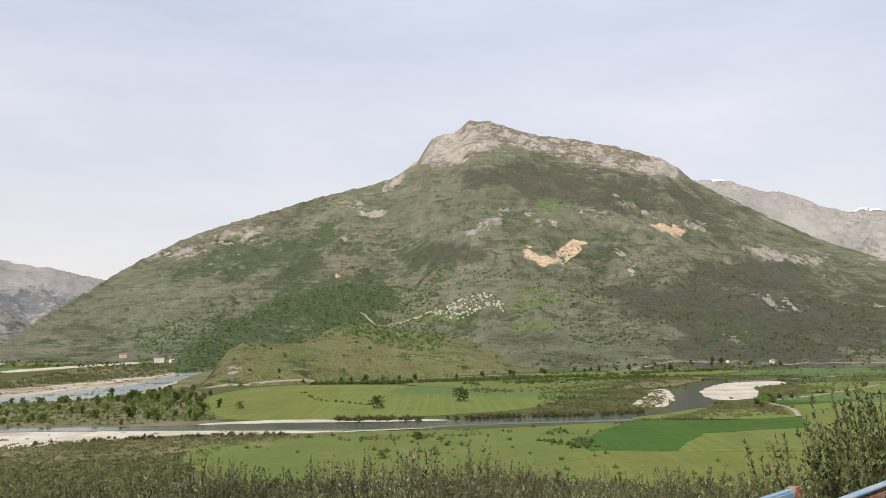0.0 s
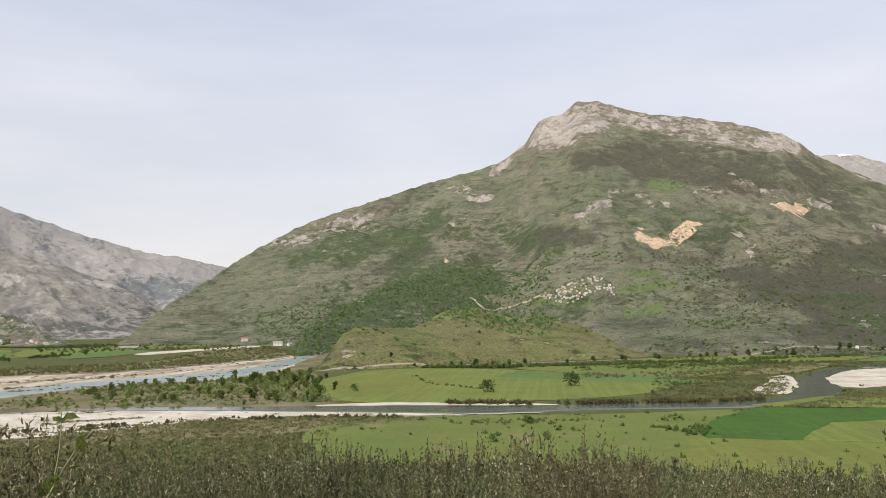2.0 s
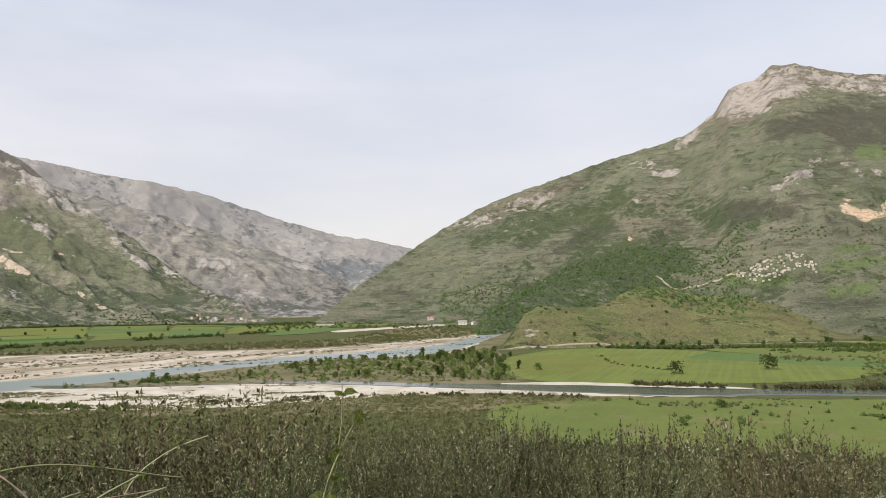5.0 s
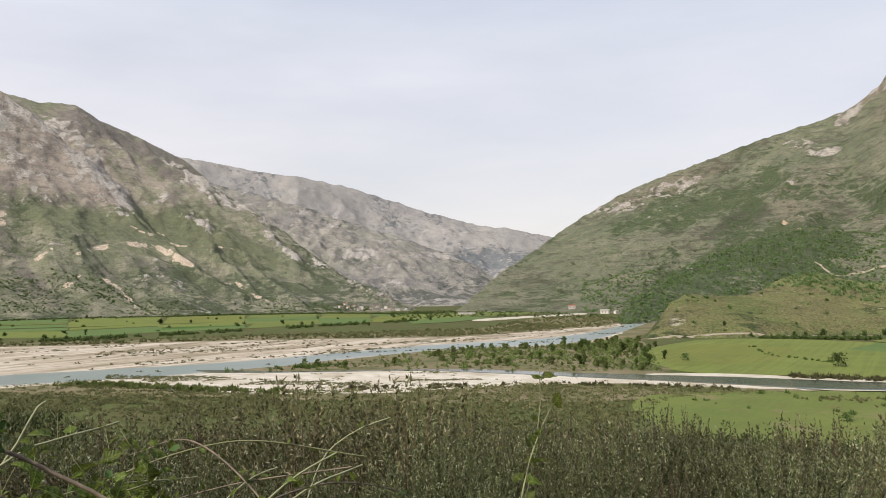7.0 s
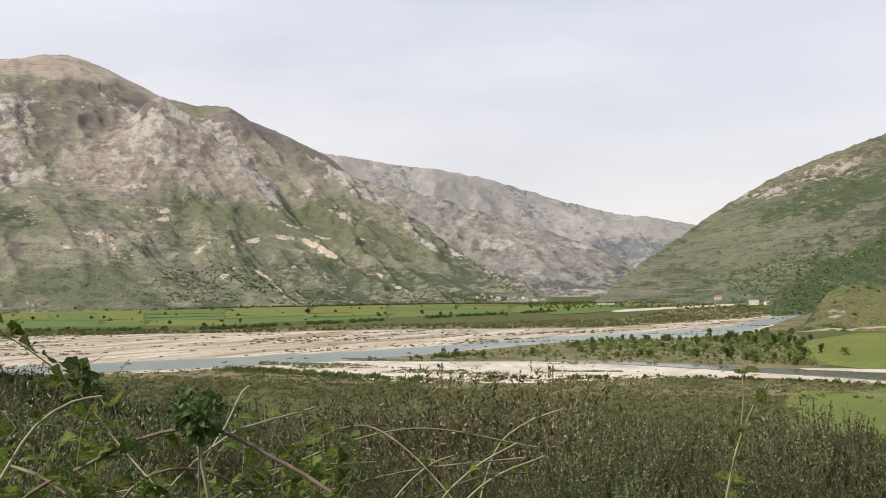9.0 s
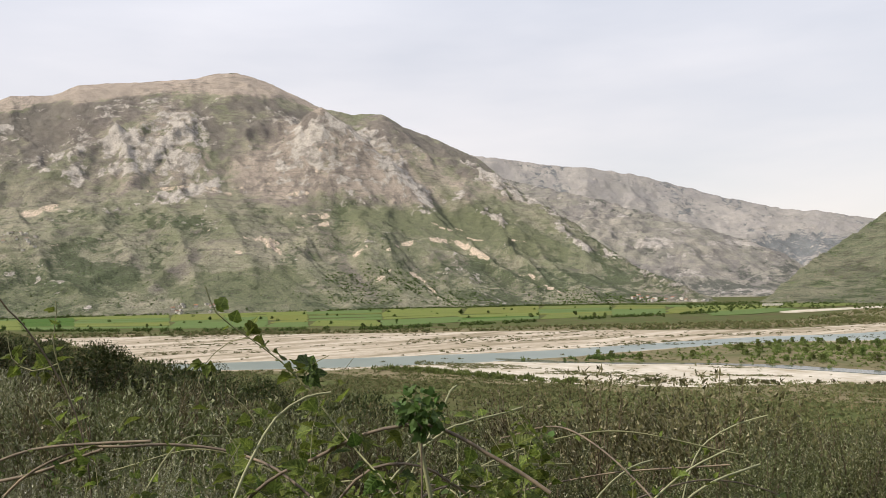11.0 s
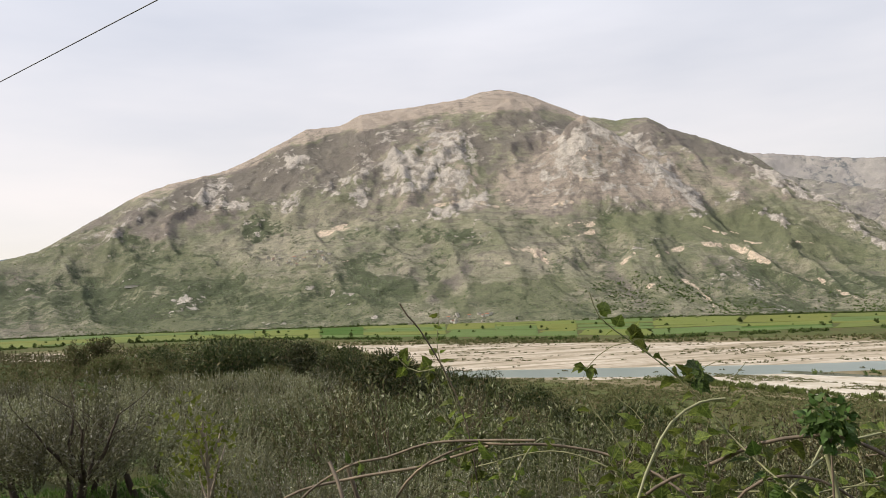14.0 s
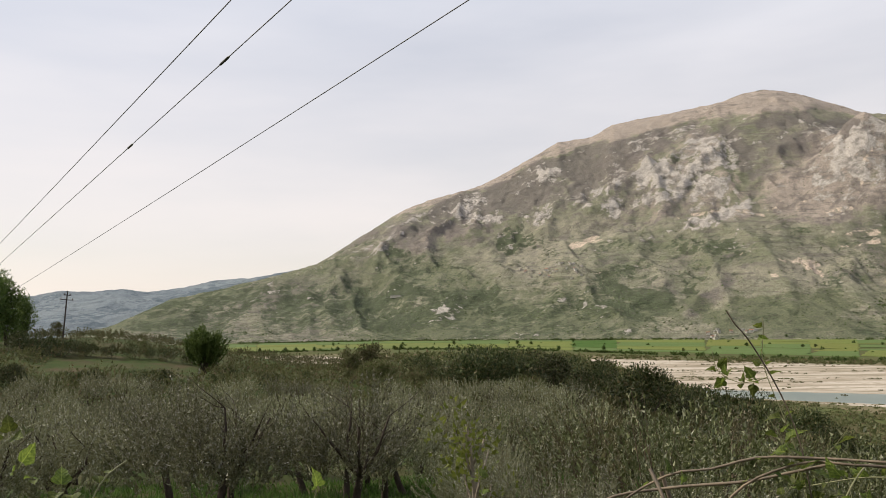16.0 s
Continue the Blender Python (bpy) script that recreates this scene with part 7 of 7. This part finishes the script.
for k, w in enumerate(WIRE_FEET):
    s_ = np.linspace(-30, 175, 60)
    line = np.array(w)[None] + WIRE_WAY[None] * s_[:, None]
    line[:, 2] += 0.5 * ((s_ - 25) / 100) ** 2
    root = tagged(new("overhead_wire"), "thin dark overhead wire across the sky", "wire", "overhead wires")
    part("strand", mesh_from("strand", *tube(line, 0.011, 5)), M_WIRE, root)
    if k == 1:
        for s0 in (15.2, 20.5):
            i = int(np.argmin(np.abs(s_ - s0)))
            p = line[i]
            part("wire_joint", mesh_from("wire_joint", *tube([p - WIRE_WAY * 0.28, p - WIRE_WAY * 0.2, p + WIRE_WAY * 0.2, p + WIRE_WAY * 0.28], np.array([0.008, 0.028, 0.028, 0.008]), 6)), M_WIRE, root)

# ---- painted railing by the verge ----
M_BLUE = simple("chipped_blue_paint", (0.15, 0.26, 0.38), (0.19, 0.30, 0.41), 6, 0.5, 0.001, c3=(0.33, 0.34, 0.34), scale2=9)
M_RUST = simple("rusty_iron", (0.26, 0.11, 0.065), (0.15, 0.065, 0.04), 25, 0.85, 0.002, c3=(0.42, 0.36, 0.28), scale2=40)


def bar_between(a, b, w, h, bevel=0.006):
    """A bevelled rectangular bar from a to b, w across and h high."""
    a, b = Vector(a), Vector(b)
    L = (b - a).length
    bm = bmesh.new()
    box(bm, 0, -w / 2, -h / 2, L, w / 2, h / 2)
    bmesh.ops.recalc_face_normals(bm, faces=bm.faces)
    bmesh.ops.bevel(bm, geom=bm.edges[:], offset=bevel, segments=2, affect="EDGES")
    bm.transform(Matrix.Translation(a) @ (b - a).to_track_quat("X", "Z").to_matrix().to_4x4())
    return bm


rail = tagged(new("railing"), "old railing with chipped blue top tubes and rusty mesh", "railing")
d_ = np.array([0.725, 0.689, 0.0])
r1 = np.array([1.235, 2.905, 1.03])
part("top_rail", bm_mesh("top_rail", bar_between(r1 - d_ * 2.2, r1, 0.034, 0.03)), M_BLUE, rail, "light blue painted tube")
part("end_plate", bm_mesh("end_plate", bar_between(r1 + d_ * 0.002, r1 + d_ * 0.045, 0.045, 0.042)), M_RUST, rail, "rusted end of the tube")
r2 = np.array([1.24, 2.70, 1.02])
part("top_rail", bm_mesh("top_rail", bar_between(r2, r2 + d_ * 1.9, 0.045, 0.012)), M_BLUE, rail, "flat bar with worn blue paint")
part("rusty_rail", bm_mesh("rusty_rail", bar_between(r2 + (0, 0, -0.026), r2 + d_ * 1.9 + (0, 0, -0.026), 0.04, 0.03)), M_RUST, rail)
part("rusty_rail", bm_mesh("rusty_rail", bar_between(r2 + (0, 0, -0.5), r2 + d_ * 1.9 + (0, 0, -0.5), 0.04, 0.03)), M_RUST, rail)
for k in range(48):
    p = r2 + d_ * (0.02 + 0.039 * k)
    part("mesh_rod", bm_mesh("mesh_rod", bar_between(p + (0, 0, -0.043), p + (0, 0, -0.485), 0.009, 0.009, 0.002)), M_RUST, rail)
for k in range(9):
    part("mesh_wire", bm_mesh("mesh_wire", bar_between(r2 + (0, 0, -0.075 - 0.05 * k), r2 + d_ * 1.9 + (0, 0, -0.075 - 0.05 * k), 0.007, 0.007, 0.002)), M_RUST, rail)
for p in (r1 - d_ * 2.1, r1 - d_ * 0.03, r2 + d_ * 0.03, r2 + d_ * 1.87):
    g = land_z(p[0], p[1])
    part("post", bm_mesh("post", bar_between((p[0], p[1], g - 0.4), (p[0], p[1], p[2] - 0.024), 0.045, 0.045)), M_RUST, rail, "rusty iron post")

# ---- climbing vine on the verge ----
M_VINELEAF = leaf_mat("vine_leaf", (0.032, 0.064, 0.013), (0.085, 0.130, 0.028), 0.42, 0.5, None, 0.2, True)
M_VINEYOUNG = leaf_mat("young_vine_leaf", (0.080, 0.125, 0.022), (0.17, 0.20, 0.042), 0.5, 0.5, None, 0.2, True)
M_VINEDARK = leaf_mat("crinkled_leaf", (0.045, 0.085, 0.022), (0.075, 0.125, 0.032), 0.3, 0.5)
M_STEM_G = simple("green_stem", (0.22, 0.22, 0.10), (0.16, 0.15, 0.075), 40, 0.7, 0.001)
M_STEM_P = simple("pale_shoot", (0.27, 0.27, 0.15), (0.20, 0.20, 0.105), 40, 0.7, 0.001)
M_STEM_B = simple("brown_cane", (0.145, 0.108, 0.076), (0.09, 0.068, 0.05), 50, 0.8, 0.001, c3=(0.24, 0.18, 0.12), scale2=20)


def leaf_shape(name, curl, lobes, seed):
    """A heart-shaped leaf with a folded midrib, a wavy rim and a short stalk; foot at the origin, tip along x, 1 long."""
    r = np.random.default_rng(seed)
    bm = bmesh.new()
    rim = []
    stops = np.linspace(0, 1, 13)
    xs = np.interp(stops, [0, 0.14, 0.26, 0.4, 0.55, 0.7, 0.86, 1.0], [0.0, -0.07, 0.02, 0.2, 0.42, 0.64, 0.84, 1.0])
    ws = np.interp(stops, [0, 0.14, 0.26, 0.4, 0.55, 0.7, 0.86, 1.0], [0.0, 0.20, 0.36, 0.44, 0.40, 0.27, 0.12, 0.0])
    twist = r.normal(0, 0.18)
    mid = [bm.verts.new((max(0.0, x), 0, -curl * max(0.0, x) ** 2)) for x in xs]
    for sgn in (-1, 1):
        wave = r.uniform(0, 6.28)
        edge = [bm.verts.new((xs[k] + r.normal(0, 0.008), sgn * ws[k] * (1 + lobes * math.sin(k * 1.3 + seed)), (0.16 + 0.5 * curl) * ws[k] - curl * xs[k] ** 2 + sgn * twist * ws[k] * xs[k] + 0.035 * math.sin(k * 1.9 + wave))) for k in range(1, 12)]
        side = [mid[0], *edge, mid[12]]
        for k in range(12):
            f = [mid[k], side[k], side[k + 1], mid[k + 1]]
            f = [q for i, q in enumerate(f) if q not in f[:i]]
            bm.faces.new(f if sgn > 0 else f[::-1])
    for y in (-0.012, 0.012):
        rim.append(bm.verts.new((0, y, 0)))
    for y in (0.01, -0.01):
        rim.append(bm.verts.new((-0.35, y, 0.06)))
    bm.faces.new(rim)
    return bm_mesh(name, bm, None, True)


LEAVES = {"leaf": [], "young": [], "dark": []}
for key, mat in (("leaf", M_VINELEAF), ("young", M_VINEYOUNG), ("dark", M_VINEDARK)):
    for k in range(3):
        me = leaf_shape("leaf", (0.12, 0.34, 0.55)[k], 0.10 + 0.06 * k, k + 1)
        me.materials.append(mat)
        LEAVES[key].append(me)
vr = np.random.default_rng(55)


def put_leaf(parent, p, way, size, kind):
    me = LEAVES[kind][vr.integers(0, 3)]
    ob = new("leaf", me)
    way = Vector(way).normalized()
    up = Vector((vr.normal(0, 0.85), vr.normal(0, 0.85), 1.0)).normalized()
    side = up.cross(way)
    side = side.normalized() if side.length > 0.1 else Vector((1, 0, 0))
    up = way.cross(side)
    m = Matrix((way, side, up)).transposed().to_4x4()
    ob.matrix_basis = Matrix.Translation(Vector(p) + way * size * 0.35) @ m @ Matrix.Scale(size, 4)
    ob.parent = parent
    return ob


def flowing(p, step):
    """A smooth line through 3D points, paced by the distance between them."""
    k = np.concatenate([[0], np.cumsum(np.sqrt(np.linalg.norm(np.diff(p, axis=0), axis=1)) + 1e-6)])
    t = np.gradient(p, k, axis=0)
    out = []
    for i in range(len(p) - 1):
        w = k[i + 1] - k[i]
        n = max(2, int(np.linalg.norm(p[i + 1] - p[i]) / step))
        for f in np.arange(n) / n:
            out.append((2 * f ** 3 - 3 * f * f + 1) * p[i] + (f ** 3 - 2 * f * f + f) * w * t[i] + (3 * f * f - 2 * f ** 3) * p[i + 1] + (f ** 3 - f * f) * w * t[i + 1])
    out.append(p[-1])
    return np.array(out)


def cane(points, r0, r1, mat, leaves, kind, size, label, name="vine_cane", first=0.25, ground=True, cat="vine"):
    """One cane of the vine: a smooth tapered stem from the ground, leaves in turn along it."""
    p = np.array(points, float)
    if ground:
        back = p[0] - p[1]
        g = p[0] + unit(back) * 0.25 * np.array([1, 1, 0])
        g[2] = land_z(g[0], g[1]) - 0.05
        bend = p[0] + unit(back) * 0.16 - np.array([0, 0, 0.10])
        p = np.concatenate([[g], [g * 0.5 + bend * 0.5], [bend], p])
    line = flowing(p, 0.03)
    root = tagged(new(name), label, cat, "canes of the vine")
    stem = part("stem", mesh_from("stem", *tube(line, np.linspace(r0, r1, len(line)) * 0.68 * (1 + 0.35 * fbm(np.arange(len(line)) * 0.31, np.full(len(line), r0 * 900.0), 3, 5)), 6)), mat, root)
    n0 = int(len(line) * first)
    leaves = int(leaves * 4.7)
    for k in range(leaves):
        i = n0 + int((len(line) - 2 - n0) * (k + vr.uniform(0.2, 0.8)) / max(1, leaves))
        t = unit(line[i + 1] - line[i])
        out = unit(np.cross(t, vr.normal(0, 1, 3))) + 0.35 * t + np.array([0, 0, 0.15])
        put_leaf(root, line[i], out, size * (0.27 + 0.48 * vr.uniform() ** 1.5), ("young" if i > 0.8 * len(line) else kind) if vr.uniform() < 0.85 else "young")
    return root


G_LABEL, P_LABEL, B_LABEL = "arching green vine cane with heart-shaped leaves", "pale young vine shoot on the verge", "bare brown bramble cane on the verge"
cane([(-1.499, 0.532, 1.266), (-1.574, 0.534, 1.301), (-1.655, 0.523, 1.352), (-1.707, 0.499, 1.413), (-1.742, 0.462, 1.464), (-1.769, 0.414, 1.508), (-1.785, 0.36, 1.554), (-1.784, 0.34, 1.601)], 0.006, 0.0016, M_STEM_G, 15, "leaf", 0.055, G_LABEL, first=0.45)
cane([(-1.715, 0.487, 1.423), (-1.69, 0.49, 1.456), (-1.662, 0.514, 1.476)], 0.002, 0.001, M_STEM_G, 4, "leaf", 0.05, "small leafy side shoot of the vine", ground=False)
cane([(-1.769, 0.414, 1.508), (-1.80, 0.39, 1.50), (-1.84, 0.36, 1.46), (-1.85, 0.35, 1.42)], 0.0016, 0.0008, M_STEM_G, 2, "young", 0.035, "small drooping side shoot of the vine", ground=False, first=0.6)
cane([(-1.635, 0.325, 1.269), (-1.648, 0.365, 1.329), (-1.648, 0.404, 1.382), (-1.64, 0.456, 1.412), (-1.626, 0.496, 1.417)], 0.005, 0.003, M_STEM_P, 5, "leaf", 0.05, P_LABEL, first=0.5)
cane([(-2.095, 0.264, 1.169), (-2.126, 0.233, 1.277), (-2.153, 0.213, 1.369), (-2.17, 0.189, 1.452), (-2.173, 0.181, 1.5), (-2.171, 0.187, 1.554), (-2.171, 0.185, 1.577)], 0.0038, 0.0012, M_STEM_G, 12, "young", 0.04, "upright vine cane with a young yellow-green tip", first=0.5)
cane([(-2.17, 0.189, 1.452), (-2.231, 0.156, 1.436), (-2.289, 0.128, 1.46), (-2.3, 0.122, 1.504)], 0.002, 0.001, M_STEM_G, 5, "young", 0.04, "leafy side shoot of the vine", ground=False)
cane([(-2.058, 0.105, 1.538), (-2.052, 0.08, 1.565), (-2.047, 0.063, 1.59)], 0.0028, 0.0022, M_STEM_B, 0, "leaf", 0.04, "short dry broken twig of the vine", ground=True)
cane([(-2.06, 0.20, 1.296), (-2.001, 0.268, 1.302), (-1.982, 0.338, 1.299), (-1.94, 0.43, 1.283), (-1.897, 0.471, 1.268), (-1.827, 0.494, 1.253), (-1.752, 0.522, 1.214)], 0.006, 0.004, M_STEM_B, 2, "leaf", 0.05, B_LABEL)
cane([(-2.378, -0.119, 1.16), (-2.311, 0.013, 1.2), (-2.251, 0.065, 1.218), (-2.183, 0.142, 1.238), (-2.117, 0.195, 1.266), (-2.049, 0.244, 1.294)], 0.006, 0.005, M_STEM_B, 2, "leaf", 0.05, B_LABEL)
cane([(-2.358, 0.038, 1.146), (-2.36, 0.025, 1.19), (-2.361, 0.015, 1.226)], 0.008, 0.007, M_STEM_B, 0, "leaf", 0.05, "thick cut bramble stub on the verge")
cane([(-1.746, 0.435, 1.254), (-1.678, 0.489, 1.297), (-1.611, 0.551, 1.341), (-1.554, 0.592, 1.358), (-1.519, 0.618, 1.361), (-1.478, 0.648, 1.345), (-1.441, 0.686, 1.314), (-1.404, 0.722, 1.285), (-1.367, 0.755, 1.252)], 0.005, 0.005, M_STEM_B, 5, "leaf", 0.05, B_LABEL, first=0.5)
cane([(-1.723, 0.565, 1.203), (-1.686, 0.618, 1.26), (-1.629, 0.69, 1.261), (-1.576, 0.748, 1.212)], 0.005, 0.004, M_STEM_B, 3, "leaf", 0.05, B_LABEL)
cane([(-1.532, 0.632, 1.242), (-1.537, 0.623, 1.297), (-1.542, 0.616, 1.344), (-1.547, 0.608, 1.386), (-1.548, 0.606, 1.4)], 0.005, 0.006, M_STEM_P, 1, "young", 0.04, P_LABEL, first=0.9)
cane([(-1.632, 0.753, 1.321), (-1.625, 0.785, 1.328), (-1.616, 0.829, 1.335), (-1.605, 0.876, 1.341), (-1.597, 0.917, 1.348)], 0.004, 0.003, M_STEM_P, 3, "leaf", 0.045, P_LABEL, first=0.4)
cane([(-1.701, 0.739, 1.269), (-1.699, 0.779, 1.321), (-1.707, 0.822, 1.38), (-1.707, 0.839, 1.389)], 0.004, 0.003, M_STEM_P, 1, "young", 0.03, P_LABEL)
cane([(-1.472, 1.15, 1.136), (-1.462, 1.182, 1.163), (-1.44, 1.248, 1.201), (-1.399, 1.323, 1.236)], 0.005, 0.003, M_STEM_P, 2, "young", 0.04, P_LABEL)
cane([(-1.365, 1.105, 1.167), (-1.338, 1.183, 1.206), (-1.328, 1.249, 1.214), (-1.32, 1.312, 1.22)], 0.005, 0.003, M_STEM_P, 4, "young", 0.045, P_LABEL)
cane([(-1.656, 1.518, 1.034), (-1.657, 1.582, 1.139), (-1.658, 1.645, 1.174), (-1.602, 1.688, 1.217), (-1.539, 1.734, 1.243)], 0.006, 0.003, M_STEM_P, 5, "young", 0.05, P_LABEL, first=0.4)
cane([(-1.735, 1.304, 1.081), (-1.714, 1.397, 1.134), (-1.707, 1.472, 1.141)], 0.005, 0.003, M_STEM_P, 3, "young", 0.045, P_LABEL)
cane([(-0.85, 1.10, 1.24), (-0.845, 1.13, 1.31), (-0.845, 1.165, 1.345), (-0.835, 1.20, 1.39), (-0.825, 1.235, 1.42)], 0.004, 0.002, M_STEM_G, 9, "leaf", 0.05, G_LABEL, first=0.55)
cane([(-0.845, 1.165, 1.36), (-0.843, 1.172, 1.40), (-0.845, 1.176, 1.44), (-0.846, 1.178, 1.463)], 0.0018, 0.001, M_STEM_G, 2, "young", 0.03, "thin upright tip of the vine", ground=False, first=0.6)
cane([(-1.997, -1.353, 1.319), (-2.022, -1.307, 1.364), (-2.038, -1.274, 1.392), (-2.052, -1.245, 1.405)], 0.004, 0.002, M_STEM_P, 10, "young", 0.05, G_LABEL, first=0.4)
cane([(-1.994, -1.129, 1.265), (-2.004, -1.103, 1.312), (-2.015, -1.072, 1.335)], 0.004, 0.002, M_STEM_P, 5, "young", 0.045, P_LABEL, first=0.5)
cane([(-2.143, -0.045, 1.213), (-2.17, -0.05, 1.24), (-2.198, -0.056, 1.264)], 0.007, 0.006, M_STEM_B, 0, "leaf", 0.05, "short broken brown cane on the verge")
cane([(-2.189, -0.024, 1.252), (-2.133, 0.051, 1.275), (-2.083, 0.124, 1.304), (-2.016, 0.224, 1.312), (-1.942, 0.298, 1.317)], 0.006, 0.004, M_STEM_B, 3, "leaf", 0.05, B_LABEL)

TUFTS = [(-2.117, 0.195, 1.317, 9), (-2.089, 0.282, 1.323, 8), (-1.984, 0.279, 1.24, 8), (-1.728, 0.405, 1.369, 8), (-1.66, 0.479, 1.356, 8), (-1.654, 0.525, 1.426, 7), (-1.634, 0.428, 1.351, 6), (-1.559, 0.766, 1.344, 6),
         (-1.424, 0.757, 1.29, 9), (-1.836, 0.369, 1.38, 5), (-1.612, 0.55, 1.273, 9), (-1.851, 0.339, 1.247, 9), (-1.514, 0.787, 1.285, 8), (-1.642, 0.775, 1.332, 7), (-1.522, 0.82, 1.293, 9), (-1.498, 0.684, 1.273, 9),
         (-2.066, 0.163, 1.349, 9), (-1.84, 0.173, 1.309, 8), (-1.855, -1.192, 1.352, 10), (-2.098, -0.737, 1.255, 6), (-2.208, -0.411, 1.247, 7), (-1.435, 1.052, 1.2, 6), (-1.93, -1.28, 1.30, 10), (-0.84, 1.15, 1.33, 5)]
for _k in range(26):
    _a, _d = vr.uniform(42, 64), vr.uniform(1.45, 1.9)
    TUFTS.append((-0.5 - math.sin(radians(_a)) * _d, -0.3 + math.cos(radians(_a)) * _d, float(vr.uniform(1.16, 1.36)), 12))
for x, y, z, n in TUFTS:
    lo = (x + vr.normal(0, 0.05), y + vr.normal(0, 0.05), z - 0.18)
    mid_ = (x + vr.normal(0, 0.03), y + vr.normal(0, 0.03), z - 0.07)
    root = cane([lo, mid_, (x, y, z), (x + vr.normal(0, 0.02), y + vr.normal(0, 0.02), z + 0.045)], 0.003, 0.001, M_STEM_G, n, "leaf" if vr.uniform() < 0.6 else "young", 0.055, "leafy upright vine shoot on the verge", first=0.55)
for k in range(30):
    a_, d_k = vr.uniform(30, 100) if k < 12 else vr.uniform(40, 72), vr.uniform(1.5, 2.2)
    x, y = bearing(a_, d_k)
    x, y = x - 0.42, y - 0.25
    z = vr.uniform(1.02, 1.22)
    w = vr.normal(0, 1, 2)
    w = w / np.linalg.norm(w) * vr.uniform(0.15, 0.4)
    cane([(x - w[0], y - w[1], z - 0.12), (x, y, z), (x + w[0], y + w[1], z - vr.uniform(-0.05, 0.12))], 0.0045, 0.003, (M_STEM_B, M_STEM_G)[k % 2], 5, ("leaf", "dark")[k % 2], 0.05, "tangled vine cane low on the verge", first=0.3)
tuft = tagged(new("leaf_tuft"), "dense round tuft of dark crinkled leaves", "foliage")
part("stem", mesh_from("stem", *tube([(-1.53, 0.60, 0.1), (-1.52, 0.603, 0.8), (-1.517, 0.605, 1.39)], np.array([0.005, 0.003, 0.0015]), 6)), M_STEM_B, tuft)
for _ in range(150):
    d_t = rand_dirs(vr, 1)[0]
    put_leaf(tuft, np.array((-1.517, 0.605, 1.386)) + d_t * vr.uniform(0.012, 0.040), d_t + vr.normal(0, 0.7, 3), vr.uniform(0.010, 0.019), "dark")
